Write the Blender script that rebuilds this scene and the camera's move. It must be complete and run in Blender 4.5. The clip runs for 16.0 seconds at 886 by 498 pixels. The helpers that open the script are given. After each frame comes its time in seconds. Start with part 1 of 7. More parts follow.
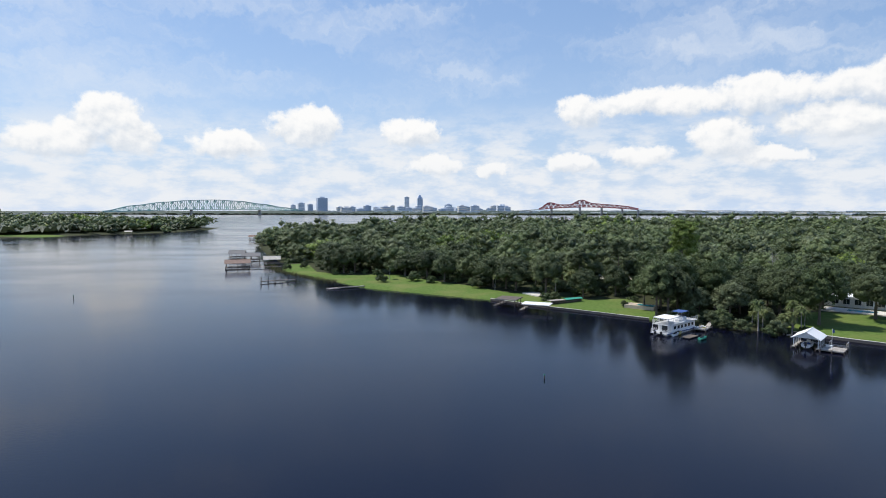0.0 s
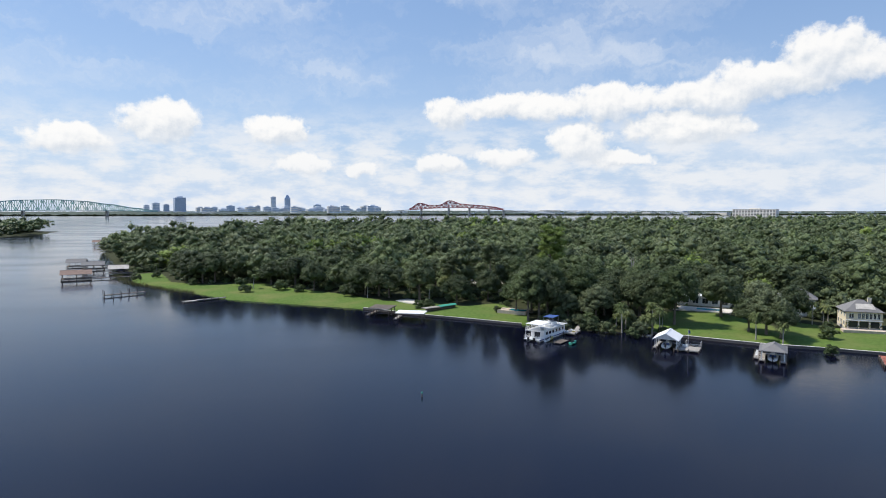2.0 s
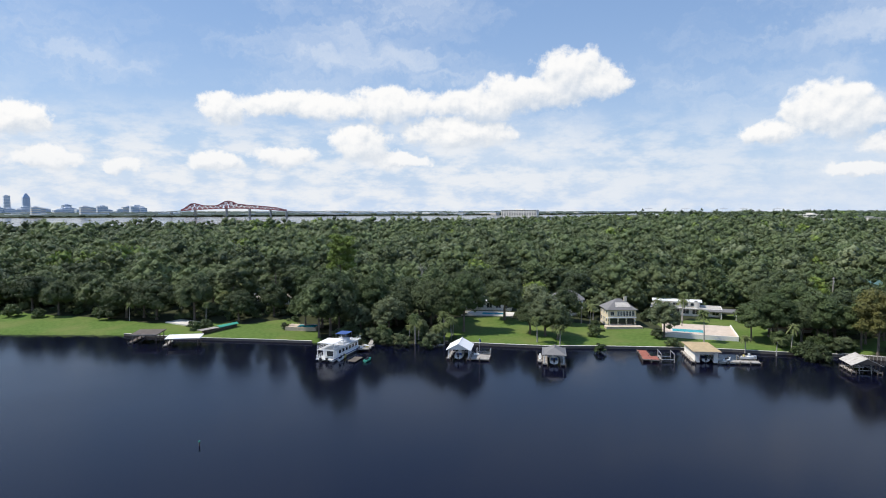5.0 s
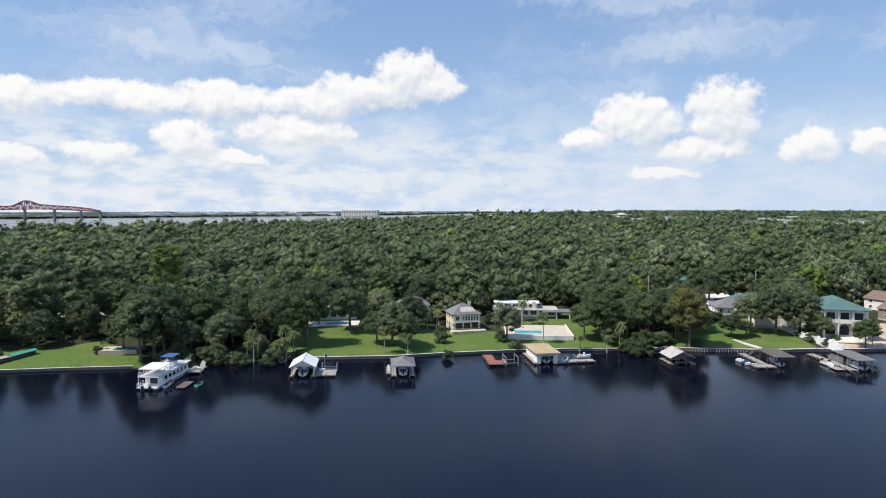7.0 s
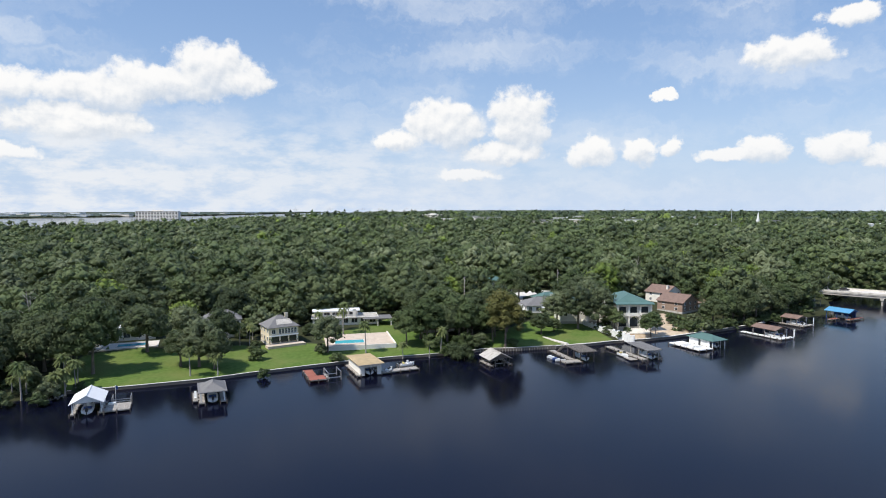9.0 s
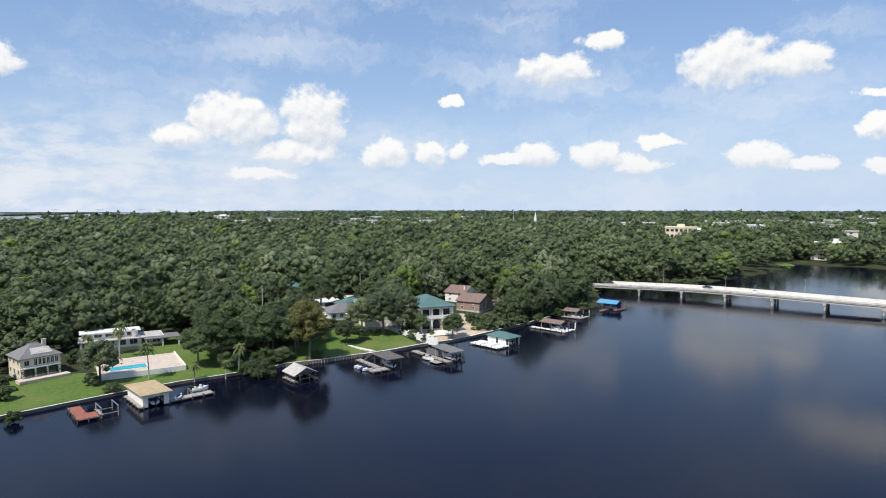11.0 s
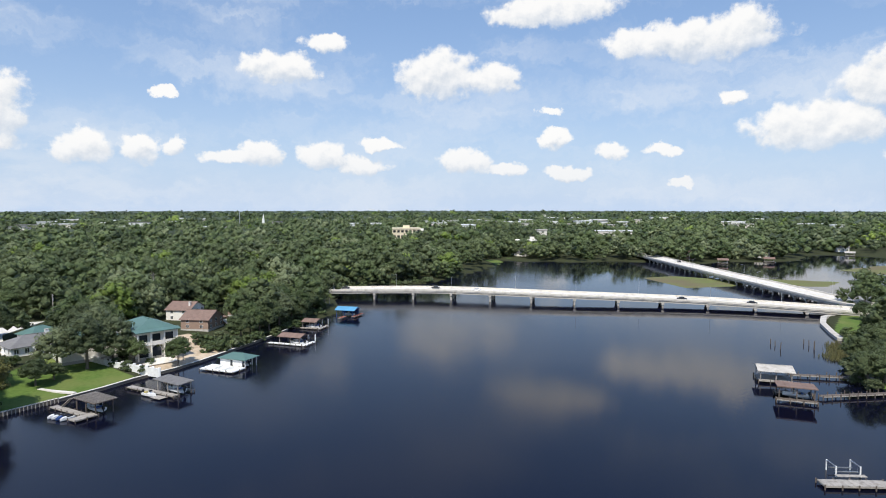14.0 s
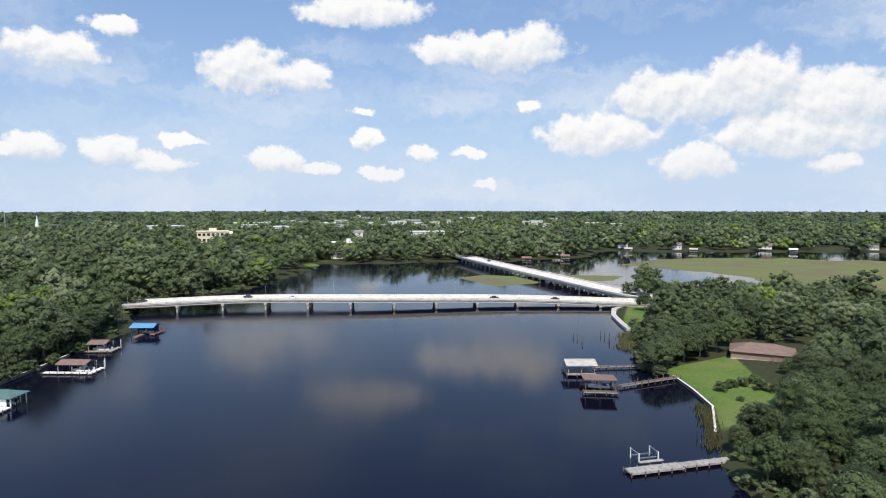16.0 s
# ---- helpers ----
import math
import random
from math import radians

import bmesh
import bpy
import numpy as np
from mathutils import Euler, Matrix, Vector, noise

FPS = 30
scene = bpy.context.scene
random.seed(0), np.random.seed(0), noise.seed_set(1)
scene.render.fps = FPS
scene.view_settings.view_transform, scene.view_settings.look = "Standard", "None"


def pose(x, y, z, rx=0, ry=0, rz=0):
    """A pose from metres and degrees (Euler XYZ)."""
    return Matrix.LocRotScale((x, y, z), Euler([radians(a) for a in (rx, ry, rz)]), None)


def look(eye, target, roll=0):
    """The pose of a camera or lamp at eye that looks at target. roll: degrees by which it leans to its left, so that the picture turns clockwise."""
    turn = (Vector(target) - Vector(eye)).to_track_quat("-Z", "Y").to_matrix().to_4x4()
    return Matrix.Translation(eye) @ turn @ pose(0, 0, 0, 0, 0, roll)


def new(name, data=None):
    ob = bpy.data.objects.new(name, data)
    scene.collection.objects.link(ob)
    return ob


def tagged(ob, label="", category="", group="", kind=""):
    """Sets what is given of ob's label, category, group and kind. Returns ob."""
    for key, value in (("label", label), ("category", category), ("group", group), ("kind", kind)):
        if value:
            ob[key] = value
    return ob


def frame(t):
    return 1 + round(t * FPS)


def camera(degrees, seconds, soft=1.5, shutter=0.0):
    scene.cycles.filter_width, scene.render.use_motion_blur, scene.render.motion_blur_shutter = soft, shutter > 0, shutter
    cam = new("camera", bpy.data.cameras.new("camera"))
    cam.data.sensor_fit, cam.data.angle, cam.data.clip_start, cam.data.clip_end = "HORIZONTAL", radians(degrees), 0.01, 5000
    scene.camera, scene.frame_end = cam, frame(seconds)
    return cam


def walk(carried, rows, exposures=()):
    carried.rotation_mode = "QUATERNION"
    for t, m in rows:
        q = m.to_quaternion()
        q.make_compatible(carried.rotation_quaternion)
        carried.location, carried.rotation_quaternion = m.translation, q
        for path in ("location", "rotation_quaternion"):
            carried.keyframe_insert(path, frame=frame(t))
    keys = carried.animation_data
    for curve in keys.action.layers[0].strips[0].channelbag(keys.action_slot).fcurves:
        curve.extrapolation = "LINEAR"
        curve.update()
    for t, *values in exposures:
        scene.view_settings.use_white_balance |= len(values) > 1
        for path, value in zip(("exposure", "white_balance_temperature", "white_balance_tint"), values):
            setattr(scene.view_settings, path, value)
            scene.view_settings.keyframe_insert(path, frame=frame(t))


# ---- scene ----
cam = camera(71.28, 16.0, soft=1.0)
PATH = [
    (0.0, pose(0.00, 0.00, 35.12, 86.1, 0, -0.00)),
    (0.5, pose(0.00, 1.96, 35.64, 86.1, 0, -2.15)),
    (1.0, pose(-0.07, 4.03, 36.18, 86.1, 0, -4.90)),
    (1.5, pose(-0.11, 5.44, 36.69, 86.1, 0, -8.46)),
    (2.0, pose(0.21, 7.58, 37.09, 86.1, 0, -11.96)),
    (2.5, pose(0.43, 9.20, 37.57, 86.1, 0, -15.31)),
    (3.0, pose(0.78, 11.08, 38.08, 86.1, 0, -18.45)),
    (3.5, pose(1.14, 12.66, 38.60, 86.1, 0, -21.64)),
    (4.0, pose(1.46, 14.22, 39.08, 86.1, 0, -24.95)),
    (6.5, pose(4.26, 21.50, 41.34, 86.1, 0, -42.64)),
    (7.0, pose(5.07, 22.86, 41.82, 86.1, 0, -46.51)),
    (7.5, pose(5.99, 24.08, 42.30, 86.1, 0, -50.52)),
    (8.0, pose(7.13, 25.46, 42.70, 86.1, 0, -54.77)),
    (8.5, pose(8.26, 26.76, 43.09, 86.1, 0, -59.00)),
    (9.0, pose(9.57, 27.84, 43.44, 86.1, 0, -63.58)),
    (11.5, pose(15.91, 32.01, 45.49, 86.1, 0, -86.65)),
    (12.0, pose(17.43, 32.55, 45.96, 86.1, 0, -90.91)),
    (12.5, pose(18.98, 32.97, 46.41, 86.1, 0, -95.13)),
    (13.0, pose(20.28, 33.42, 46.85, 86.1, 0, -99.25)),
    (13.5, pose(21.49, 33.59, 47.39, 86.1, 0, -103.33)),
    (14.0, pose(23.23, 33.66, 47.76, 86.1, 0, -107.03)),
    (14.5, pose(24.64, 33.55, 48.22, 86.1, 0, -110.95)),
    (15.0, pose(26.58, 33.38, 48.63, 86.1, 0, -115.49)),
    (15.5, pose(27.95, 32.82, 49.05, 86.1, 0, -119.89)),
    (16.0, pose(29.63, 32.34, 49.43, 86.1, 0, -124.08)),
]
walk(cam, PATH)

# ---- light ----
SUN_AZ, SUN_EL = -58.0, 56.0
scene.view_settings.exposure = 0.0
world = bpy.data.worlds.new("sky")
scene.world = world
world.use_nodes = True
wn, wl = world.node_tree.nodes, world.node_tree.links
wn.clear()


def wmath(op, a, b=None, c=None):
    n = wn.new("ShaderNodeMath")
    n.operation = op
    for i, v in enumerate((a, b, c)):
        if v is None:
            continue
        if isinstance(v, (int, float)):
            n.inputs[i].default_value = v
        else:
            wl.new(v, n.inputs[i])
    return n.outputs[0]


def wvec(op, a, b=None):
    n = wn.new("ShaderNodeVectorMath")
    n.operation = op
    for i, v in enumerate((a, b)):
        if v is None:
            continue
        if isinstance(v, tuple):
            n.inputs[i].default_value = v
        else:
            wl.new(v, n.inputs[i])
    return n.outputs["Value"] if op == "DOT_PRODUCT" else n.outputs["Vector"]


def wmix(fac, a, b):
    n = wn.new("ShaderNodeMix")
    n.data_type = "RGBA"
    for k, v in ((0, fac), (6, a), (7, b)):
        if isinstance(v, (int, float, tuple)):
            n.inputs[k].default_value = v
        else:
            wl.new(v, n.inputs[k])
    return n.outputs[2]


def wnoise(vec, scale, detail=5.0, rough=0.55):
    n = wn.new("ShaderNodeTexNoise")
    n.inputs["Scale"].default_value, n.inputs["Detail"].default_value = scale, detail
    n.inputs["Roughness"].default_value = rough
    wl.new(vec, n.inputs["Vector"])
    return n.outputs["Fac"]


def wramp(v, lo, hi):
    n = wn.new("ShaderNodeMapRange")
    n.interpolation_type = "SMOOTHSTEP"
    up = hi > lo
    n.inputs["From Min"].default_value, n.inputs["From Max"].default_value = min(lo, hi), max(lo, hi)
    n.inputs["To Min"].default_value, n.inputs["To Max"].default_value = (0, 1) if up else (1, 0)
    wl.new(v, n.inputs["Value"])
    return n.outputs["Result"]


sky = wn.new("ShaderNodeTexSky")
sky.sky_type, sky.sun_disc = "NISHITA", False
sky.sun_elevation, sky.sun_rotation = radians(SUN_EL), radians(SUN_AZ)
sky.air_density, sky.dust_density, sky.ozone_density = 1.0, 0.5, 1.6
SKY_STRENGTH = 0.11
coord = wn.new("ShaderNodeTexCoord").outputs["Generated"]
sep = wn.new("ShaderNodeSeparateXYZ")
wl.new(coord, sep.inputs[0])
azim = wmath("MULTIPLY", wmath("ARCTAN2", sep.outputs[0], sep.outputs[1]), 180 / math.pi)
elev = wmath("MULTIPLY", wmath("ARCSINE", sep.outputs[2]), 180 / math.pi)
comb = wn.new("ShaderNodeCombineXYZ")
wl.new(azim, comb.inputs[0])
wl.new(elev, comb.inputs[1])
flat = comb.outputs[0]                      # the sky as a map of azimuth and elevation in degrees


# cumulus: azimuth, elevation, half width and half height in degrees
CLOUD_LIST = []


def cloud(az_deg, el_deg, w, h):
    CLOUD_LIST.append((az_deg, el_deg, w * 0.98, h * 0.98))


cloud(-28.2, 7.2, 2.9, 2.1)
cloud(-32.1, 5.4, 3.7, 1.6)
cloud(-26.6, 5.9, 2.4, 1.9)
cloud(-19.2, 5.3, 3.5, 1.5)
cloud(-12.4, 7.0, 3.4, 2.0)
cloud(-2.5, 6.9, 2.4, 1.5)
cloud(12.5, 8.4, 2.3, 1.8)
cloud(18.3, 9.0, 5.6, 1.4)
cloud(24.2, 5.8, 2.9, 2.0)
cloud(26.6, 9.1, 2.9, 1.9)
cloud(17.9, 4.4, 3.0, 1.1)
cloud(-11.5, 7.5, 2.7, 1.6)
cloud(19.4, 8.8, 7.4, 1.2)
cloud(27.6, 9.3, 5.9, 1.5)
cloud(35.6, 9.3, 6.4, 1.6)
cloud(43.2, 11.9, 3.5, 2.2)
cloud(45.7, 10.8, 2.9, 1.5)
cloud(33.2, 6.7, 5.7, 1.6)
cloud(24.0, 5.6, 2.4, 1.6)
cloud(17.3, 4.6, 3.1, 0.9)
cloud(11.7, 4.0, 2.6, 1.0)
cloud(27.9, 4.2, 3.1, 0.8)
cloud(-3.3, 6.9, 2.9, 1.4)
cloud(4.3, 3.4, 1.5, 0.8)
cloud(-0.8, 3.8, 3.0, 1.0)
cloud(43.7, 11.3, 3.9, 2.4)
cloud(63.9, 7.5, 4.1, 2.5)
cloud(70.6, 7.9, 3.2, 3.2)
cloud(59.6, 6.2, 2.6, 1.1)
cloud(69.0, 4.9, 4.5, 1.1)
cloud(77.2, 5.0, 2.3, 1.4)
cloud(80.9, 4.6, 2.2, 1.1)
cloud(65.8, 2.9, 3.0, 0.7)
cloud(92.1, 12.3, 3.1, 1.5)
cloud(96.6, 14.5, 1.6, 0.7)
cloud(83.2, 9.5, 1.1, 0.5)
cloud(77.1, 4.8, 2.5, 1.4)
cloud(81.2, 5.1, 2.1, 0.9)
cloud(83.9, 5.3, 1.1, 0.9)
cloud(90.8, 4.8, 2.0, 1.3)
cloud(87.7, 4.3, 2.3, 0.7)
cloud(96.0, 4.6, 2.4, 1.3)
cloud(99.6, 3.8, 2.6, 1.0)
cloud(101.4, 5.6, 2.4, 0.6)
cloud(106.6, 11.8, 3.9, 2.5)
cloud(111.5, 11.4, 2.8, 1.5)
cloud(117.0, 8.5, 1.2, 0.5)
cloud(117.0, 6.1, 1.8, 0.9)
cloud(109.2, 4.2, 2.6, 1.3)
cloud(112.6, 3.5, 2.0, 0.7)
cloud(121.9, 4.9, 1.7, 0.8)
cloud(126.6, 4.9, 2.1, 0.6)
cloud(118.3, 3.0, 2.2, 0.7)
cloud(128.2, 2.1, 1.1, 0.5)
cloud(124.7, 13.9, 3.5, 1.4)
cloud(128.4, 13.9, 2.7, 1.4)
cloud(115.0, 16.5, 4.5, 1.0)
cloud(129.0, 13.9, 6.8, 1.8)
cloud(132.5, 14.3, 2.6, 2.0)
cloud(144.6, 9.3, 6.0, 2.5)
cloud(150.2, 10.2, 4.4, 2.7)
cloud(156.2, 8.2, 5.5, 2.8)
cloud(138.1, 6.4, 5.7, 2.1)
cloud(146.1, 3.8, 3.7, 1.6)
cloud(153.2, 6.0, 7.1, 2.4)
cloud(156.4, 3.4, 2.3, 0.9)
cloud(117.3, 17.1, 5.7, 1.5)
cloud(131.8, 9.0, 1.3, 0.7)
cloud(92.5, 12.1, 3.8, 1.4)
cloud(96.5, 14.3, 2.3, 0.9)
cloud(39.6, 10.2, 6.0, 1.8)
cloud(43.2, 11.6, 3.5, 2.5)


def cloud_field(p):
    best = None
    for az_deg, el_deg, w, h in CLOUD_LIST:
        q = wvec("MULTIPLY", wvec("SUBTRACT", p, (az_deg, el_deg, 0)), (1 / w, 1 / h, 0))
        d = wvec("DOT_PRODUCT", q, q)
        best = d if best is None else wmath("SMOOTH_MIN", best, d, 0.25)
    return wmath("SUBTRACT", 1.0, best)


warp_noise = wn.new("ShaderNodeTexNoise")
warp_noise.inputs["Scale"].default_value, warp_noise.inputs["Detail"].default_value, warp_noise.inputs["Roughness"].default_value = 0.5, 8, 0.62
wl.new(flat, warp_noise.inputs["Vector"])
warped = wvec("ADD", flat, wvec("MULTIPLY", wvec("SUBTRACT", warp_noise.outputs["Color"], (0.5, 0.5, 0.5)), (3.4, 2.2, 0)))
lumps = wnoise(flat, 0.55, 8.0, 0.57)
lumps_up = wnoise(wvec("ADD", flat, (-0.25, 0.50, 0)), 0.55, 5.0, 0.55)
body = cloud_field(warped)
body_up = cloud_field(wvec("ADD", warped, (-0.3, 0.9, 0)))
dense = wmath("ADD", body, wmath("MULTIPLY", wmath("SUBTRACT", lumps, 0.5), 1.9))
under = wramp(wmath("SUBTRACT", body, body_up), -1.1, 0.1)      # bases dissolve into the haze
cover = wmath("MULTIPLY", wramp(dense, -0.12, 0.52), wmath("MULTIPLY_ADD", under, 0.5, 0.5))
shade = wmath("ADD", wmath("MULTIPLY", wmath("SUBTRACT", body, body_up), 0.55), wmath("MULTIPLY", wmath("SUBTRACT", lumps, lumps_up), 1.5))
lit = wramp(shade, -0.55, 0.45)
# small hazy cumulus along the horizon, and thin high streaks
low = wnoise(wvec("MULTIPLY", flat, (0.42, 1.0, 0)), 0.62, 6.0, 0.6)
low_band = wmath("MULTIPLY", wramp(elev, 10.0, 4.0), wramp(low, 0.36, 0.62))
low_cover = wmath("MULTIPLY", wmath("MULTIPLY", low_band, wramp(azim, 100.0, 25.0)), 0.9)
streak = wnoise(wvec("MULTIPLY", wvec("ADD", flat, wvec("MULTIPLY", warp_noise.outputs["Color"], (9, 5, 0))), (0.05, 0.20, 0)), 1.0, 5.0, 0.55)
veil = wmath("MULTIPLY", wmath("MULTIPLY", wramp(streak, 0.42, 0.75), wramp(elev, 36.0, 15.0)), 0.6)
K = 1 / SKY_STRENGTH
haze = wmath("POWER", wmath("SUBTRACT", 1.0, wmath("MINIMUM", wmath("MAXIMUM", wmath("DIVIDE", elev, 22.0), 0.0), 1.0)), 2.6)
colour = wmix(0.4, sky.outputs["Color"], (0.34 * K, 0.56 * K, 1.0 * K, 1))
colour = wmix(wmath("MULTIPLY", haze, 0.94), colour, (0.57 * K, 0.70 * K, 0.90 * K, 1))
colour = wmix(wmath("MULTIPLY", wramp(elev, 19.0, 38.0), 0.35), colour, (0.17 * K, 0.35 * K, 0.88 * K, 1))
colour = wmix(veil, colour, (0.80 * K, 0.85 * K, 0.92 * K, 1))
colour = wmix(low_cover, colour, (0.86 * K, 0.88 * K, 0.91 * K, 1))
cumulus = wmix(lit, (0.64 * K, 0.70 * K, 0.78 * K, 1), (1.0 * K, 0.99 * K, 0.975 * K, 1))
near_horizon = wramp(elev, 7.0, 1.0)
cumulus = wmix(wmath("MULTIPLY", near_horizon, 0.5), cumulus, (0.78 * K, 0.82 * K, 0.88 * K, 1))
SKY_COLOUR = wmix(wmath("MULTIPLY", cover, 0.96), colour, cumulus)


back = wn.new("ShaderNodeBackground")
wl.new(SKY_COLOUR, back.inputs["Color"])
back.inputs["Strength"].default_value = SKY_STRENGTH
wout = wn.new("ShaderNodeOutputWorld")
wl.new(back.outputs[0], wout.inputs["Surface"])

sun = new("sun", bpy.data.lights.new("sun", "SUN"))
sun.data.energy, sun.data.angle, sun.data.color = 4.9, radians(0.55), (1.0, 0.95, 0.87)
a, e = radians(SUN_AZ), radians(SUN_EL)
sun.matrix_world = look((0, 0, 300), (-math.sin(a) * math.cos(e), -math.cos(a) * math.cos(e), 300 - math.sin(e)))


# ---- materials ----
def material(name, colour, rough=0.7, scale=1.0, vary=0.25, bump=0.0, metal=0.0, dirt=None, island=0.0, per_object=0.0, coat=0.0):
    """A surface with grain at two scales; colour varies by vary, dirt is a second colour that shows in patches."""
    m = bpy.data.materials.new(name)
    m.use_nodes = True
    nt = m.node_tree
    p = nt.nodes["Principled BSDF"]
    p.inputs["Roughness"].default_value, p.inputs["Metallic"].default_value = rough, metal
    p.inputs["Coat Weight"].default_value = coat
    tc = nt.nodes.new("ShaderNodeTexCoord")
    big = nt.nodes.new("ShaderNodeTexNoise")
    big.inputs["Scale"].default_value, big.inputs["Detail"].default_value = scale * 0.35, 4
    fine = nt.nodes.new("ShaderNodeTexNoise")
    fine.inputs["Scale"].default_value, fine.inputs["Detail"].default_value = scale * 4.0, 6
    for n in (big, fine):
        nt.links.new(tc.outputs["Object"], n.inputs["Vector"])
    amount = nt.nodes.new("ShaderNodeMath")
    amount.operation = "ADD"
    nt.links.new(big.outputs["Fac"], amount.inputs[0])
    nt.links.new(fine.outputs["Fac"], amount.inputs[1])
    val = amount.outputs[0]
    for source, k in ((("ShaderNodeNewGeometry", "Random Per Island"), island), (("ShaderNodeObjectInfo", "Random"), per_object)):
        if k:
            g = nt.nodes.new(source[0])
            ma = nt.nodes.new("ShaderNodeMath")
            ma.operation = "MULTIPLY_ADD"
            ma.inputs[1].default_value = k
            nt.links.new(g.outputs[source[1]], ma.inputs[0])
            nt.links.new(val, ma.inputs[2])
            val = ma.outputs[0]
    mr = nt.nodes.new("ShaderNodeMapRange")
    mr.inputs["From Min"].default_value, mr.inputs["From Max"].default_value = 0.6, 1.4 + island + per_object
    mr.inputs["To Min"].default_value, mr.inputs["To Max"].default_value = 1 - vary, 1 + vary
    nt.links.new(val, mr.inputs["Value"])
    mul = nt.nodes.new("ShaderNodeMix")
    mul.data_type, mul.blend_type = "RGBA", "MULTIPLY"
    mul.inputs[0].default_value = 1
    mul.inputs[6].default_value = (*colour, 1)
    nt.links.new(mr.outputs[0], mul.inputs[7])
    col = mul.outputs[2]
    if dirt:
        sp = nt.nodes.new("ShaderNodeTexNoise")
        sp.inputs["Scale"].default_value, sp.inputs["Detail"].default_value = scale * 0.8, 8
        nt.links.new(tc.outputs["Object"], sp.inputs["Vector"])
        r = nt.nodes.new("ShaderNodeMapRange")
        r.inputs["From Min"].default_value, r.inputs["From Max"].default_value = 0.5, 0.72
        nt.links.new(sp.outputs["Fac"], r.inputs["Value"])
        dm = nt.nodes.new("ShaderNodeMix")
        dm.data_type = "RGBA"
        nt.links.new(r.outputs[0], dm.inputs[0])
        nt.links.new(col, dm.inputs[6])
        dm.inputs[7].default_value = (*dirt, 1)
        col = dm.outputs[2]
    nt.links.new(col, p.inputs["Base Color"])
    if bump:
        b = nt.nodes.new("ShaderNodeBump")
        b.inputs["Strength"].default_value, b.inputs["Distance"].default_value = bump, 0.05
        nt.links.new(fine.outputs["Fac"], b.inputs["Height"])
        nt.links.new(b.outputs[0], p.inputs["Normal"])
    return m


def foliage(name, colour, second, island=0.24):
    """Leaves: colour to second by spray, tree and patch, with fine leafy grain and relief; some light comes through."""
    m = bpy.data.materials.new(name)
    m.use_nodes = True
    nt = m.node_tree
    p = nt.nodes["Principled BSDF"]
    p.inputs["Roughness"].default_value = 0.55
    p.inputs["Specular IOR Level"].default_value = 0.3
    geo, info, tree = nt.nodes.new("ShaderNodeNewGeometry"), nt.nodes.new("ShaderNodeObjectInfo"), nt.nodes.new("ShaderNodeAttribute")
    tree.attribute_name = "tree"

    def noise(scale, detail, rough=0.5):
        n = nt.nodes.new("ShaderNodeTexNoise")
        n.inputs["Scale"].default_value, n.inputs["Detail"].default_value, n.inputs["Roughness"].default_value = scale, detail, rough
        nt.links.new(geo.outputs["Position"], n.inputs["Vector"])
        return n.outputs["Fac"]

    total = noise(0.05, 3)
    leafy = noise(1.7, 4, 0.7)
    for source, k in ((geo.outputs["Random Per Island"], island), (info.outputs["Random"], 0.8), (tree.outputs["Fac"], 1.25), (leafy, 0.7)):
        ma = nt.nodes.new("ShaderNodeMath")
        ma.operation = "MULTIPLY_ADD"
        ma.inputs[1].default_value = k
        nt.links.new(source, ma.inputs[0])
        nt.links.new(total, ma.inputs[2])
        total = ma.outputs[0]
    mr = nt.nodes.new("ShaderNodeMapRange")
    mr.inputs["From Min"].default_value, mr.inputs["From Max"].default_value = 0.66, 2.0
    nt.links.new(total, mr.inputs["Value"])
    mix = nt.nodes.new("ShaderNodeMix")
    mix.data_type = "RGBA"
    nt.links.new(mr.outputs[0], mix.inputs[0])
    mix.inputs[6].default_value, mix.inputs[7].default_value = (*colour, 1), (*second, 1)
    nt.links.new(mix.outputs[2], p.inputs["Base Color"])
    bu = nt.nodes.new("ShaderNodeBump")
    bu.inputs["Strength"].default_value, bu.inputs["Distance"].default_value = 1.0, 0.7
    nt.links.new(leafy, bu.inputs["Height"])
    tr = nt.nodes.new("ShaderNodeBsdfTranslucent")
    nt.links.new(mix.outputs[2], tr.inputs["Color"])
    for n in (p, tr):
        nt.links.new(bu.outputs[0], n.inputs["Normal"])
    ms = nt.nodes.new("ShaderNodeMixShader")
    ms.inputs[0].default_value = 0.22
    nt.links.new(p.outputs[0], ms.inputs[1])
    nt.links.new(tr.outputs[0], ms.inputs[2])
    nt.links.new(ms.outputs[0], nt.nodes["Material Output"].inputs["Surface"])
    return m


LEAF_OAK = foliage("leaf_oak", (0.040, 0.060, 0.024), (0.146, 0.184, 0.078))
LEAF_GREEN = foliage("leaf_green", (0.050, 0.082, 0.026), (0.165, 0.214, 0.086))
LEAF_BRIGHT = foliage("leaf_bright", (0.10, 0.16, 0.028), (0.25, 0.33, 0.07))
LEAF_MOSS = foliage("leaf_moss", (0.07, 0.095, 0.042), (0.25, 0.29, 0.15))
LEAF_RUST = foliage("leaf_rust", (0.06, 0.075, 0.022), (0.21, 0.20, 0.06))
LEAF_PALM = foliage("leaf_palm", (0.093, 0.139, 0.046), (0.264, 0.295, 0.109))
LEAF_FAR = foliage("leaf_far", (0.036, 0.053, 0.029), (0.092, 0.118, 0.06))
REEDS = foliage("reeds", (0.08, 0.085, 0.03), (0.20, 0.19, 0.08))
WALL_DARK = material("dark_bulkhead", (0.15, 0.13, 0.105), 0.9, 1.2, 0.3, 0.3)
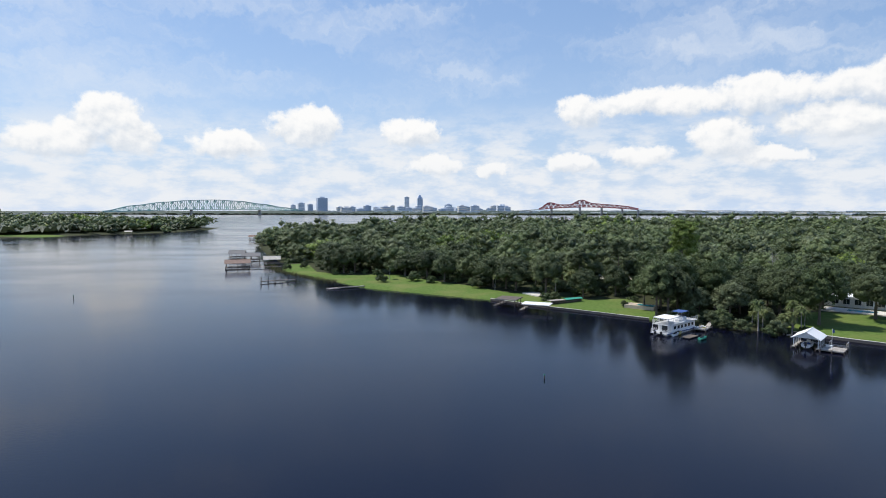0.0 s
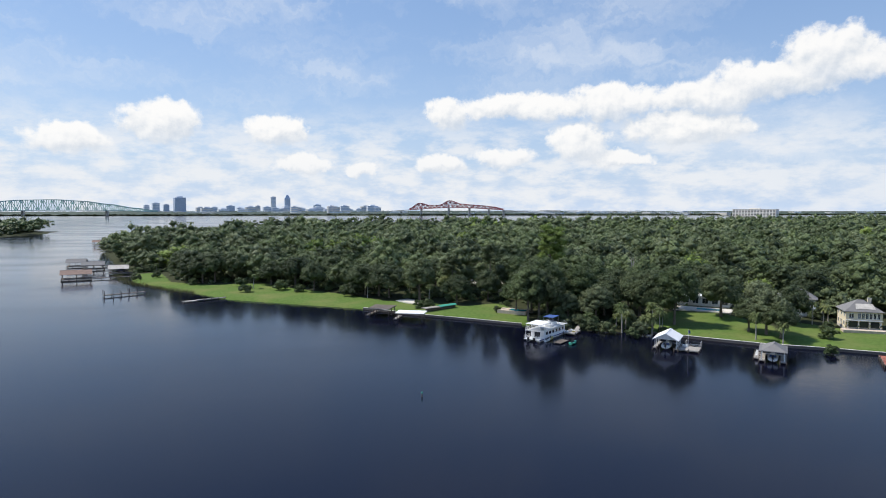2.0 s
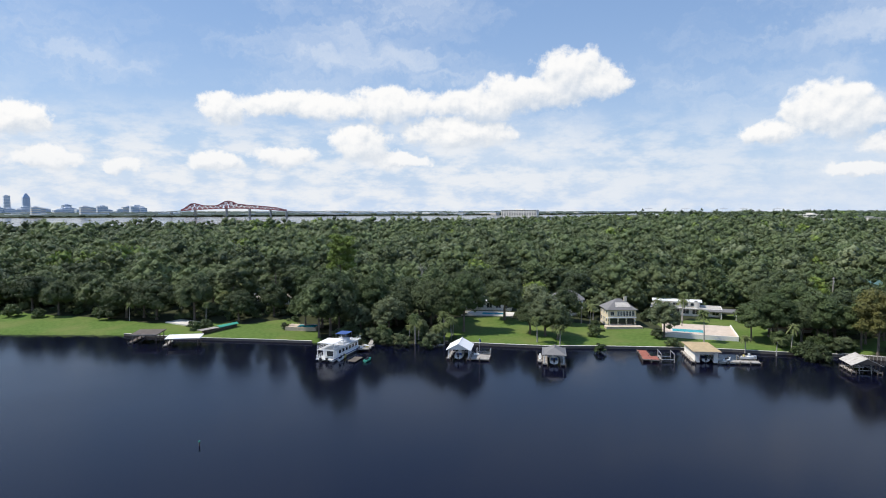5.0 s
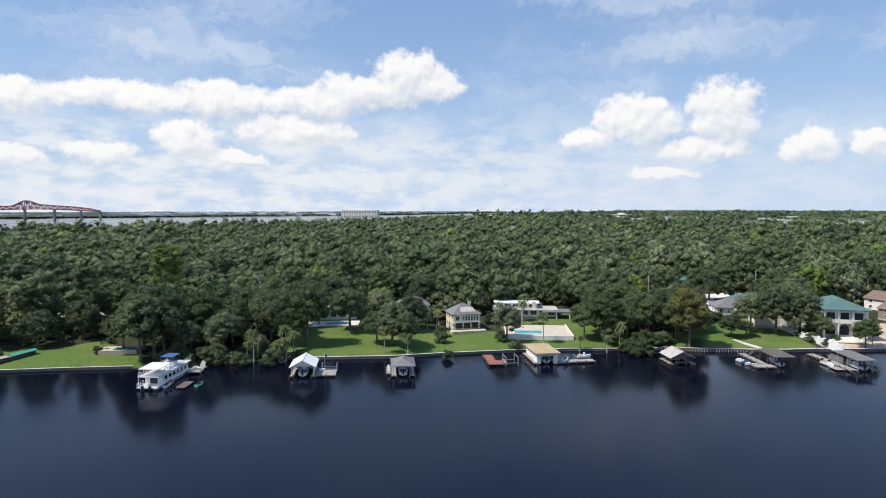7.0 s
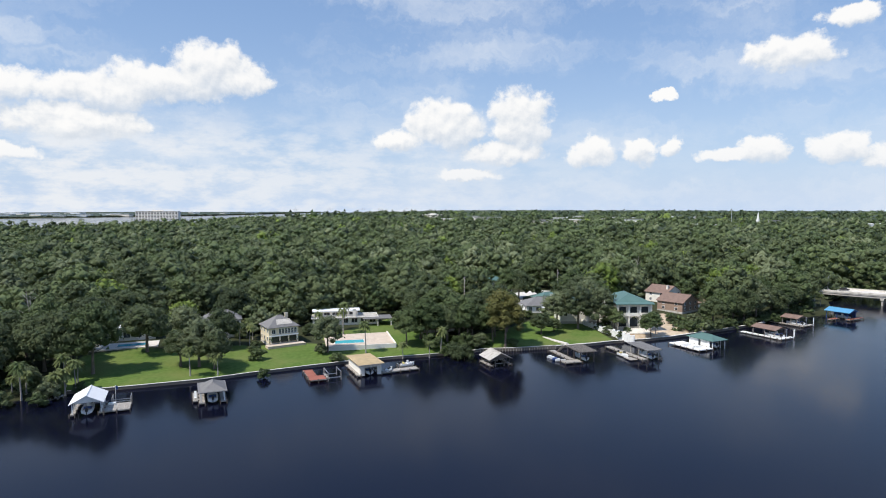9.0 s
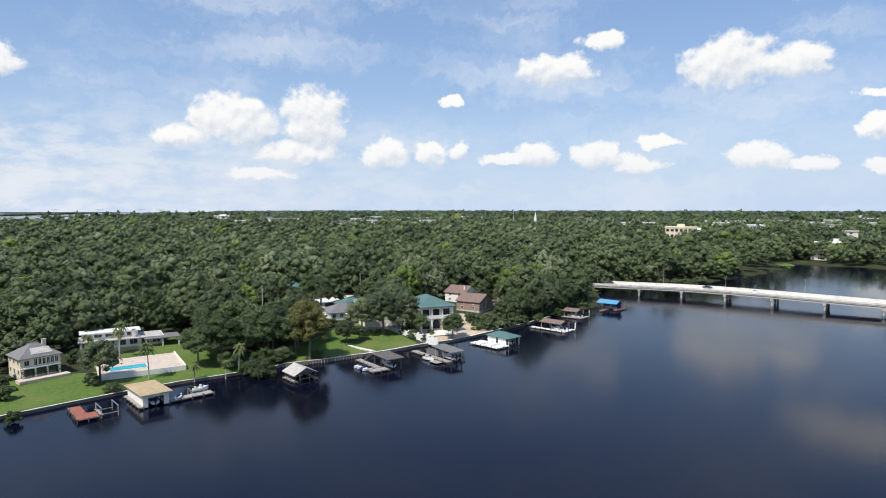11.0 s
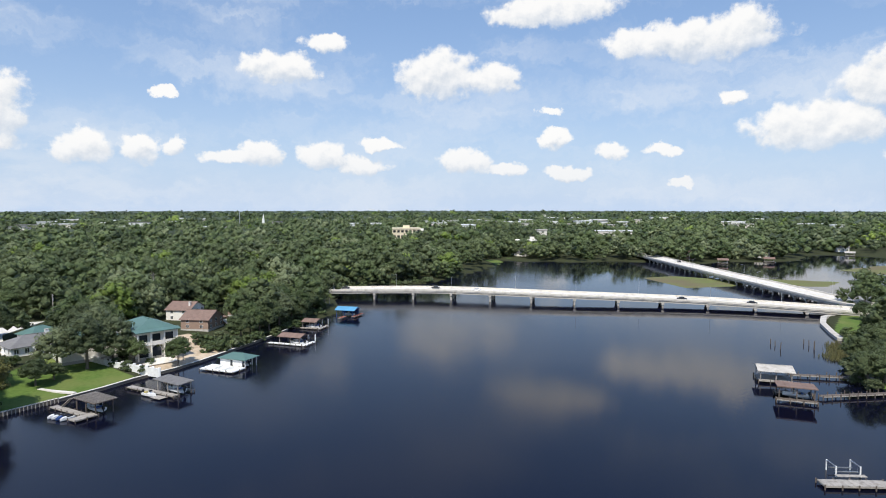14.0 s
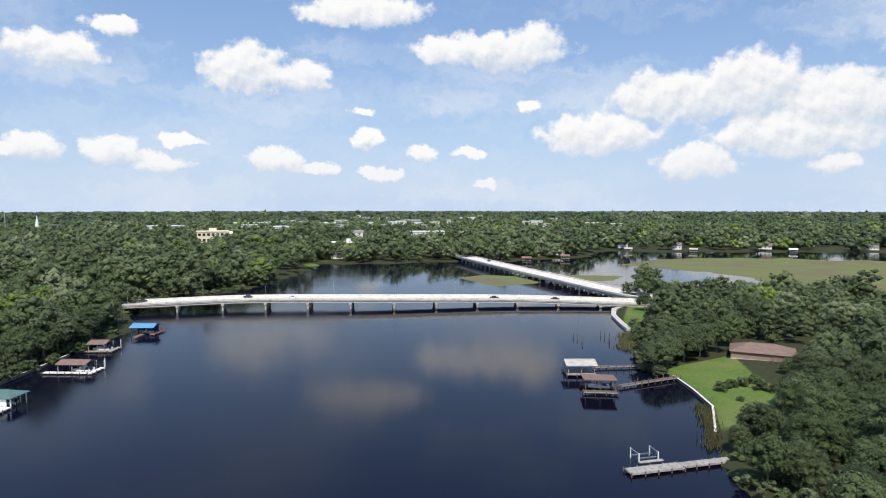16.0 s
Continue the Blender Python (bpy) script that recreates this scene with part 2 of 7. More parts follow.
BARK = material("bark", (0.16, 0.13, 0.10), 0.9, 2.0, 0.4, 0.6)
GREY_BARK = material("grey_bark", (0.36, 0.33, 0.30), 0.9, 2.0, 0.4, 0.6)
WOOD_GREY = material("weathered_wood", (0.36, 0.33, 0.29), 0.85, 1.6, 0.35, 0.3, dirt=(0.2, 0.18, 0.15), island=0.5)
WOOD_DARK = material("dark_wood", (0.13, 0.105, 0.085), 0.85, 1.6, 0.4, 0.3, island=0.4)
WOOD_RED = material("red_deck_wood", (0.33, 0.11, 0.07), 0.75, 1.6, 0.25, 0.2, island=0.4)
WHITE = material("white_paint", (0.80, 0.80, 0.77), 0.55, 1.2, 0.08, dirt=(0.66, 0.65, 0.6))
CREAM = material("cream_stucco", (0.74, 0.64, 0.46), 0.85, 1.5, 0.12, 0.2)
STUCCO = material("white_stucco", (0.80, 0.76, 0.68), 0.85, 1.5, 0.1, 0.2)
BROWN_WALL = material("brown_siding", (0.31, 0.215, 0.16), 0.8, 1.5, 0.2, 0.2)
CONCRETE = material("concrete", (0.50, 0.47, 0.42), 0.85, 0.8, 0.18, 0.2, dirt=(0.36, 0.33, 0.28))
PALE_CONCRETE = material("pale_concrete", (0.66, 0.62, 0.55), 0.85, 0.5, 0.14, 0.2, dirt=(0.5, 0.46, 0.4))
PAVING = material("paving", (0.58, 0.48, 0.38), 0.85, 0.8, 0.15, 0.2, dirt=(0.47, 0.38, 0.29))
SAND = material("sand", (0.55, 0.44, 0.31), 0.95, 0.7, 0.18, 0.3, dirt=(0.42, 0.33, 0.22))
ROOF_GREY = material("grey_shingles", (0.17, 0.165, 0.16), 0.85, 2.0, 0.3, 0.4, island=0.3)
ROOF_PALE = material("weathered_roof", (0.46, 0.43, 0.38), 0.8, 1.2, 0.25, 0.3, dirt=(0.3, 0.27, 0.22))
ROOF_TAN = material("tan_gravel_roof", (0.45, 0.34, 0.19), 0.9, 1.2, 0.25, 0.3, dirt=(0.34, 0.26, 0.15))
ROOF_BROWN = material("brown_shingles", (0.20, 0.132, 0.102), 0.85, 2.0, 0.3, 0.4)
ROOF_GREEN = material("green_metal_roof", (0.09, 0.165, 0.14), 0.45, 1.0, 0.15)
ROOF_BLUE = material("blue_metal_roof", (0.10, 0.30, 0.48), 0.45, 1.0, 0.12)
ROOF_WHITE = material("white_metal_roof", (0.82, 0.82, 0.80), 0.5, 0.8, 0.06)
TEAL = material("teal_tarpaulin", (0.05, 0.32, 0.22), 0.6, 1.2, 0.2)
STEEL = material("galvanised_steel", (0.55, 0.56, 0.56), 0.4, 2.0, 0.15, metal=0.8)
RUBBER = material("black_rubber", (0.02, 0.02, 0.022), 0.6, 3.0, 0.2)
GELCOAT = material("white_gelcoat", (0.80, 0.80, 0.78), 0.3, 1.0, 0.05, coat=0.3)
BLUE_TRIM = material("blue_canvas", (0.04, 0.09, 0.25), 0.7, 1.5, 0.2)
YELLOW = material("yellow_vinyl", (0.62, 0.52, 0.18), 0.5, 1.5, 0.15)
RED_STEEL = material("red_bridge_steel", (0.46, 0.14, 0.13), 0.6, 0.05, 0.15)
GREEN_STEEL = material("green_bridge_steel", (0.34, 0.52, 0.47), 0.6, 0.05, 0.15)
ASPHALT = material("asphalt", (0.10, 0.10, 0.10), 0.9, 0.6, 0.25, 0.2)
# near-black; besides real glass it colours the panels that paint porch and loggia shade
GLASS_AND_SHADE = material("window_glass_and_shade", (0.03, 0.035, 0.04), 0.08, 0.5, 0.2)
# blue and pale base colours lightened to stand in for distant haze
TOWER_BLUE = material("haze_blue_tower_glass", (0.38, 0.46, 0.58), 0.35, 0.02, 0.15)
TOWER_PALE = material("haze_pale_tower_wall", (0.70, 0.73, 0.77), 0.6, 0.02, 0.15)
TOWER_SAND = material("sand_tower_wall", (0.72, 0.67, 0.60), 0.7, 0.02, 0.15)
CAR_DARK = material("dark_car_paint", (0.03, 0.03, 0.035), 0.25, 1.0, 0.1, coat=0.6)
CAR_WHITE = material("white_car_paint", (0.75, 0.75, 0.74), 0.25, 1.0, 0.05, coat=0.6)
POOL = material("pool_water", (0.05, 0.42, 0.48), 0.08, 1.5, 0.15, 0.15)


def water_material():
    """Dark tidal water: wind-ruffled on the open river, smoother in the lee of the south bank."""
    m = bpy.data.materials.new("river_water")
    m.use_nodes = True
    nt = m.node_tree
    p = nt.nodes["Principled BSDF"]
    p.inputs["Base Color"].default_value = (0.0028, 0.0035, 0.011, 1)
    p.inputs["IOR"].default_value = 1.27
    geo = nt.nodes.new("ShaderNodeNewGeometry")

    def noise(scale, detail, stretch, turn):
        mp = nt.nodes.new("ShaderNodeMapping")
        mp.inputs["Rotation"].default_value, mp.inputs["Scale"].default_value = (0, 0, radians(turn)), (1, stretch, 1)
        nt.links.new(geo.outputs["Position"], mp.inputs["Vector"])
        n = nt.nodes.new("ShaderNodeTexNoise")
        n.inputs["Scale"].default_value, n.inputs["Detail"].default_value = scale, detail
        nt.links.new(mp.outputs[0], n.inputs["Vector"])
        return n.outputs["Fac"]

    def ramp(v, a, b, lo, hi):
        n = nt.nodes.new("ShaderNodeMapRange")
        n.interpolation_type = "SMOOTHSTEP"
        for k, q in zip(("From Min", "From Max", "To Min", "To Max"), (a, b, lo, hi)):
            n.inputs[k].default_value = q
        nt.links.new(v, n.inputs["Value"])
        return n.outputs["Result"]

    lee = nt.nodes.new("ShaderNodeVectorMath")
    lee.operation = "DOT_PRODUCT"
    lee.inputs[1].default_value = (-0.5, -0.866, 0)
    nt.links.new(geo.outputs["Position"], lee.inputs[0])
    calm = ramp(lee.outputs["Value"], -78.0, -34.0, 0.13, 0.05)
    lanes = ramp(noise(0.011, 4, 2.2, 25), 0.35, 0.68, 0.75, 1.3)       # breeze lanes
    rough = nt.nodes.new("ShaderNodeMath")
    rough.operation = "MULTIPLY"
    nt.links.new(calm, rough.inputs[0])
    nt.links.new(lanes, rough.inputs[1])
    nt.links.new(rough.outputs[0], p.inputs["Roughness"])
    b = nt.nodes.new("ShaderNodeBump")
    b.inputs["Strength"].default_value, b.inputs["Distance"].default_value = 0.16, 0.07
    nt.links.new(noise(0.9, 5, 1.6, 25), b.inputs["Height"])
    nt.links.new(b.outputs[0], p.inputs["Normal"])
    return m


def ground_material():
    """Woodland soil, mown lawn and marsh, told apart by what grows where."""
    m = bpy.data.materials.new("ground_cover")
    m.use_nodes = True
    nt = m.node_tree
    p = nt.nodes["Principled BSDF"]
    p.inputs["Roughness"].default_value = 0.95
    p.inputs["Specular IOR Level"].default_value = 0.1
    geo = nt.nodes.new("ShaderNodeNewGeometry")

    def noisy(scale, detail=6):
        n = nt.nodes.new("ShaderNodeTexNoise")
        n.inputs["Scale"].default_value, n.inputs["Detail"].default_value = scale, detail
        nt.links.new(geo.outputs["Position"], n.inputs["Vector"])
        return n.outputs["Fac"]

    def blend(f, a, b):
        n = nt.nodes.new("ShaderNodeMix")
        n.data_type = "RGBA"
        for k, v in ((0, f), (6, a), (7, b)):
            if isinstance(v, tuple):
                n.inputs[k].default_value = (*v, 1)
            else:
                nt.links.new(v, n.inputs[k])
        return n.outputs[2]

    def ramp(v, lo, hi):
        n = nt.nodes.new("ShaderNodeMapRange")
        n.inputs["From Min"].default_value, n.inputs["From Max"].default_value = lo, hi
        nt.links.new(v, n.inputs["Value"])
        return n.outputs[0]

    soil = blend(noisy(0.6), (0.035, 0.034, 0.02), (0.05, 0.062, 0.026))
    grass = blend(ramp(noisy(0.9), 0.3, 0.7), (0.075, 0.125, 0.026), (0.115, 0.175, 0.042))
    grass = blend(ramp(noisy(0.07, 3), 0.45, 0.75), grass, (0.155, 0.175, 0.055))
    marsh = blend(ramp(noisy(0.03, 8), 0.36, 0.58), (0.15, 0.125, 0.075), (0.145, 0.165, 0.06))
    bare = blend(ramp(noisy(0.5, 8), 0.35, 0.65), (0.44, 0.34, 0.235), (0.58, 0.47, 0.34))
    col = soil
    for name, c in (("lawn", grass), ("marsh", marsh), ("sand", bare)):
        at = nt.nodes.new("ShaderNodeAttribute")
        at.attribute_name = name
        col = blend(ramp(at.outputs["Fac"], 0.42, 0.58), col, c)
    nt.links.new(col, p.inputs["Base Color"])
    b = nt.nodes.new("ShaderNodeBump")
    b.inputs["Strength"].default_value, b.inputs["Distance"].default_value = 0.5, 0.1
    nt.links.new(noisy(3.0), b.inputs["Height"])
    nt.links.new(b.outputs[0], p.inputs["Normal"])
    return m


# ---- building helpers ----
def mesh_np(name, verts, faces, mats=()):
    """A mesh from arrays of corners and of equal-sided faces."""
    me = bpy.data.meshes.new(name)
    n, k = faces.shape
    me.vertices.add(len(verts))
    me.vertices.foreach_set("co", np.asarray(verts, dtype=np.float32).ravel())
    me.loops.add(n * k)
    me.loops.foreach_set("vertex_index", np.asarray(faces, dtype=np.int32).ravel())
    me.polygons.add(n)
    me.polygons.foreach_set("loop_start", np.arange(0, n * k, k, dtype=np.int32))
    me.update(calc_edges=True)
    for m in mats:
        me.materials.append(m)
    return me


def box(bm, x0, x1, y0, y1, z0, z1):
    v = [bm.verts.new(p) for p in ((x0, y0, z0), (x1, y0, z0), (x1, y1, z0), (x0, y1, z0), (x0, y0, z1), (x1, y0, z1), (x1, y1, z1), (x0, y1, z1))]
    for f in ((3, 2, 1, 0), (4, 5, 6, 7), (0, 1, 5, 4), (1, 2, 6, 5), (2, 3, 7, 6), (3, 0, 4, 7)):
        bm.faces.new([v[i] for i in f])


def beam(bm, a, b, w, h=None, n=4):
    """A bar from a to b: square, or round with n sides."""
    a, b, h = Vector(a), Vector(b), h or w
    d = (b - a).normalized()
    s = d.cross(Vector((0, 0, 1)))
    s = s.normalized() if s.length > 1e-4 else Vector((1, 0, 0))
    u = s.cross(d)
    rings = []
    for c in (a, b):
        ring = []
        for i in range(n):
            t = 2 * math.pi * (i + 0.5) / n
            k = 0.7071 if n == 4 else 0.5
            ring.append(bm.verts.new(c + s * (math.cos(t) * w * k) + u * (math.sin(t) * h * k)))
        rings.append(ring)
    for i in range(n):
        j = (i + 1) % n
        bm.faces.new((rings[0][i], rings[0][j], rings[1][j], rings[1][i]))
    bm.faces.new(rings[0][::-1])
    bm.faces.new(rings[1])


def prism(bm, pts, z0, z1):
    """An upright slab over the outline pts (x, y)."""
    lo = [bm.verts.new((x, y, z0)) for x, y in pts]
    hi = [bm.verts.new((x, y, z1)) for x, y in pts]
    n = len(pts)
    for i in range(n):
        bm.faces.new((lo[i], lo[(i + 1) % n], hi[(i + 1) % n], hi[i]))
    bm.faces.new(hi)
    bm.faces.new(lo[::-1])
    bmesh.ops.recalc_face_normals(bm, faces=bm.faces[:])


def slope(bm, quad, thick=0.12):
    """A roof plane of that thickness over four (or three) corners."""
    top = [bm.verts.new(p) for p in quad]
    low = [bm.verts.new((p[0], p[1], p[2] - thick)) for p in quad]
    n = len(quad)
    bm.faces.new(top)
    bm.faces.new(low[::-1])
    for i in range(n):
        bm.faces.new((low[i], low[(i + 1) % n], top[(i + 1) % n], top[i]))


def part(name, bm, mat, parent, label=""):
    me = bpy.data.meshes.new(name)
    bm.normal_update()
    bm.to_mesh(me)
    bm.free()
    me.materials.append(mat)
    ob = new(name, me)
    ob.parent = parent
    return tagged(ob, label)


def thing(name, m, label, category, group=""):
    ob = new(name)
    ob.empty_display_size = 0.5
    ob.matrix_world = m
    return tagged(ob, label, category, group)


def made(fn, *args):
    bm = bmesh.new()
    fn(bm, *args)
    return bm


# ---- the lie of the land ----
NEAR_SHORE = [(-200, 700), (-180, 587), (-133, 461), (-100, 383), (-87, 334), (-67, 307), (-48, 285), (-33, 265), (-5, 246), (18, 231), (37, 212), (51, 201),
              (64, 190), (78, 178.5), (88, 174), (97, 169), (107, 159), (118, 149), (129, 142), (140, 134), (148, 128), (159, 118.5), (165, 112), (172, 105),
              (178.5, 99.5), (185, 90), (193, 80.5), (201, 72), (208, 66), (216, 57), (224, 50), (237, 41), (256, 28), (275, 17), (290, 6), (300, -2), (312, -4), (340, -6)]
FAR_CREEK = [(378, -18), (382, -40), (388, -61), (408, -88), (454, -128), (486, -152), (524, -176), (515, -200), (500, -225), (497, -250), (486, -280), (455, -320), (458, -366), (447, -420),
             (500, -504), (461, -532), (409, -609), (336, -702), (250, -800), (100, -1000), (-200, -1400)]
MAIN_LAND = NEAR_SHORE + FAR_CREEK + [(-200, -4960), (4960, -4960), (4960, 2400), (2300, 1650), (1300, 1260), (900, 1090), (560, 1060), (250, 1090), (0, 1100), (-90, 950)]
WEST_BANK = [(-530, 660), (-457, 730), (-422, 790), (-372, 841), (-348, 991), (-445, 1135), (-900, 1400), (-4900, 2300), (-4900, 200), (-900, 420)]
CITY_BANK = [(-4900, 2900), (-1500, 2800), (-600, 2750), (0, 2700), (1200, 2500), (2300, 2380), (4960, 3300), (4960, 4960), (-4900, 4960)]
EAST_BANK = [(232, -214), (226, -200), (215, -187), (200, -174), (182, -160), (168, -140), (156, -127), (144, -124.5), (138, -121.5), (126.5, -114), (115.5, -105.5), (105, -90), (95, -76), (87, -69),
             (70, -62), (40, -66), (-40, -110), (-300, -220), (-600, -500), (-300, -620), (0, -430), (120, -330), (200, -295), (262, -248)]
MARSHES = [[(380, -216), (385, -241), (358, -261), (336, -270), (325, -241), (327, -209)], [(362, -278), (322, -324), (306, -292), (318, -274)],
           [(379, -381), (399, -451), (384, -518), (334, -580), (270, -620), (80, -790), (-160, -640), (60, -400), (150, -330), (214, -330), (253, -374), (304, -395), (332, -384)]]
LAWNS = [[(-104, 372), (-92, 334), (-67, 307), (-48, 285), (-33, 265), (-5, 246), (18, 231), (37, 212), (51, 201), (66, 188), (70, 200), (67, 223), (53, 223), (36, 238), (26, 242), (16, 257), (-6, 279), (-24, 304), (-46, 306), (-66, 322), (-81, 367)],
         [(96, 170), (107, 159), (118, 149), (134, 164), (132, 186), (118, 194), (104, 184)],
         [(118, 149), (148, 127.5), (161, 140), (158, 150), (150, 158), (143, 170), (133, 162)],
         [(150, 126), (178.5, 99), (187, 112), (203, 128), (204, 146), (186, 146), (168, 152)],
         [(180, 98), (193, 80), (208, 65), (238, 88), (236, 96), (206, 102), (190, 108)],
         [(144, -125), (127, -114), (116, -105), (104.5, -89), (104, -107), (110, -128), (124, -139), (140, -155)], [(230, -214), (200, -174), (190, -178), (215, -225)],
         [(486, -155), (524, -178), (540, -190), (535, -160)], [(-548, 660), (-457, 733), (-470, 760), (-560, 700)]]
YARDS = [[(207.5, 58.5), (224.5, 49.0), (237, 41.5), (254, 50), (263, 58), (252, 66), (240, 60), (226, 66), (219, 68)]]
CLEAR = [[(207, 59), (224.5, 49), (250, 57), (246, 66), (232, 66), (222, 68)], [(152, 138), (168, 121), (185, 136), (172, 152)], [(295, -8), (345, -2), (392, 60), (380, 66), (335, 8), (298, 2)],
         [(208, -192), (228, -205), (202, -236), (180, -262), (172, -256), (192, -226)], [(216, 96), (236, 88), (244, 104), (230, 112)], [(120, 186), (132, 180), (142, 190), (130, 199)],
         [(244, 58), (262, 44), (280, 43), (296, 60), (280, 78), (252, 80)], [(228, 110), (240, 106), (275, 118), (300, 112), (300, 122), (270, 136), (240, 146)], [(292, 22), (282, 34), (292, 44), (306, 40)], [(118, -137), (142, -140), (150, -178), (118, -176)]]
HOUSE_PLOTS = [(156, 157, 7.5), (190.5, 151, 8), (183, 160, 5), (196, 143, 6), (134.5, 203, 7), (128, 209, 5), (141, 197, 5), (153.5, 178.5, 6.5), (76, 254, 9), (120, 231, 7), (194.5, 123, 7), (245, 100, 9), (233.5, 69.5, 10), (228, 66, 8), (231, 86.5, 7),
               (262, 104, 6), (306, 148, 7), (293, 61, 8), (272, 53, 8.5), (280, 50, 6), (298, 38, 7), (133, -160, 10), (78, -150, 9), (105.5, -129.5, 4), (66.5, 206.5, 5), (268, 122, 2), (292, 108, 2)]


def inside(poly, x, y):
    hit = np.zeros(x.shape, bool)
    for (ax, ay), (bx, by) in zip(poly, poly[1:] + poly[:1]):
        cross = (ay > y) != (by > y)
        with np.errstate(divide="ignore", invalid="ignore"):
            hit ^= cross & (x < (bx - ax) * (y - ay) / (by - ay + 1e-12) + ax)
    return hit


def edge_distance(poly, x, y):
    best = np.full(x.shape, 1e9)
    for (ax, ay), (bx, by) in zip(poly, poly[1:] + poly[:1]):
        dx, dy = bx - ax, by - ay
        t = np.clip(((x - ax) * dx + (y - ay) * dy) / (dx * dx + dy * dy), 0, 1)
        best = np.minimum(best, np.hypot(x - ax - t * dx, y - ay - t * dy))
    return best


def inland(polys, x, y):
    """Metres from the waterline: positive on land."""
    best = np.full(x.shape, -1e9)
    for poly in polys:
        d = edge_distance(poly, x, y)
        best = np.maximum(best, np.where(inside(poly, x, y), d, -d))
    return best


LANDS = [MAIN_LAND, WEST_BANK, CITY_BANK, EAST_BANK]


def ground_height(x, y):
    x, y = np.asarray(x, float), np.asarray(y, float)
    d = inland(LANDS, x, y)
    land = np.clip(d * 0.9, -2.5, 0.9) + np.clip((d - 4) / 45, 0, 1) * 1.7
    marsh = np.clip(inland(MARSHES, x, y) * 0.15, -2.5, 0.3)
    return np.maximum(land, marsh), d


def spaced(lo, hi, step, out_lo, out_hi, grow):
    mid = list(np.arange(lo, hi + step, step))
    s, v = step, mid[-1]
    while v < out_hi:
        s *= grow
        v += s
        mid.append(min(v, out_hi))
    s, v = step, mid[0]
    low = []
    while v > out_lo:
        s *= grow
        v -= s
        low.append(max(v, out_lo))
    return np.array(low[::-1] + mid)


def build_ground():
    xs = spaced(-110, 340, 3.2, -4950, 4950, 1.09)
    ys = spaced(-215, 330, 3.2, -4950, 4950, 1.09)
    X, Y = np.meshgrid(xs, ys, indexing="ij")
    Z, d = ground_height(X, Y)
    Z = Z + np.where(d > 2, 0.12 * np.sin(X * 0.21) * np.cos(Y * 0.17), 0)
    n, k = X.shape
    idx = np.arange(n * k).reshape(n, k)
    F = np.stack([idx[:-1, :-1], idx[1:, :-1], idx[1:, 1:], idx[:-1, 1:]], -1).reshape(-1, 4)
    me = mesh_np("ground", np.stack([X, Y, Z], -1).reshape(-1, 3), F, [ground_material()])
    for name, polys in (("lawn", LAWNS), ("marsh", MARSHES), ("sand", YARDS)):
        soft = np.clip(0.5 + inland(polys, X, Y) / 4.0, 0, 1)
        me.attributes.new(name, "FLOAT", "POINT").data.foreach_set("value", soft.astype(np.float32).ravel())
    me.polygons.foreach_set("use_smooth", np.ones(len(F), bool))
    tagged(new("ground", me), "flat wooded river banks with mown lawns and marsh", "ground", kind="structure")
    bm = made(lambda b: bmesh.ops.create_grid(b, x_segments=8, y_segments=8, size=4950))
    me = bpy.data.meshes.new("water")
    bm.to_mesh(me)
    bm.free()
    me.materials.append(water_material())
    tagged(new("water", me), "calm dark river water with faint ripples", "water", kind="structure")


build_ground()


# ---- trees ----
rng = np.random.default_rng(7)
ICO = made(lambda b: bmesh.ops.create_icosphere(b, subdivisions=1, radius=1))
ICO_V = np.array([v.co[:] for v in ICO.verts])
ICO_F = np.array([[v.index for v in f.verts] for f in ICO.faces])
ICO.free()
OCT_V = np.array([(1, 0, 0), (-1, 0, 0), (0, 1, 0), (0, -1, 0), (0, 0, 1), (0, 0, -1)], float) * 1.12
OCT_F = np.array([(0, 2, 4), (2, 1, 4), (1, 3, 4), (3, 0, 4), (2, 0, 5), (1, 2, 5), (3, 1, 5), (0, 3, 5)])


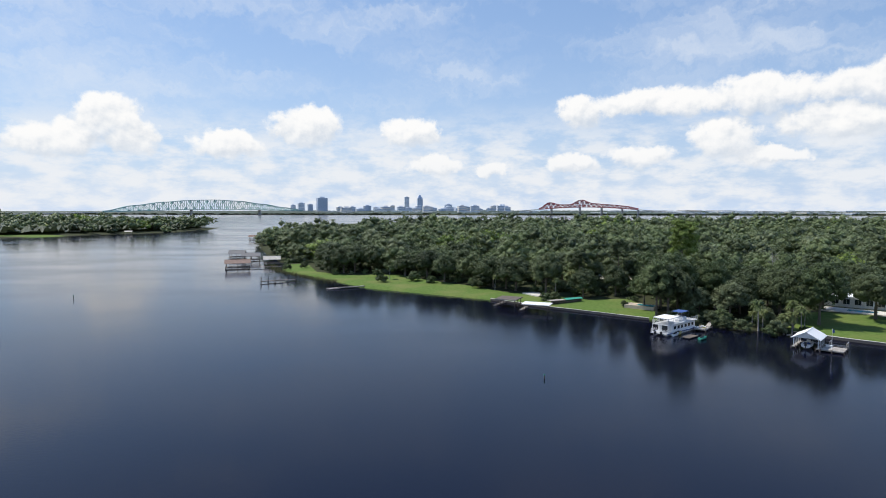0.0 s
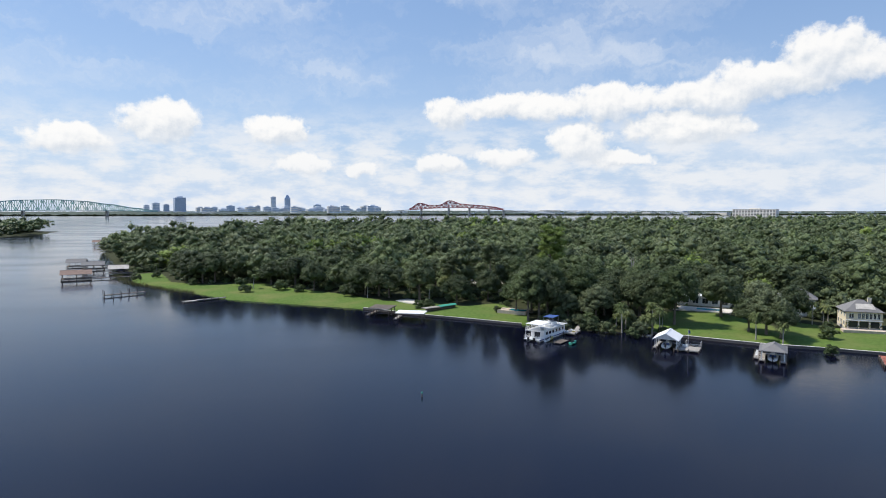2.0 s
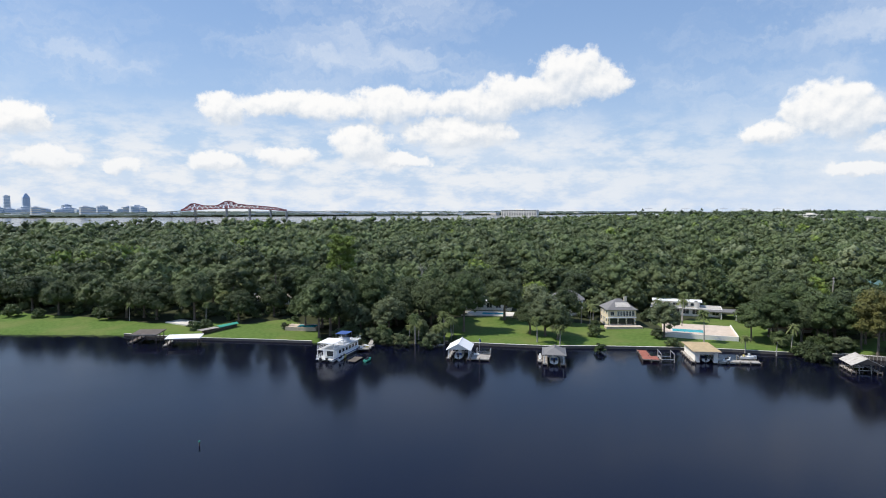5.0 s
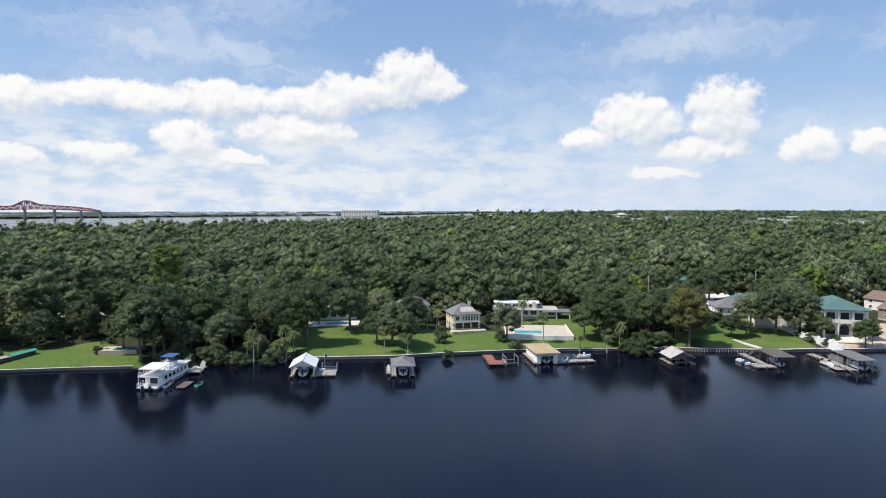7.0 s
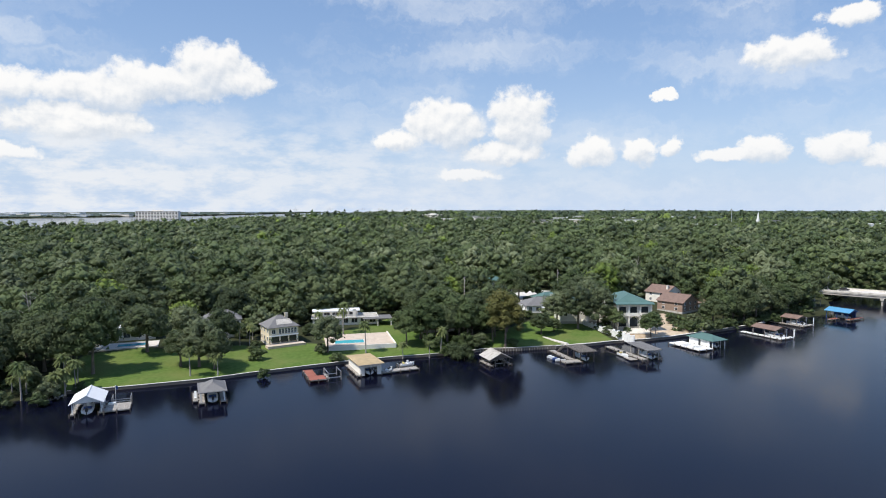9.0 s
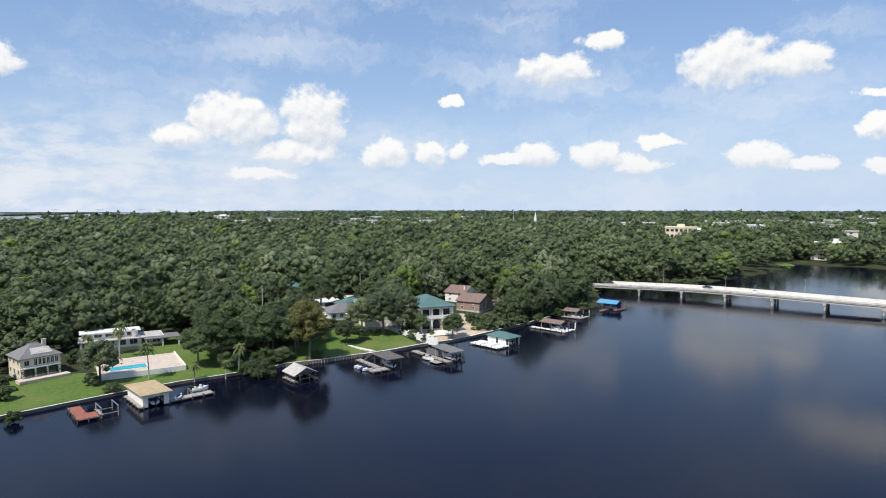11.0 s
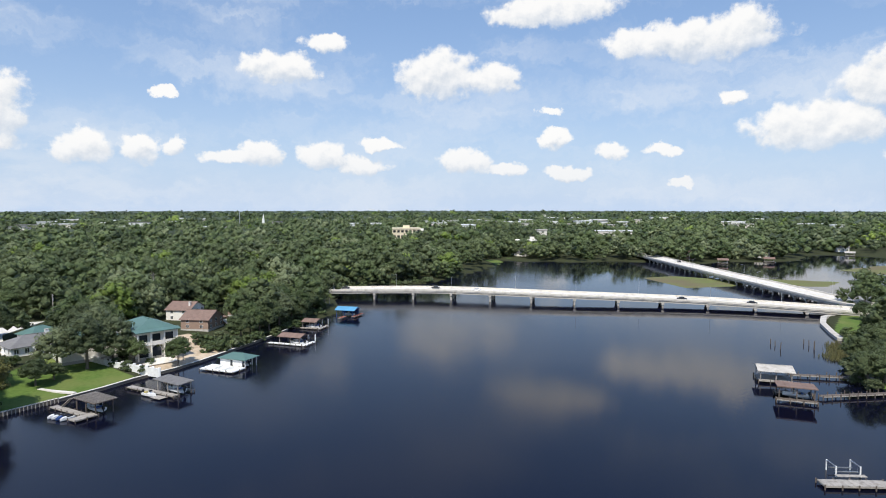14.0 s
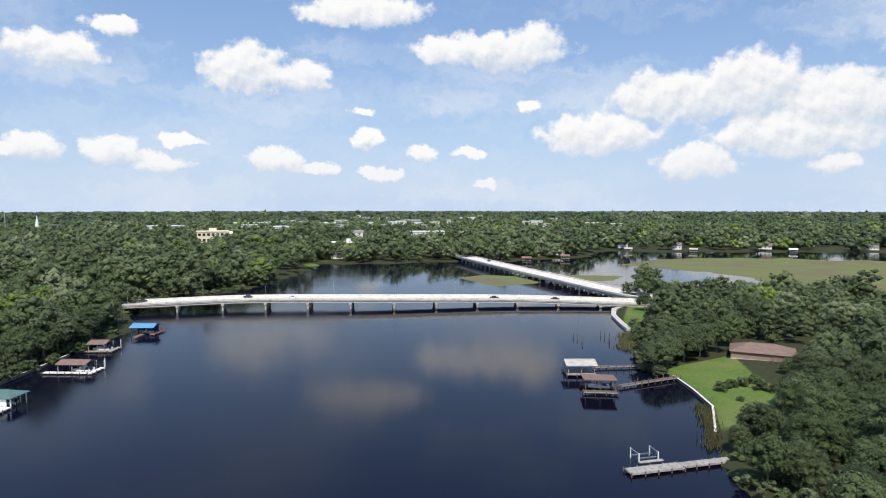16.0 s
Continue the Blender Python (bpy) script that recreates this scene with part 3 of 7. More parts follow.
def crown_arrays(r, h, base, lobes, leaves, size, shape="oak", core_v=ICO_V, core_f=ICO_F):
    """Leaf sprays on the many small lobes of a domed crown, r wide and h high over its base, and dark lumps inside them."""
    cs, rs, phase = [], [], rng.uniform(0, 6.28, 2)
    for i in range(lobes):
        a = i * 2.399 + rng.uniform(-0.4, 0.4)
        if shape == "pine":
            level = 0.25 + 0.75 * (i + 0.5) / lobes
            k = r * (1.05 - 0.55 * level) * math.sqrt(rng.random())
            rr = r * rng.uniform(0.28, 0.42)
            cz = base + h * level * 0.9
        else:
            up = 1.0 - 1.38 * (i + 0.5) / lobes
            wide = 1 + 0.16 * math.sin(2 * a + phase[0]) + 0.10 * math.sin(3 * a + phase[1])
            k = r * 0.74 * math.sqrt(1 - up * up) * wide * rng.uniform(0.82, 1.08)
            cz = base + h * (0.40 + 0.40 * up * rng.uniform(0.85, 1.12) + 0.05 * math.sin(a + phase[1]))
            rr = r * rng.uniform(0.24, 0.40) * (1 + 2.0 / lobes)
        cs.append((k * math.cos(a), k * math.sin(a), cz))
        rs.append(rr)
    if shape == "oak":
        cs.append((0, 0, base + h * 0.40))
        rs.append(r * 0.62)
        lobes += 1
    cs, rs = np.array(cs), np.array(rs)
    area = rs ** 2
    if shape == "oak":
        area[-1] = 0                      # the heart of the crown carries no leaves
    pick = rng.choice(lobes, leaves, p=area / area.sum())
    d = rng.normal(size=(leaves, 3))
    d[:, 2] = np.where(d[:, 2] < -0.3, -d[:, 2] * 0.7, d[:, 2])
    d /= np.linalg.norm(d, axis=1)[:, None]
    flatten = 0.62 if shape == "pine" else 0.78
    pos = cs[pick] + d * rs[pick][:, None] * rng.uniform(0.70, 1.15, leaves)[:, None] * np.array([1, 1, flatten])
    nrm = d + rng.normal(size=d.shape) * 0.42 + np.array([0, 0, 0.25])
    nrm /= np.linalg.norm(nrm, axis=1)[:, None]
    u = np.cross(nrm, rng.normal(size=d.shape))
    u /= np.linalg.norm(u, axis=1)[:, None]
    v = np.cross(nrm, u)
    s = (size * rng.uniform(0.5, 1.3, leaves))[:, None]
    q = rng.uniform(0.55, 1.0, leaves)[:, None]
    V = np.stack([pos - u * s - v * s * q * 0.6, pos + u * s * 0.9 - v * s * q * 0.4 - nrm * s * 0.2, pos + u * s * rng.uniform(-0.5, 0.5, leaves)[:, None] + v * s * q - nrm * s * 0.15], 1).reshape(-1, 3)
    F = np.arange(leaves * 3).reshape(-1, 3)
    core = (cs[:, None, :] + core_v[None] * rs[:, None, None] * 0.66 * np.array([1, 1, flatten])).reshape(-1, 3)
    CF = (core_f[None] + (np.arange(lobes) * len(core_v))[:, None, None]).reshape(-1, 3)
    return V, F, core, CF


def crown_mesh(name, mat, *args):
    V, F, core, CF = crown_arrays(*args)
    tri = np.concatenate([F, CF + len(V)])
    return mesh_np(name, np.concatenate([V, core]), tri, [mat])


def trunk_mesh(name, mat, height, girth, limbs, reach, start=0.35):
    bm = bmesh.new()

    def tube(points, radii, n=6):
        rings = []
        for (p, r) in zip(points, radii):
            rings.append([bm.verts.new((p[0] + r * math.cos(2 * math.pi * i / n), p[1] + r * math.sin(2 * math.pi * i / n), p[2])) for i in range(n)])
        for a, b in zip(rings, rings[1:]):
            for i in range(n):
                bm.faces.new((a[i], a[(i + 1) % n], b[(i + 1) % n], b[i]))
        bm.faces.new(rings[-1])

    lean = rng.uniform(-0.06, 0.06, 2) * height
    pts = [(lean[0] * t * t, lean[1] * t * t, height * t - 0.4 * (t == 0)) for t in (0, 0.08, 0.35, 0.7, 1)]
    tube(pts, [girth * k for k in (1.5, 1.0, 0.82, 0.55, 0.15)])
    for i in range(limbs):
        t = start + (0.9 - start) * (i + 0.3) / limbs
        a = i * 2.4 + rng.uniform(-0.5, 0.5)
        r = reach * rng.uniform(0.6, 1.0) * (1.1 - 0.5 * t)
        z = height * t
        p = (lean[0] * t * t, lean[1] * t * t)
        up = rng.uniform(0.35, 0.8) * r
        tube([(p[0], p[1], z), (p[0] + math.cos(a) * r * 0.5, p[1] + math.sin(a) * r * 0.5, z + up * 0.4), (p[0] + math.cos(a) * r, p[1] + math.sin(a) * r, z + up)],
             [girth * 0.45, girth * 0.3, girth * 0.08], 5)
    me = bpy.data.meshes.new(name)
    bm.normal_update()
    bm.to_mesh(me)
    bm.free()
    me.materials.append(mat)
    return me


def palm_crown(name, r, fronds, droop):
    bm = bmesh.new()
    for i in range(fronds):
        a = i * 2.399
        rise = rng.uniform(-0.5, 1.1)
        length = r * rng.uniform(0.8, 1.1)
        last = None
        side = Vector((-math.sin(a), math.cos(a), 0))
        for k in range(6):
            t = k / 5
            out = length * (t * math.cos(rise * 0.8))
            z = length * (t * math.sin(rise) - droop * t * t)
            w = length * (0.04 + 0.30 * math.sin(math.pi * min(1, t * 0.95 + 0.05)) ** 0.8) * 0.34
            c = Vector((math.cos(a) * out, math.sin(a) * out, z))
            row = [bm.verts.new(c - side * w - Vector((0, 0, w * 0.35))), bm.verts.new(c), bm.verts.new(c + side * w - Vector((0, 0, w * 0.35)))]
            if last:
                bm.faces.new((last[0], last[1], row[1], row[0]))
                bm.faces.new((last[1], last[2], row[2], row[1]))
            last = row
    me = bpy.data.meshes.new(name)
    bm.to_mesh(me)
    bm.free()
    me.materials.append(LEAF_PALM)
    return me


KINDS = {}


def tree_kind(key, trunk, crowns, base, label, category="tree", name="tree"):
    KINDS[key] = (trunk, crowns, base, label, category, name)


def crowns_of(n, mats, *args):
    return [crown_mesh("crown", mats[i % len(mats)], *args) for i in range(n)]


# a crown of radius 1 and height about 1.3 over the fork; scaled at planting
tree_kind("oak", [trunk_mesh("trunk", BARK, 9.5, 0.42, 6, 5.5) for _ in range(3)], crowns_of(5, [LEAF_OAK], 6.6, 11.8, 2.2, 34, 3000, 0.40), 0, "broad live oak with dark green leaves and hanging moss")
tree_kind("green", [trunk_mesh("trunk", BARK, 10.5, 0.34, 5, 4.5) for _ in range(3)], crowns_of(4, [LEAF_GREEN], 5.6, 12.8, 2.3, 30, 2800, 0.38), 0, "tall broadleaf tree with mid green crown")
tree_kind("close", [trunk_mesh("trunk", BARK, 9.5, 0.40, 6, 5.0) for _ in range(2)], crowns_of(3, [LEAF_OAK, LEAF_GREEN], 5.8, 13.0, 0.4, 44, 8200, 0.24), 0, "large leafy tree with dense dark green crown")
tree_kind("bright", [trunk_mesh("trunk", BARK, 16, 0.32, 6, 4.0, 0.5) for _ in range(2)], crowns_of(2, [LEAF_BRIGHT], 4.8, 12, 9.5, 20, 2600, 0.34, "pine"), 0, "tall tree with bright yellow-green crown")
tree_kind("pine", [trunk_mesh("trunk", BARK, 18, 0.30, 7, 4.2, 0.55) for _ in range(3)], crowns_of(4, [LEAF_GREEN, LEAF_OAK], 5.2, 9.5, 11.5, 16, 2400, 0.34, "pine"), 0, "tall pine with bare trunk and layered green crown")
tree_kind("moss", [trunk_mesh("trunk", BARK, 10, 0.36, 6, 5.0) for _ in range(2)], crowns_of(3, [LEAF_MOSS], 5.5, 12.0, 1.8, 30, 2900, 0.33), 0, "grey-green tree draped with hanging moss")
tree_kind("rust", [trunk_mesh("trunk", BARK, 11, 0.34, 6, 4.0)], crowns_of(1, [LEAF_RUST], 5.6, 14.2, 2.0, 30, 3400, 0.34), 0, "tall broadleaf tree with olive and rusty brown leaves")
tree_kind("bush", [trunk_mesh("trunk", BARK, 1.2, 0.08, 4, 1.0)], crowns_of(3, [LEAF_GREEN, LEAF_OAK], 1.8, 3.0, -0.35, 8, 650, 0.27), 0, "dense rounded green shrub", "shrub", "shrub")
tree_kind("thicket", [trunk_mesh("trunk", BARK, 2.5, 0.12, 4, 2.0)], crowns_of(3, [LEAF_OAK, LEAF_GREEN, LEAF_MOSS], 3.4, 6.4, -0.8, 11, 1250, 0.36), 0, "small leafy tree with foliage down to the ground")
tree_kind("palm", [trunk_mesh("trunk", GREY_BARK, 7.5, 0.19, 0, 0), trunk_mesh("trunk", GREY_BARK, 5.2, 0.2, 0, 0)], [palm_crown("crown", 2.2, 54, 0.6), palm_crown("crown", 2.0, 48, 0.75)], 1, "cabbage palm with grey trunk and fan fronds", "palm", "palm")
tree_kind("bare", [trunk_mesh("trunk", GREY_BARK, 17, 0.26, 9, 4.5, 0.4)], [trunk_mesh("crown", GREY_BARK, 5, 0.10, 12, 3.5, 0.1)], 2, "dead tree with bare pale branches")


def plant(key, x, y, size=1.0, turn=None, tall=1.0, label=""):
    trunks, crowns, mode, text, category, name = KINDS[key]
    i, j = int(rng.integers(len(trunks))), int(rng.integers(len(crowns)))
    z = float(ground_height([x], [y])[0][0])
    turn = rng.uniform(0, 360) if turn is None else turn
    ob = thing(name, pose(x, y, max(z, 0.15) - 0.05, 0, 0, turn), label or text, category, "waterside trees" if category == "tree" else "")
    ob.scale = (size, size, size * tall)
    t = new("trunk", trunks[i])
    t.parent = ob
    c = new("crown", crowns[j])
    c.parent = ob
    if mode == 1:
        c.location = t.data.vertices[len(t.data.vertices) - 1].co
    elif mode == 2:
        c.location = (0, 0, 12)
    return ob


PLANTED = []


def grow(key, x, y, size=1.0, tall=1.0, label=""):
    if y < -60:
        size *= 0.82 if key != "close" else 0.9      # the east bank's trees are lower
    PLANTED.append((x, y, 3.2 * size if key not in ("palm", "bush") else 1.5))
    return plant(key, x, y, size, None, tall, label)


grow("green", 67.1, 192.5, 1.15, 1.10)
grow("oak", 70.8, 192.6, 1.10, 1.10)
grow("green", 75.8, 198.1, 1.20, 1.15)
grow("oak", 72.4, 203.9, 1.10, 1.20)
grow("bright", 83.7, 214.4, 1.25, 1.10)
grow("oak", 85.7, 207.0, 1.00, 1.00)
grow("thicket", 75.2, 188.1, 0.90, 1.00)
grow("thicket", 71.5, 185.9, 0.70, 1.00)
grow("moss", 79.5, 189.8, 0.70, 1.00)
grow("thicket", 79.3, 181.7, 0.70, 1.00)
grow("palm", 89.3, 173.1, 1.10, 1.00)
grow("palm", 91.5, 175.0, 0.90, 1.00)
grow("palm", 88.8, 175.7, 0.80, 1.00)
grow("bush", 84.6, 172.1, 1.20, 1.00)
grow("bush", 81.3, 175.6, 1.10, 1.00)
grow("thicket", 83.0, 181.8, 0.80, 1.00)
grow("palm", 93.9, 168.3, 1.00, 1.00)
grow("palm", 96.1, 168.1, 1.10, 1.00)
grow("palm", 98.4, 167.8, 1.00, 1.00)
grow("thicket", 92.2, 168.1, 0.80, 1.00)
grow("bush", 88.6, 166.0, 1.10, 1.00)
grow("thicket", 93.9, 179.1, 1.00, 1.00)
grow("oak", 93.7, 193.5, 1.00, 1.00)
grow("oak", 100.5, 196.7, 1.10, 1.00)
grow("green", 86.8, 195.8, 1.05, 1.10)
grow("green", 96.8, 206.1, 1.10, 1.00)
grow("oak", 103.5, 188.2, 1.10, 1.00)
grow("oak", 104.8, 181.8, 1.00, 1.00)
grow("bare", 114.2, 212.0, 1.00, 1.00)
grow("pine", 52.6, 237.8, 0.82, 1.00)
grow("pine", 68.3, 238.9, 1.00, 1.00)
grow("palm", 51.0, 243.5, 1.00, 1.00)
grow("thicket", 47.6, 242.0, 0.90, 1.00)
grow("oak", 50.6, 260.4, 1.00, 1.00)
grow("bush", 52.4, 234.5, 1.30, 1.00)
grow("bush", 57.6, 236.5, 1.40, 1.00)
grow("bush", 62.0, 242.7, 1.30, 1.00)
grow("thicket", 63.7, 240.9, 0.70, 1.00)
grow("bush", 70.8, 228.0, 1.30, 1.00)
grow("bush", 68.2, 217.9, 0.80, 1.00)
grow("palm", 63.3, 209.1, 0.40, 1.00)
grow("bush", 61.8, 208.5, 0.80, 1.00)
grow("oak", 78.2, 243.4, 1.10, 1.00)
grow("green", 78.1, 231.5, 1.10, 1.00)
grow("oak", 64.6, 264.2, 1.00, 1.00)
grow("oak", 81.9, 267.2, 1.00, 1.00)
grow("thicket", 69.0, 244.0, 0.80, 1.00)
grow("green", 67.8, 206.5, 0.90, 1.00)
grow("green", 108.1, 175.8, 1.15, 1.15)
grow("oak", 104.8, 181.7, 1.10, 1.10)
grow("green", 108.6, 193.6, 1.10, 1.20)
grow("palm", 98.6, 171.9, 1.00, 1.00)
grow("palm", 102.1, 172.7, 0.90, 1.00)
grow("thicket", 96.3, 172.1, 0.80, 1.00)
grow("bush", 98.9, 167.2, 0.90, 1.00)
grow("oak", 128.3, 181.5, 1.10, 0.95)
grow("oak", 146.4, 215.0, 1.00, 1.00)
grow("moss", 125.4, 157.6, 1.05, 0.95)
grow("oak", 125.7, 152.4, 0.75, 1.00)
grow("oak", 123.4, 162.2, 0.70, 1.00)
grow("palm", 118.5, 153.1, 0.95, 1.00)
grow("palm", 123.0, 148.4, 0.95, 1.00)
grow("oak", 142.2, 166.9, 0.85, 1.00)
grow("moss", 142.6, 182.1, 0.90, 1.00)
grow("oak", 162.6, 182.1, 1.00, 1.00)
grow("palm", 154.4, 166.4, 0.90, 1.00)
grow("palm", 154.8, 169.2, 0.80, 1.00)
grow("thicket", 153.6, 170.5, 0.60, 1.00)
grow("bush", 138.1, 149.1, 1.30, 1.00)
grow("bush", 144.2, 156.1, 1.10, 1.00)
grow("bush", 127.5, 137.1, 1.00, 1.00)
grow("thicket", 167.9, 155.4, 0.75, 1.00)
grow("thicket", 180.6, 167.0, 0.80, 1.00)
grow("moss", 153.9, 137.1, 0.86, 1.00)
grow("thicket", 151.5, 137.6, 0.60, 1.00)
grow("palm", 170.3, 152.9, 0.90, 1.00)
grow("bush", 147.6, 129.3, 1.10, 1.00)
grow("palm", 158.9, 127.2, 1.05, 1.10)
grow("palm", 219.6, 174.4, 1.30, 1.00)
grow("palm", 220.6, 178.5, 1.30, 1.00)
grow("palm", 213.5, 166.3, 1.20, 1.00)
grow("oak", 203.8, 191.1, 1.10, 1.00)
grow("oak", 201.5, 203.9, 1.10, 1.00)
grow("oak", 219.8, 195.6, 1.00, 1.00)
grow("oak", 182.2, 194.6, 1.00, 1.00)
grow("palm", 161.1, 116.0, 0.80, 1.00)
grow("palm", 164.9, 109.4, 0.85, 1.00)
grow("palm", 182.7, 119.6, 0.80, 1.00)
grow("oak", 197.7, 130.8, 1.00, 1.00)
grow("green", 190.5, 117.7, 1.05, 1.10)
grow("oak", 192.2, 122.5, 0.90, 1.00)
grow("thicket", 167.7, 102.5, 0.90, 1.00)
grow("thicket", 167.1, 99.3, 0.85, 1.00)
grow("thicket", 169.2, 105.8, 0.60, 1.00)
grow("green", 186.2, 109.8, 1.00, 1.00)
grow("oak", 193.2, 108.5, 1.05, 1.00)
grow("rust", 184.7, 93.6, 1.05, 1.10)
grow("green", 188.1, 99.2, 0.95, 1.00)
grow("rust", 194.6, 101.0, 0.85, 1.00)
grow("bush", 184.0, 100.8, 1.50, 1.00)
grow("bush", 178.7, 101.0, 1.30, 1.00)
grow("bush", 187.1, 92.1, 1.00, 1.00)
grow("oak", 205.1, 88.7, 0.62, 0.85)
grow("oak", 210.1, 85.8, 0.45, 0.80)
grow("bush", 226.1, 100.9, 1.30, 1.00)
grow("moss", 241.0, 81.5, 0.98, 1.15)
grow("moss", 252.1, 89.0, 0.95, 1.10)
grow("green", 252.3, 80.8, 0.80, 1.10)
grow("green", 242.7, 72.7, 0.65, 1.00)
grow("palm", 226.0, 62.0, 0.75, 1.00)
grow("palm", 240.1, 65.4, 0.60, 1.00)
grow("green", 219.0, 55.9, 0.62, 1.00)
grow("bush", 226.2, 67.6, 1.00, 1.00)
grow("bush", 229.2, 70.5, 1.00, 1.00)
grow("bush", 232.3, 73.6, 1.00, 1.00)
grow("bush", 221.7, 63.7, 0.80, 1.00)
grow("bare", 338.2, 79.5, 0.90, 1.00)
grow("oak", 268.0, 118.8, 1.00, 1.00)
grow("green", 306.0, 126.4, 0.90, 1.00)
grow("oak", 342.8, 132.3, 1.00, 1.00)
grow("green", 264.8, 122.1, 1.00, 1.00)
grow("palm", 237.4, 41.4, 0.55, 1.00)
grow("oak", 249.3, 38.7, 0.75, 1.00)
grow("green", 254.9, 35.6, 0.90, 1.00)
grow("oak", 258.6, 32.4, 0.85, 1.00)
grow("oak", 264.7, 28.9, 0.90, 1.00)
grow("thicket", 255.6, 26.7, 0.70, 1.00)
grow("bush", 235.5, 44.6, 1.40, 1.00)
grow("bush", 240.1, 40.0, 1.30, 1.00)
grow("bush", 243.3, 37.0, 1.50, 1.00)
grow("thicket", 248.6, 34.0, 0.70, 1.00)
grow("green", 280.8, 23.2, 0.95, 1.10)
grow("oak", 277.7, 19.8, 0.90, 1.00)
grow("green", 284.9, 15.7, 0.85, 1.00)
grow("oak", 295.7, 13.0, 0.90, 1.00)
grow("thicket", 270.0, 18.4, 0.70, 1.00)
grow("palm", 319.4, 1.8, 0.90, 1.00)
grow("palm", 320.5, -0.5, 0.90, 1.00)
grow("oak", 313.6, 7.6, 1.00, 1.00)
grow("thicket", 307.9, 5.0, 0.80, 1.00)
grow("green", 327.7, 8.5, 1.00, 1.10)
grow("oak", 303.5, 24.3, 1.00, 1.00)
grow("bush", 245.8, 52.3, 1.20, 1.00)
grow("bush", 247.3, 50.1, 1.20, 1.00)
grow("bush", 241.3, 47.5, 1.00, 1.00)
grow("bush", 253.8, 53.7, 1.00, 1.00)
grow("oak", 289.0, 41.3, 0.80, 1.00)
grow("oak", 144.1, -121.0, 0.90, 1.00)
grow("oak", 144.3, -127.4, 0.90, 1.00)
grow("oak", 145.1, -136.6, 1.00, 1.00)
grow("oak", 145.9, -146.4, 0.95, 1.00)
grow("green", 145.5, -154.8, 0.90, 1.00)
grow("green", 146.7, -165.3, 0.95, 1.00)
grow("oak", 156.7, -134.3, 0.85, 1.00)
grow("oak", 162.8, -150.2, 1.00, 1.00)
grow("green", 163.8, -162.7, 1.00, 1.00)
grow("oak", 157.6, -167.1, 1.00, 1.00)
grow("green", 212.1, -217.0, 0.95, 1.00)
grow("oak", 213.9, -206.2, 0.70, 1.00)
grow("green", 218.5, -233.5, 0.80, 1.00)
grow("oak", 159.3, -184.1, 1.00, 1.00)
grow("oak", 158.5, -195.9, 1.00, 1.00)
grow("thicket", 146.4, -120.9, 0.80, 1.00)
grow("thicket", 141.0, -119.2, 0.80, 1.00)
grow("thicket", 166.7, -144.6, 0.80, 1.00)
grow("bush", 121.0, -117.9, 1.20, 1.00)
grow("bush", 121.2, -122.8, 1.20, 1.00)
grow("bush", 120.3, -126.7, 1.20, 1.00)
grow("bush", 119.4, -130.8, 1.20, 1.00)
grow("bush", 115.2, -126.4, 1.30, 1.00)
grow("bush", 111.8, -126.5, 1.00, 1.00)
grow("bush", 113.5, -114.4, 0.60, 1.00)
grow("close", 96, -84, 0.48, 1.00)
grow("close", 92, -92, 0.57, 1.00)
grow("close", 88, -80, 0.51, 1.00)
grow("close", 84, -88, 1.00, 1.00)
grow("close", 80, -76, 0.80, 1.00)
grow("close", 97, -97, 0.54, 1.00)
grow("close", 90, -104, 1.05, 1.00)
grow("close", 98, -110, 0.90, 1.00)
grow("close", 78, -98, 1.00, 1.00)
grow("close", 72, -84, 0.90, 1.00)
grow("close", 102, -118, 0.80, 1.00)
grow("close", 94, -118, 1.00, 1.00)
grow("close", 84, -112, 1.00, 1.00)
grow("close", 70, -72, 0.80, 1.00)
grow("close", 62, -80, 0.90, 1.00)
grow("close", 108, -138, 0.90, 1.00)
grow("close", 100, -140, 1.00, 1.00)
grow("close", 90, -128, 1.10, 1.00)
grow("close", 118, -146, 0.42, 1.00)
grow("thicket", -31.4, 295.5, 0.80, 1.00)
grow("palm", -25.1, 286.7, 0.80, 1.00)
grow("bush", -27.6, 278.4, 1.40, 1.00)
grow("thicket", -13.2, 278.4, 0.90, 1.00)
grow("oak", -7.4, 286.7, 1.00, 1.00)
grow("oak", -18.2, 295.5, 0.80, 1.00)
grow("oak", 0.7, 274.4, 0.90, 1.00)
grow("oak", 8.8, 282.5, 1.00, 1.00)
grow("thicket", 15.3, 256.1, 1.10, 1.00)
grow("oak", 20.8, 256.1, 1.00, 1.00)
grow("oak", 25.9, 252.7, 1.00, 1.00)
grow("palm", 37.6, 249.4, 1.00, 1.00)
grow("palm", 21.1, 249.4, 0.80, 1.00)
grow("oak", -50.8, 314.9, 1.00, 1.00)
grow("oak", -45.2, 314.9, 1.10, 1.00)
grow("oak", -63.9, 337.0, 1.10, 1.00)
grow("moss", -38.6, 325.6, 0.90, 1.00)
grow("thicket", -77.3, 343.0, 0.70, 1.00)
grow("palm", -92.8, 376.5, 0.90, 1.00)
grow("palm", -83.2, 369.3, 0.90, 1.00)
grow("thicket", -85.5, 337.0, 0.70, 1.00)
grow("bush", -53.9, 309.8, 1.20, 1.00)
grow("palm", 42.3, 231.3, 0.90, 1.00)
grow("bush", 37.3, 223.2, 1.20, 1.00)
grow("bush", 40.5, 223.2, 1.20, 1.00)
grow("thicket", 13.8, 263.1, 0.90, 1.00)
grow("bush", -5.1, 272.1, 1.30, 1.00)
grow("bush", 6.5, 270.5, 1.00, 1.00)
grow("moss", 219.5, 80.0, 1.20, 1.00)
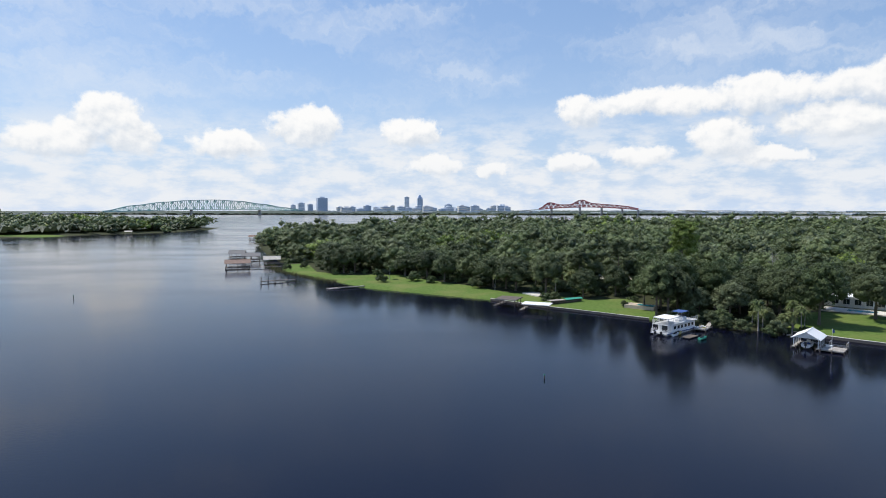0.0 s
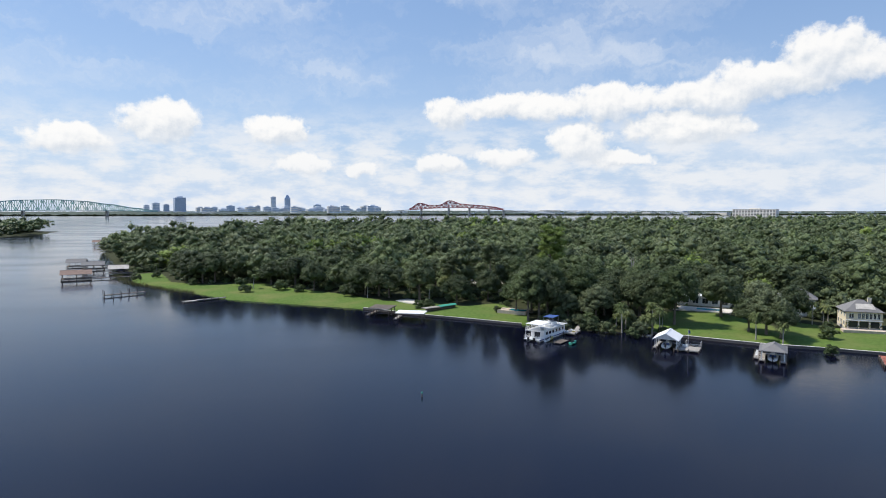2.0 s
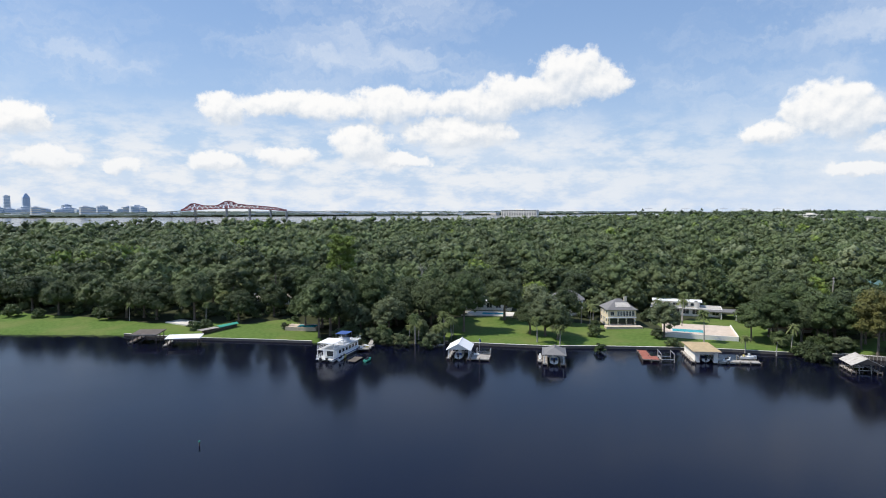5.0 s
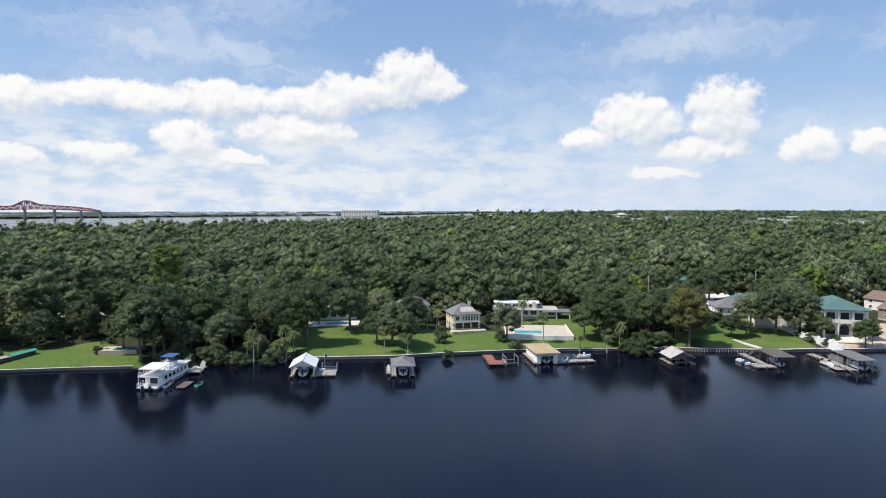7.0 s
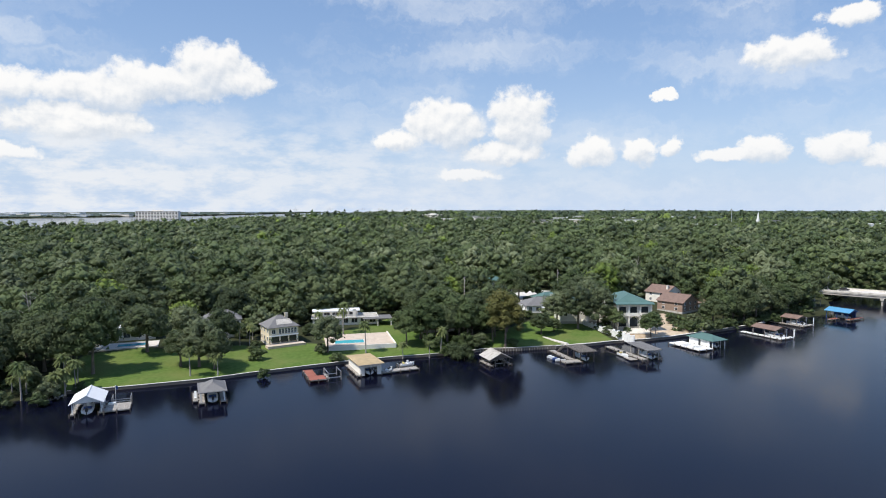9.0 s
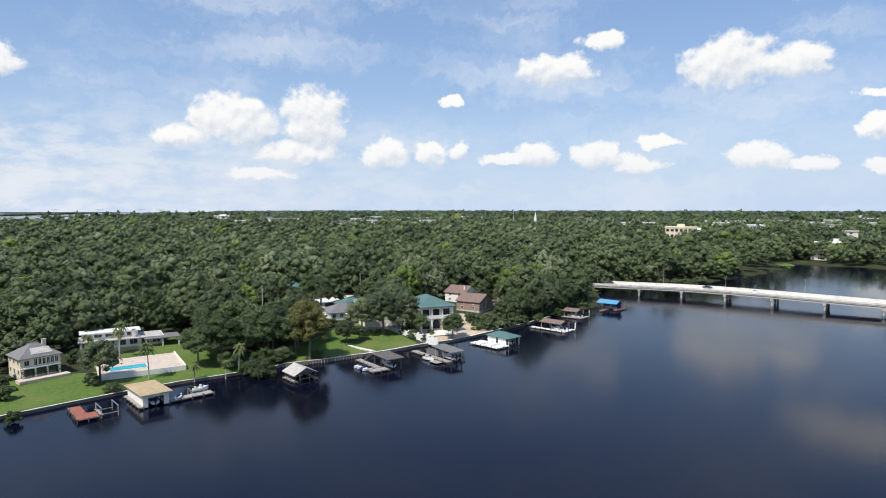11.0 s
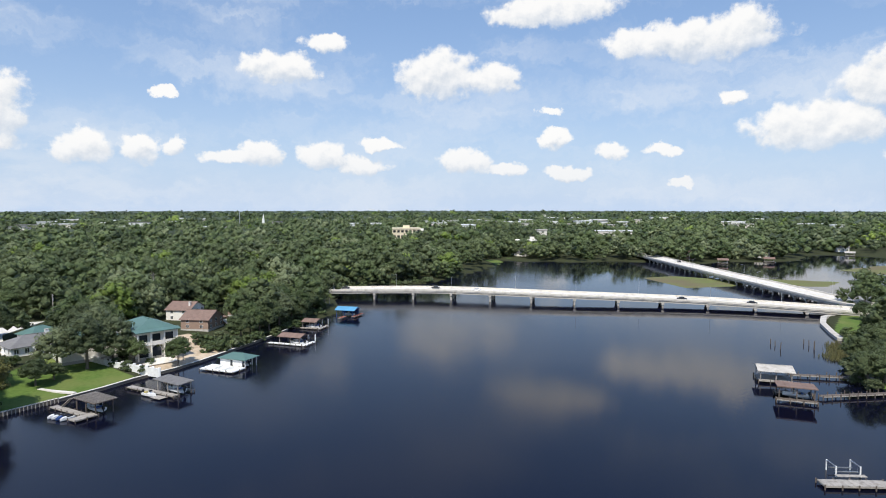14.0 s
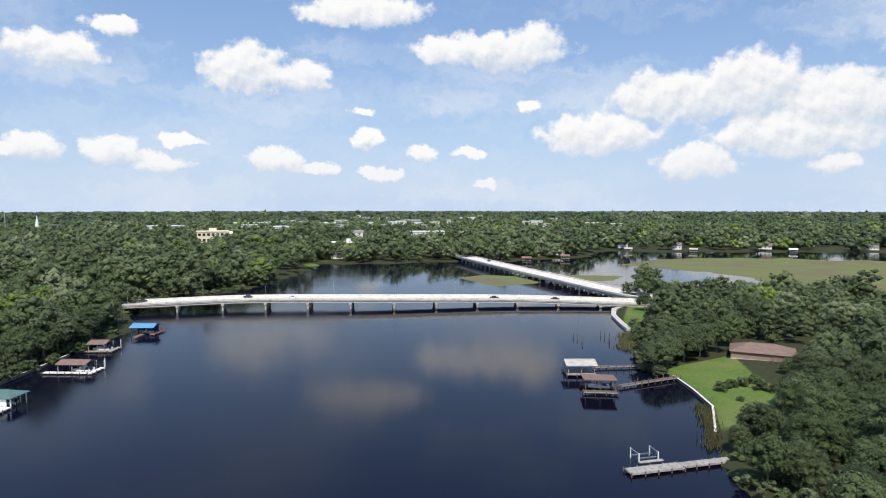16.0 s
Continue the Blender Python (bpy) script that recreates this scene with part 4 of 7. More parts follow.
grow("moss", 223.0, 74.0, 1.10, 1.00)
grow("moss", 217.5, 87.0, 1.05, 1.00)
grow("green", 222.0, 68.0, 0.60, 1.00)
grow("thicket", 172.0, 112.0, 0.90, 1.00)
grow("green", 176.0, 116.0, 1.00, 1.00)
grow("oak", 182.0, 112.0, 0.90, 1.00)
grow("green", 184.0, 106.0, 0.95, 1.00)
grow("thicket", 178.0, 105.0, 0.90, 1.00)
grow("thicket", 181.5, 101.0, 0.80, 1.00)
grow("oak", 190.0, 110.0, 0.95, 1.00)
grow("oak", 181.0, 121.0, 0.90, 1.00)
grow("green", 172.0, 121.0, 0.80, 1.00)
grow("palm", 169.5, 108.0, 0.95, 1.05)
grow("palm", 174.0, 146.0, 1.20, 1.10)
grow("palm", 178.5, 149.5, 1.15, 1.10)
grow("palm", 146.5, 164.0, 0.90, 1.00)
grow("palm", 148.0, 161.5, 0.80, 1.00)
grow("bush", 212.0, 64.0, 0.90, 1.00)
grow("bush", 216.0, 69.0, 1.10, 1.00)
grow("bush", 221.0, 73.0, 1.00, 1.00)
grow("palm", 224.0, 55.0, 0.80, 1.00)
grow("bush", 243.0, 58.0, 1.00, 1.00)
grow("bush", 248.0, 50.0, 1.10, 1.00)
grow("thicket", 252.0, 46.0, 0.60, 1.00)
grow("oak", 203.0, 100.0, 0.80, 1.00)
grow("green", 208.0, 104.0, 0.90, 1.00)
grow("oak", 215.0, 108.0, 1.00, 1.00)
grow("green", 225.0, 108.0, 0.70, 1.00)


def free_ground(x, y, gap):
    keep = np.ones(x.shape, bool)
    for poly in LAWNS + CLEAR:
        keep &= ~(inside(poly, x, y) | (edge_distance(poly, x, y) < gap))
    for hx, hy, r in HOUSE_PLOTS:
        keep &= np.hypot(x - hx, y - hy) > r + gap + 1.5
    return keep


def scatter(x0, x1, y0, y1, step, polys, clear):
    """Jittered places on land, clear of lawns and houses."""
    xs, ys = np.meshgrid(np.arange(x0, x1, step), np.arange(y0, y1, step))
    xs = xs.ravel() + rng.uniform(-0.42, 0.42, xs.size) * step
    ys = ys.ravel() + rng.uniform(-0.42, 0.42, ys.size) * step
    d = inland(polys, xs, ys)
    keep = (d > clear)
    xs, ys, d = xs[keep], ys[keep], d[keep]
    keep = free_ground(xs, ys, 3.0)
    return xs[keep], ys[keep], d[keep]




def near_woods():
    """The trees along the banks that can be told apart, one by one."""
    xs, ys, ds = scatter(-140, 420, -320, 480, 9.6, [MAIN_LAND, EAST_BANK], 2.5)
    n = 0
    far = []
    order = np.argsort(np.hypot(xs - 15, ys - 20) + ds * 1.5)
    for x, y, d in zip(xs[order], ys[order], ds[order]):
        if any((x - px) ** 2 + (y - py) ** 2 < (r + 2.2) ** 2 for px, py, r in PLANTED):
            continue
        span = math.hypot(x - 15, y - 20)
        if d < 75 and span < 290 and n < 150:
            n += 1
            roll = rng.random()
            if d < 7:
                key = "thicket" if roll < 0.55 else ("moss" if roll < 0.7 else "green")
            else:
                key = "oak" if roll < 0.52 else "green" if roll < 0.76 else "moss" if roll < 0.86 else "pine"
            plant(key, x, y, rng.uniform(0.75, 1.12) * (0.82 if y < -60 else 1), None, rng.uniform(0.88, 1.12))
        else:
            far.append((x, y))
    return far


def woods(name, places, r, h, lobes, leaves, size, label, mats):
    """A wood too large to count: many crowns in one mesh."""
    protos = [[crown_arrays(r, h + 3.0, -1.0, lobes, leaves, size, s, OCT_V, OCT_F) for _ in range(4)] for s in ("oak", "pine")]
    V, T, at, which, tone = [], [], 0, [], []
    for x, y in places:
        pine = rng.random() < 0.13
        lv, lf, cv, cf = protos[int(pine)][int(rng.integers(4))]
        k = (0.68 + 0.75 * rng.random() ** 1.6) * (0.85 if pine else 1) * (0.82 if y < -60 and x < 300 else 1)
        a = rng.uniform(0, 6.283)
        R = np.array([[math.cos(a), math.sin(a), 0], [-math.sin(a), math.cos(a), 0], [0, 0, 1]]) * k
        v = np.concatenate([lv, cv]) @ R + np.array([x, y, 2.3 + (2.5 if pine else 0) + rng.uniform(-4.0, 2.2)])
        V.append(v)
        T.append(np.concatenate([lf, cf + len(lv)]) + at)
        which.append(np.full(len(lf) + len(cf), rng.choice(len(mats), p=[0.52, 0.35, 0.10, 0.03])))
        tone.append(np.full(len(v), rng.random() - 0.5, dtype=np.float32))
        at += len(v)
    me = mesh_np(name, np.concatenate(V), np.concatenate(T), mats)
    me.attributes.new("tree", "FLOAT", "POINT").data.foreach_set("value", np.concatenate(tone))
    me.polygons.foreach_set("material_index", np.concatenate(which).astype(np.int32))
    tagged(new(name, me), label, "woods", kind="stuff")


def understorey(name, places, label):
    protos = [crown_arrays(2.3, 3.6, -0.9, 4, 85, 0.45) for _ in range(5)]
    V, T, which, at = [], [], [], 0
    for x, y in places:
        lv, lf, cv, cf = protos[int(rng.integers(5))]
        k = rng.uniform(0.5, 1.25)
        a = rng.uniform(0, 6.283)
        R = np.array([[math.cos(a), math.sin(a), 0], [-math.sin(a), math.cos(a), 0], [0, 0, 1]]) * k
        v = np.concatenate([lv, cv]) @ R + np.array([x, y, float(ground_height([x], [y])[0][0])])
        V.append(v)
        T.append(np.concatenate([lf, cf + len(lv)]) + at)
        which.append(np.full(len(lf) + len(cf), rng.choice(3, p=[0.45, 0.4, 0.15])))
        at += len(v)
    me = mesh_np(name, np.concatenate(V), np.concatenate(T), [LEAF_OAK, LEAF_GREEN, LEAF_MOSS])
    me.polygons.foreach_set("material_index", np.concatenate(which).astype(np.int32))
    tagged(new(name, me), label, "undergrowth", kind="stuff")


def canopy_sheet():
    """The closed canopy of the far woods, out to the horizon."""
    az = np.radians(np.arange(-48, 172, 0.19))
    rad = 880 * (4900 / 880) ** (np.arange(0, 100) / 99)
    A, R = np.meshgrid(az, rad, indexing="ij")
    X, Y = 15 + R * np.sin(A), 20 + R * np.cos(A)
    g, d = ground_height(X, Y)
    bumps = rng.uniform(0, 1, X.shape)
    Z = np.where(d > 22, np.where(R < 1700, 3.5, 7.0) + 10.0 * bumps ** 2 + np.clip((R - 2600) / 2300, 0, 1) * 4, -3.0)
    town = inside(CITY_BANK, X, Y) & (np.degrees(A) < 62)
    Z = np.where(town & (d > 22), 3.0 + 5.0 * bumps, Z)
    open_land = inside([(560, -130), (760, -60), (800, -180), (600, -240)], X, Y)
    Z = np.where(open_land, -3.0, Z)
    n, k = X.shape
    idx = np.arange(n * k).reshape(n, k)
    F = np.stack([idx[:-1, :-1], idx[:-1, 1:], idx[1:, 1:], idx[1:, :-1]], -1).reshape(-1, 4)
    low = (Z.ravel()[F] < 0).any(1)
    me = mesh_np("far_woods", np.stack([X, Y, Z], -1).reshape(-1, 3), F[~low], [LEAF_FAR])
    tagged(new("far_woods", me), "unbroken far woodland canopy reaching the horizon", "woods", kind="stuff")


leftover = near_woods()
xs, ys, ds = scatter(-700, 800, -800, 1100, 12.2, LANDS, 6)
span = np.hypot(xs - 15, ys - 20)
azim_t = np.degrees(np.arctan2(xs - 15, ys - 20))
seen = (azim_t > -45) & (azim_t < 172) & (span < 640) & ~((xs > -140) & (xs < 420) & (ys > -320) & (ys < 480))
near_rest = [p for p in leftover if math.hypot(p[0] - 15, p[1] - 20) < 330]
far_rest = [p for p in leftover if math.hypot(p[0] - 15, p[1] - 20) >= 330]
woods("waterfront_woods", near_rest, 7.0, 12.5, 20, 540, 0.60, "dense live oaks and pines behind the lawns", [LEAF_OAK, LEAF_GREEN, LEAF_MOSS, LEAF_BRIGHT])
woods("woodland", far_rest + list(zip(xs[seen], ys[seen])), 8.0, 12.8, 11, 190, 0.95, "dense oak and pine wood behind the waterfront", [LEAF_OAK, LEAF_GREEN, LEAF_MOSS, LEAF_BRIGHT])
xs, ys, ds = scatter(-1400, 1900, -1900, 1900, 22.0, LANDS, 8)
span = np.hypot(xs - 15, ys - 20)
azim_t = np.degrees(np.arctan2(xs - 15, ys - 20))
seen = (azim_t > -45) & (azim_t < 168) & (span > 630) & (span < 1600) & (rng.random(len(xs)) < 0.85)
woods("distant_woodland", list(zip(xs[seen], ys[seen])), 11.5, 13.5, 6, 44, 1.9, "distant woodland of rounded green crowns", [LEAF_OAK, LEAF_GREEN, LEAF_MOSS, LEAF_BRIGHT])
canopy_sheet()
xs, ys, ds = scatter(-3400, 3500, -3500, 3500, 62.0, LANDS, 20)
span = np.hypot(xs - 15, ys - 20)
azim_t = np.degrees(np.arctan2(xs - 15, ys - 20))
seen = (azim_t > -42) & (azim_t < 166) & (span > 1550) & (span < 3400) & ~inside(CITY_BANK, xs, ys)
woods("horizon_woodland", list(zip(xs[seen], ys[seen])), 24.0, 13.0, 4, 24, 4.0, "far woodland of rounded crowns towards the horizon", [LEAF_OAK, LEAF_GREEN, LEAF_MOSS, LEAF_BRIGHT])
xs, ys, ds = scatter(-140, 420, -320, 480, 4.4, [MAIN_LAND, EAST_BANK], 0.6)
seen = (ds < 48) & (np.hypot(xs - 15, ys - 20) < 400) & ((ds < 9) | (rng.random(len(xs)) < 0.55))
understorey("undergrowth", list(zip(xs[seen], ys[seen])), "dense green undergrowth along the banks")


def reed_bed(label, pts, count, spread):
    """Upright blades in a ragged belt along a line."""
    V, T = [], []
    seg = [(Vector(p), Vector(q)) for p, q in zip(pts, pts[1:])]
    for i in range(count):
        p, q = seg[int(rng.integers(len(seg)))]
        c = p.lerp(q, rng.random())
        x, y = c.x + rng.normal() * spread, c.y + rng.normal() * spread
        a, hgt = rng.uniform(0, 6.283), rng.uniform(0.8, 1.7)
        w = 0.16
        V += [(x - w * math.cos(a), y - w * math.sin(a), -0.3), (x + w * math.cos(a), y + w * math.sin(a), -0.3), (x + rng.normal() * 0.25, y + rng.normal() * 0.25, hgt)]
        T.append((3 * i, 3 * i + 1, 3 * i + 2))
    tagged(new("reeds", mesh_np("reeds", np.array(V), np.array(T), [REEDS])), label, "reeds", kind="stuff")


reed_bed("yellow-green reeds at the foot of a seawall", [(118, -104.5), (112, -98.5), (106.5, -91.5), (100.5, -82)], 900, 1.0)
reed_bed("pale reeds in the shallows below the bridge end", [(186, -160), (176, -149), (169, -139)], 1100, 1.7)
reed_bed("marsh grass along the low shore", [(-104, 372), (-90, 336), (-70, 309), (-50, 286)], 900, 1.3)


# ---- road bridge ----
def along(pts, step):
    out, carry = [], 0.0
    for a, b in zip(pts, pts[1:]):
        a, b = Vector(a), Vector(b)
        length = (b - a).length
        s = carry
        while s < length:
            out.append((a + (b - a) * (s / length), (b - a).normalized()))
            s += step
        carry = s - length
    return out


def smooth_line(pts, n):
    """A Catmull-Rom line through pts."""
    P = [Vector(p) for p in pts]
    P = [P[0] * 2 - P[1]] + P + [P[-1] * 2 - P[-2]]
    out = []
    for i in range(1, len(P) - 2):
        for k in range(n):
            t = k / n
            a, b, c, d = P[i - 1:i + 3]
            out.append(0.5 * (2 * b + (c - a) * t + (2 * a - 5 * b + 4 * c - d) * t * t + (3 * b - a - 3 * c + d) * t ** 3))
    return out + [P[-2]]


def ribbon(bm, line, offs_lo, offs_hi, z_lo, z_hi):
    """A strip with thickness along a line, between two sideways offsets and two heights."""
    rings = []
    for i, p in enumerate(line):
        d = (line[min(i + 1, len(line) - 1)] - line[max(i - 1, 0)])
        s = Vector((d.y, -d.x, 0)).normalized()
        rings.append([bm.verts.new(p + s * o + Vector((0, 0, z))) for o, z in ((offs_lo, z_lo), (offs_hi, z_lo), (offs_hi, z_hi), (offs_lo, z_hi))])
    for a, b in zip(rings, rings[1:]):
        for i in range(4):
            bm.faces.new((a[i], a[(i + 1) % 4], b[(i + 1) % 4], b[i]))
    bm.faces.new(rings[0][::-1])
    bm.faces.new(rings[-1])
    bmesh.ops.recalc_face_normals(bm, faces=bm.faces[:])


def road_bridge(label, pts, width, piers, cols, lamp_step):
    line = smooth_line(pts, 8)
    ob = thing("road_bridge", Matrix.Identity(4), label, "bridge")
    w = width / 2
    part("deck", made(ribbon, line, -w, w, -0.45, 0.0), PALE_CONCRETE, ob)
    for s in (-1, 1):
        part("parapet", made(ribbon, line, s * w - 0.18, s * w + 0.18, 0.0, 0.85), PALE_CONCRETE, ob)
        part("edge_beam", made(ribbon, line, s * (w - 0.6) - 0.3, s * (w - 0.6) + 0.3, -1.35, -0.45), CONCRETE, ob)
    for k in (-0.33, 0, 0.33):
        part("girder", made(ribbon, line, k * w - 0.3, k * w + 0.3, -1.35, -0.45), CONCRETE, ob)
    part("carriageway", made(ribbon, line, -w + 1.6, w - 1.6, 0.004, 0.02), PALE_CONCRETE, ob)
    part("centre_line", made(ribbon, line, -0.12, 0.12, 0.024, 0.03), YELLOW, ob)
    for p, d in along(line, piers)[1:]:
        if ground_height([p.x], [p.y])[0][0] > 0.4:
            continue
        s = Vector((d.y, -d.x, 0)).normalized()
        pier = part("pier", made(beam, p + s * (w - 0.4) + Vector((0, 0, -1.85)), p - s * (w - 0.4) + Vector((0, 0, -1.85)), 1.3, 1.0), CONCRETE, ob)
        for i in range(cols):
            o = (i / (cols - 1) * 2 - 1) * (w - 1.2)
            c = p + s * o
            part("column", made(beam, (c.x, c.y, -2.5), (c.x, c.y, p.z - 2.3), 0.95, None, 8), CONCRETE, pier)
    for i, (p, d) in enumerate(along(line, lamp_step)[1:]):
        s = Vector((d.y, -d.x, 0)).normalized() * (w + 0.05) * (1 if i % 2 else -1)
        c = p + s
        lamp = thing("street_lamp", Matrix.Translation(c + Vector((0, 0, 0.8))), "slim grey street lamp on the bridge parapet", "street lamp", "bridge lamps")
        part("pole", made(beam, (0, 0, 0), (0, 0, 6.2), 0.13, None, 6), STEEL, lamp)
        i2 = -s.normalized() * 1.6
        part("arm", made(beam, (0, 0, 6.1), (i2.x, i2.y, 6.4), 0.09, None, 6), STEEL, lamp)
        part("lamp_head", made(beam, (i2.x * 0.8, i2.y * 0.8, 6.38), (i2.x * 1.3, i2.y * 1.3, 6.4), 0.26, 0.14), STEEL, lamp)
    return line


BRIDGE_ONE = road_bridge("long low concrete road bridge on column piers", [(372, 50, 4.0), (349.5, -5, 4.4), (332, -56.5, 4.7), (300, -110, 4.4), (267.5, -169, 3.4), (231, -212, 2.6), (205, -236, 2.4)], 13.5, 20.6, 3, 31)
BRIDGE_TWO = road_bridge("low concrete causeway bridge on close-set piles", [(545, -315, 4.0), (499, -303, 4.2), (410, -276, 4.2), (325, -252, 4.0), (237, -231, 3.2), (205, -236, 2.4)], 15.0, 9.5, 4, 42)


# ---- docks ----
def planks(bm, x0, x1, y0, y1, z, across="x", width=0.28):
    """Boards with gaps between them, on two bearers."""
    lo, hi = (y0, y1) if across == "x" else (x0, x1)
    n = max(2, int((hi - lo) / width))
    s = (hi - lo) / n
    for i in range(n):
        a, b = lo + i * s + 0.012, lo + (i + 1) * s - 0.012
        dz = random.uniform(-0.012, 0.012)
        if across == "x":
            box(bm, x0 + random.uniform(-0.03, 0.03), x1 + random.uniform(-0.03, 0.03), a, b, z - 0.06 + dz, z + dz)
        else:
            box(bm, a, b, y0 + random.uniform(-0.03, 0.03), y1 + random.uniform(-0.03, 0.03), z - 0.06 + dz, z + dz)


def deck_on(ob, x0, x1, y0, y1, z, mat, across="x", step=2.6, proud=0.35):
    """A platform on piles: decking, a fascia on each side, and single piles that stand a little proud."""
    part("decking", made(planks, x0, x1, y0, y1, z, across), mat, ob)

    def rim(bm):
        for a, b in (((x0, y0), (x1, y0)), ((x1, y0), (x1, y1)), ((x1, y1), (x0, y1)), ((x0, y1), (x0, y0))):
            beam(bm, (*a, z - 0.2), (*b, z - 0.2), 0.08, 0.24)
    part("fascia", made(rim), WOOD_GREY if mat is not WHITE else WHITE, ob)
    nx, ny = max(1, round((x1 - x0) / step)), max(1, round((y1 - y0) / step))
    for i in range(nx + 1):
        for j in range(ny + 1):
            if 0 < i < nx and 0 < j < ny:
                continue
            x, y = x0 + (x1 - x0) * i / nx, y0 + (y1 - y0) * j / ny
            x += 0.13 if i == nx else -0.13 if i == 0 else 0
            y += 0.13 if j == ny else -0.13 if j == 0 else 0
            part("post", made(beam, (x, y, -2.2), (x, y, z + random.uniform(0.1, proud)), 0.26, None, 7), WOOD_DARK, ob)


def posts_at(ob, pts, z0, z1, mat, w=0.2):
    for x, y in pts:
        part("post", made(beam, (x, y, z0), (x, y, z1), w), mat, ob)


def gable_roof(ob, x0, x1, y0, y1, eave, ridge, mat, axis="y", over=0.5, trim=None, name="roof"):
    """Two roof planes and their gable ends; the ridge runs along axis."""
    if axis == "y":
        mx = (x0 + x1) / 2
        drop = (ridge - eave) * over / ((x1 - x0) / 2)
        planes = ([(x0 - over, y0 - over, eave - drop), (mx, y0 - over, ridge), (mx, y1 + over, ridge), (x0 - over, y1 + over, eave - drop)],
                  [(mx, y0 - over, ridge), (x1 + over, y0 - over, eave - drop), (x1 + over, y1 + over, eave - drop), (mx, y1 + over, ridge)])
        ends = [[(x0, y, eave), (x1, y, eave), (mx, y, ridge - 0.1)] for y in (y0, y1)]
    else:
        my = (y0 + y1) / 2
        drop = (ridge - eave) * over / ((y1 - y0) / 2)
        planes = ([(x0 - over, y0 - over, eave - drop), (x1 + over, y0 - over, eave - drop), (x1 + over, my, ridge), (x0 - over, my, ridge)],
                  [(x0 - over, my, ridge), (x1 + over, my, ridge), (x1 + over, y1 + over, eave - drop), (x0 - over, y1 + over, eave - drop)])
        ends = [[(x, y0, eave), (x, y1, eave), (x, my, ridge - 0.1)] for x in (x0, x1)]
    r = part(name, made(lambda bm: [slope(bm, q, 0.14) for q in planes]), mat, ob)

    def ridge_cap(bm):
        a, b = (planes[0][1], planes[0][2]) if axis == "y" else (planes[0][3], planes[0][2])
        beam(bm, Vector(a) + Vector((0, 0, 0.03)), Vector(b) + Vector((0, 0, 0.03)), 0.3, 0.08)
    part("ridge_cap", made(ridge_cap), mat, r)
    if trim:
        for q in ends:
            def tri(bm):
                d = Vector((0, 0.08, 0)) if axis == "y" else Vector((0.08, 0, 0))
                lo = [bm.verts.new(Vector(p) - d) for p in q]
                hi = [bm.verts.new(Vector(p) + d) for p in q]
                bm.faces.new(lo)
                bm.faces.new(hi[::-1])
                for i in range(3):
                    bm.faces.new((lo[i], hi[i], hi[(i + 1) % 3], lo[(i + 1) % 3]))
                bmesh.ops.recalc_face_normals(bm, faces=bm.faces[:])
            part("gable_end", made(tri), trim, r)
    return r


def hip_roof(ob, x0, x1, y0, y1, eave, ridge, mat, over=0.6, name="roof"):
    x0, x1, y0, y1 = x0 - over, x1 + over, y0 - over, y1 + over
    w, d = x1 - x0, y1 - y0
    if w >= d:
        k = d / 2 * 0.92
        A, B = (x0 + k, (y0 + y1) / 2, ridge), (x1 - k, (y0 + y1) / 2, ridge)
        qs = ([(x0, y0, eave), (x1, y0, eave), B, A], [(x1, y0, eave), (x1, y1, eave), B], [(x1, y1, eave), (x0, y1, eave), A, B], [(x0, y1, eave), (x0, y0, eave), A])
    else:
        k = w / 2 * 0.92
        A, B = ((x0 + x1) / 2, y0 + k, ridge), ((x0 + x1) / 2, y1 - k, ridge)
        qs = ([(x0, y0, eave), (x1, y0, eave), A], [(x1, y0, eave), (x1, y1, eave), B, A], [(x1, y1, eave), (x0, y1, eave), B], [(x0, y1, eave), (x0, y0, eave), A, B])
    r = part(name, made(lambda bm: [slope(bm, q, 0.16) for q in qs]), mat, ob)
    part("ridge_cap", made(beam, Vector(A) + Vector((0, 0, 0.03)), Vector(B) + Vector((0, 0, 0.03)), 0.3, 0.1), mat, r)
    return r


def shed_roof(ob, x0, x1, y0, y1, z_front, z_back, mat, thick=0.22):
    r = part("roof", made(slope, [(x0, y0, z_front), (x1, y0, z_front), (x1, y1, z_back), (x0, y1, z_back)], thick), mat, ob)
    n = int((x1 - x0) / 0.9)
    for i in range(n + 1):
        x = x0 + 0.05 + (x1 - x0 - 0.1) * i / n
        part("roof_seam", made(beam, (x, y0 + 0.02, z_front + 0.02), (x, y1 - 0.02, z_back + 0.02), 0.06, 0.05), mat, r)
    part("fascia", made(beam, (x0, y0 - 0.03, z_front - 0.14), (x1, y0 - 0.03, z_front - 0.14), 0.06, 0.26), WOOD_GREY, ob)
    return r


# ---- boats ----
def hull_shape(bm, length, beam_w, depth, sheer=0.25, bow=2.2):
    """A hull with a pointed bow towards +x and a flat stern, deck closed."""
    n, rings = 10, []
    for i in range(n + 1):
        t = i / n
        b = beam_w / 2 * (1 - max(0, (t - 0.35) / 0.65) ** bow) + 0.02
        b *= 0.88 + 0.12 * min(1, t / 0.3)
        zt = depth + sheer * t * t
        x = length * (t - 0.5)
        rings.append([bm.verts.new(p) for p in ((x, -b, zt), (x, -b * 0.92, depth * 0.35), (x, 0, -0.15 + depth * 0.3 * max(0, t - 0.75) * 4), (x, b * 0.92, depth * 0.35), (x, b, zt))])
    for p, q in zip(rings, rings[1:]):
        for i in range(4):
            bm.faces.new((p[i], q[i], q[i + 1], p[i + 1]))
        bm.faces.new((p[4], q[4], q[0], p[0]))
    bm.faces.new(rings[0])
    bm.faces.new(rings[-1][::-1])
    bmesh.ops.recalc_face_normals(bm, faces=bm.faces[:])


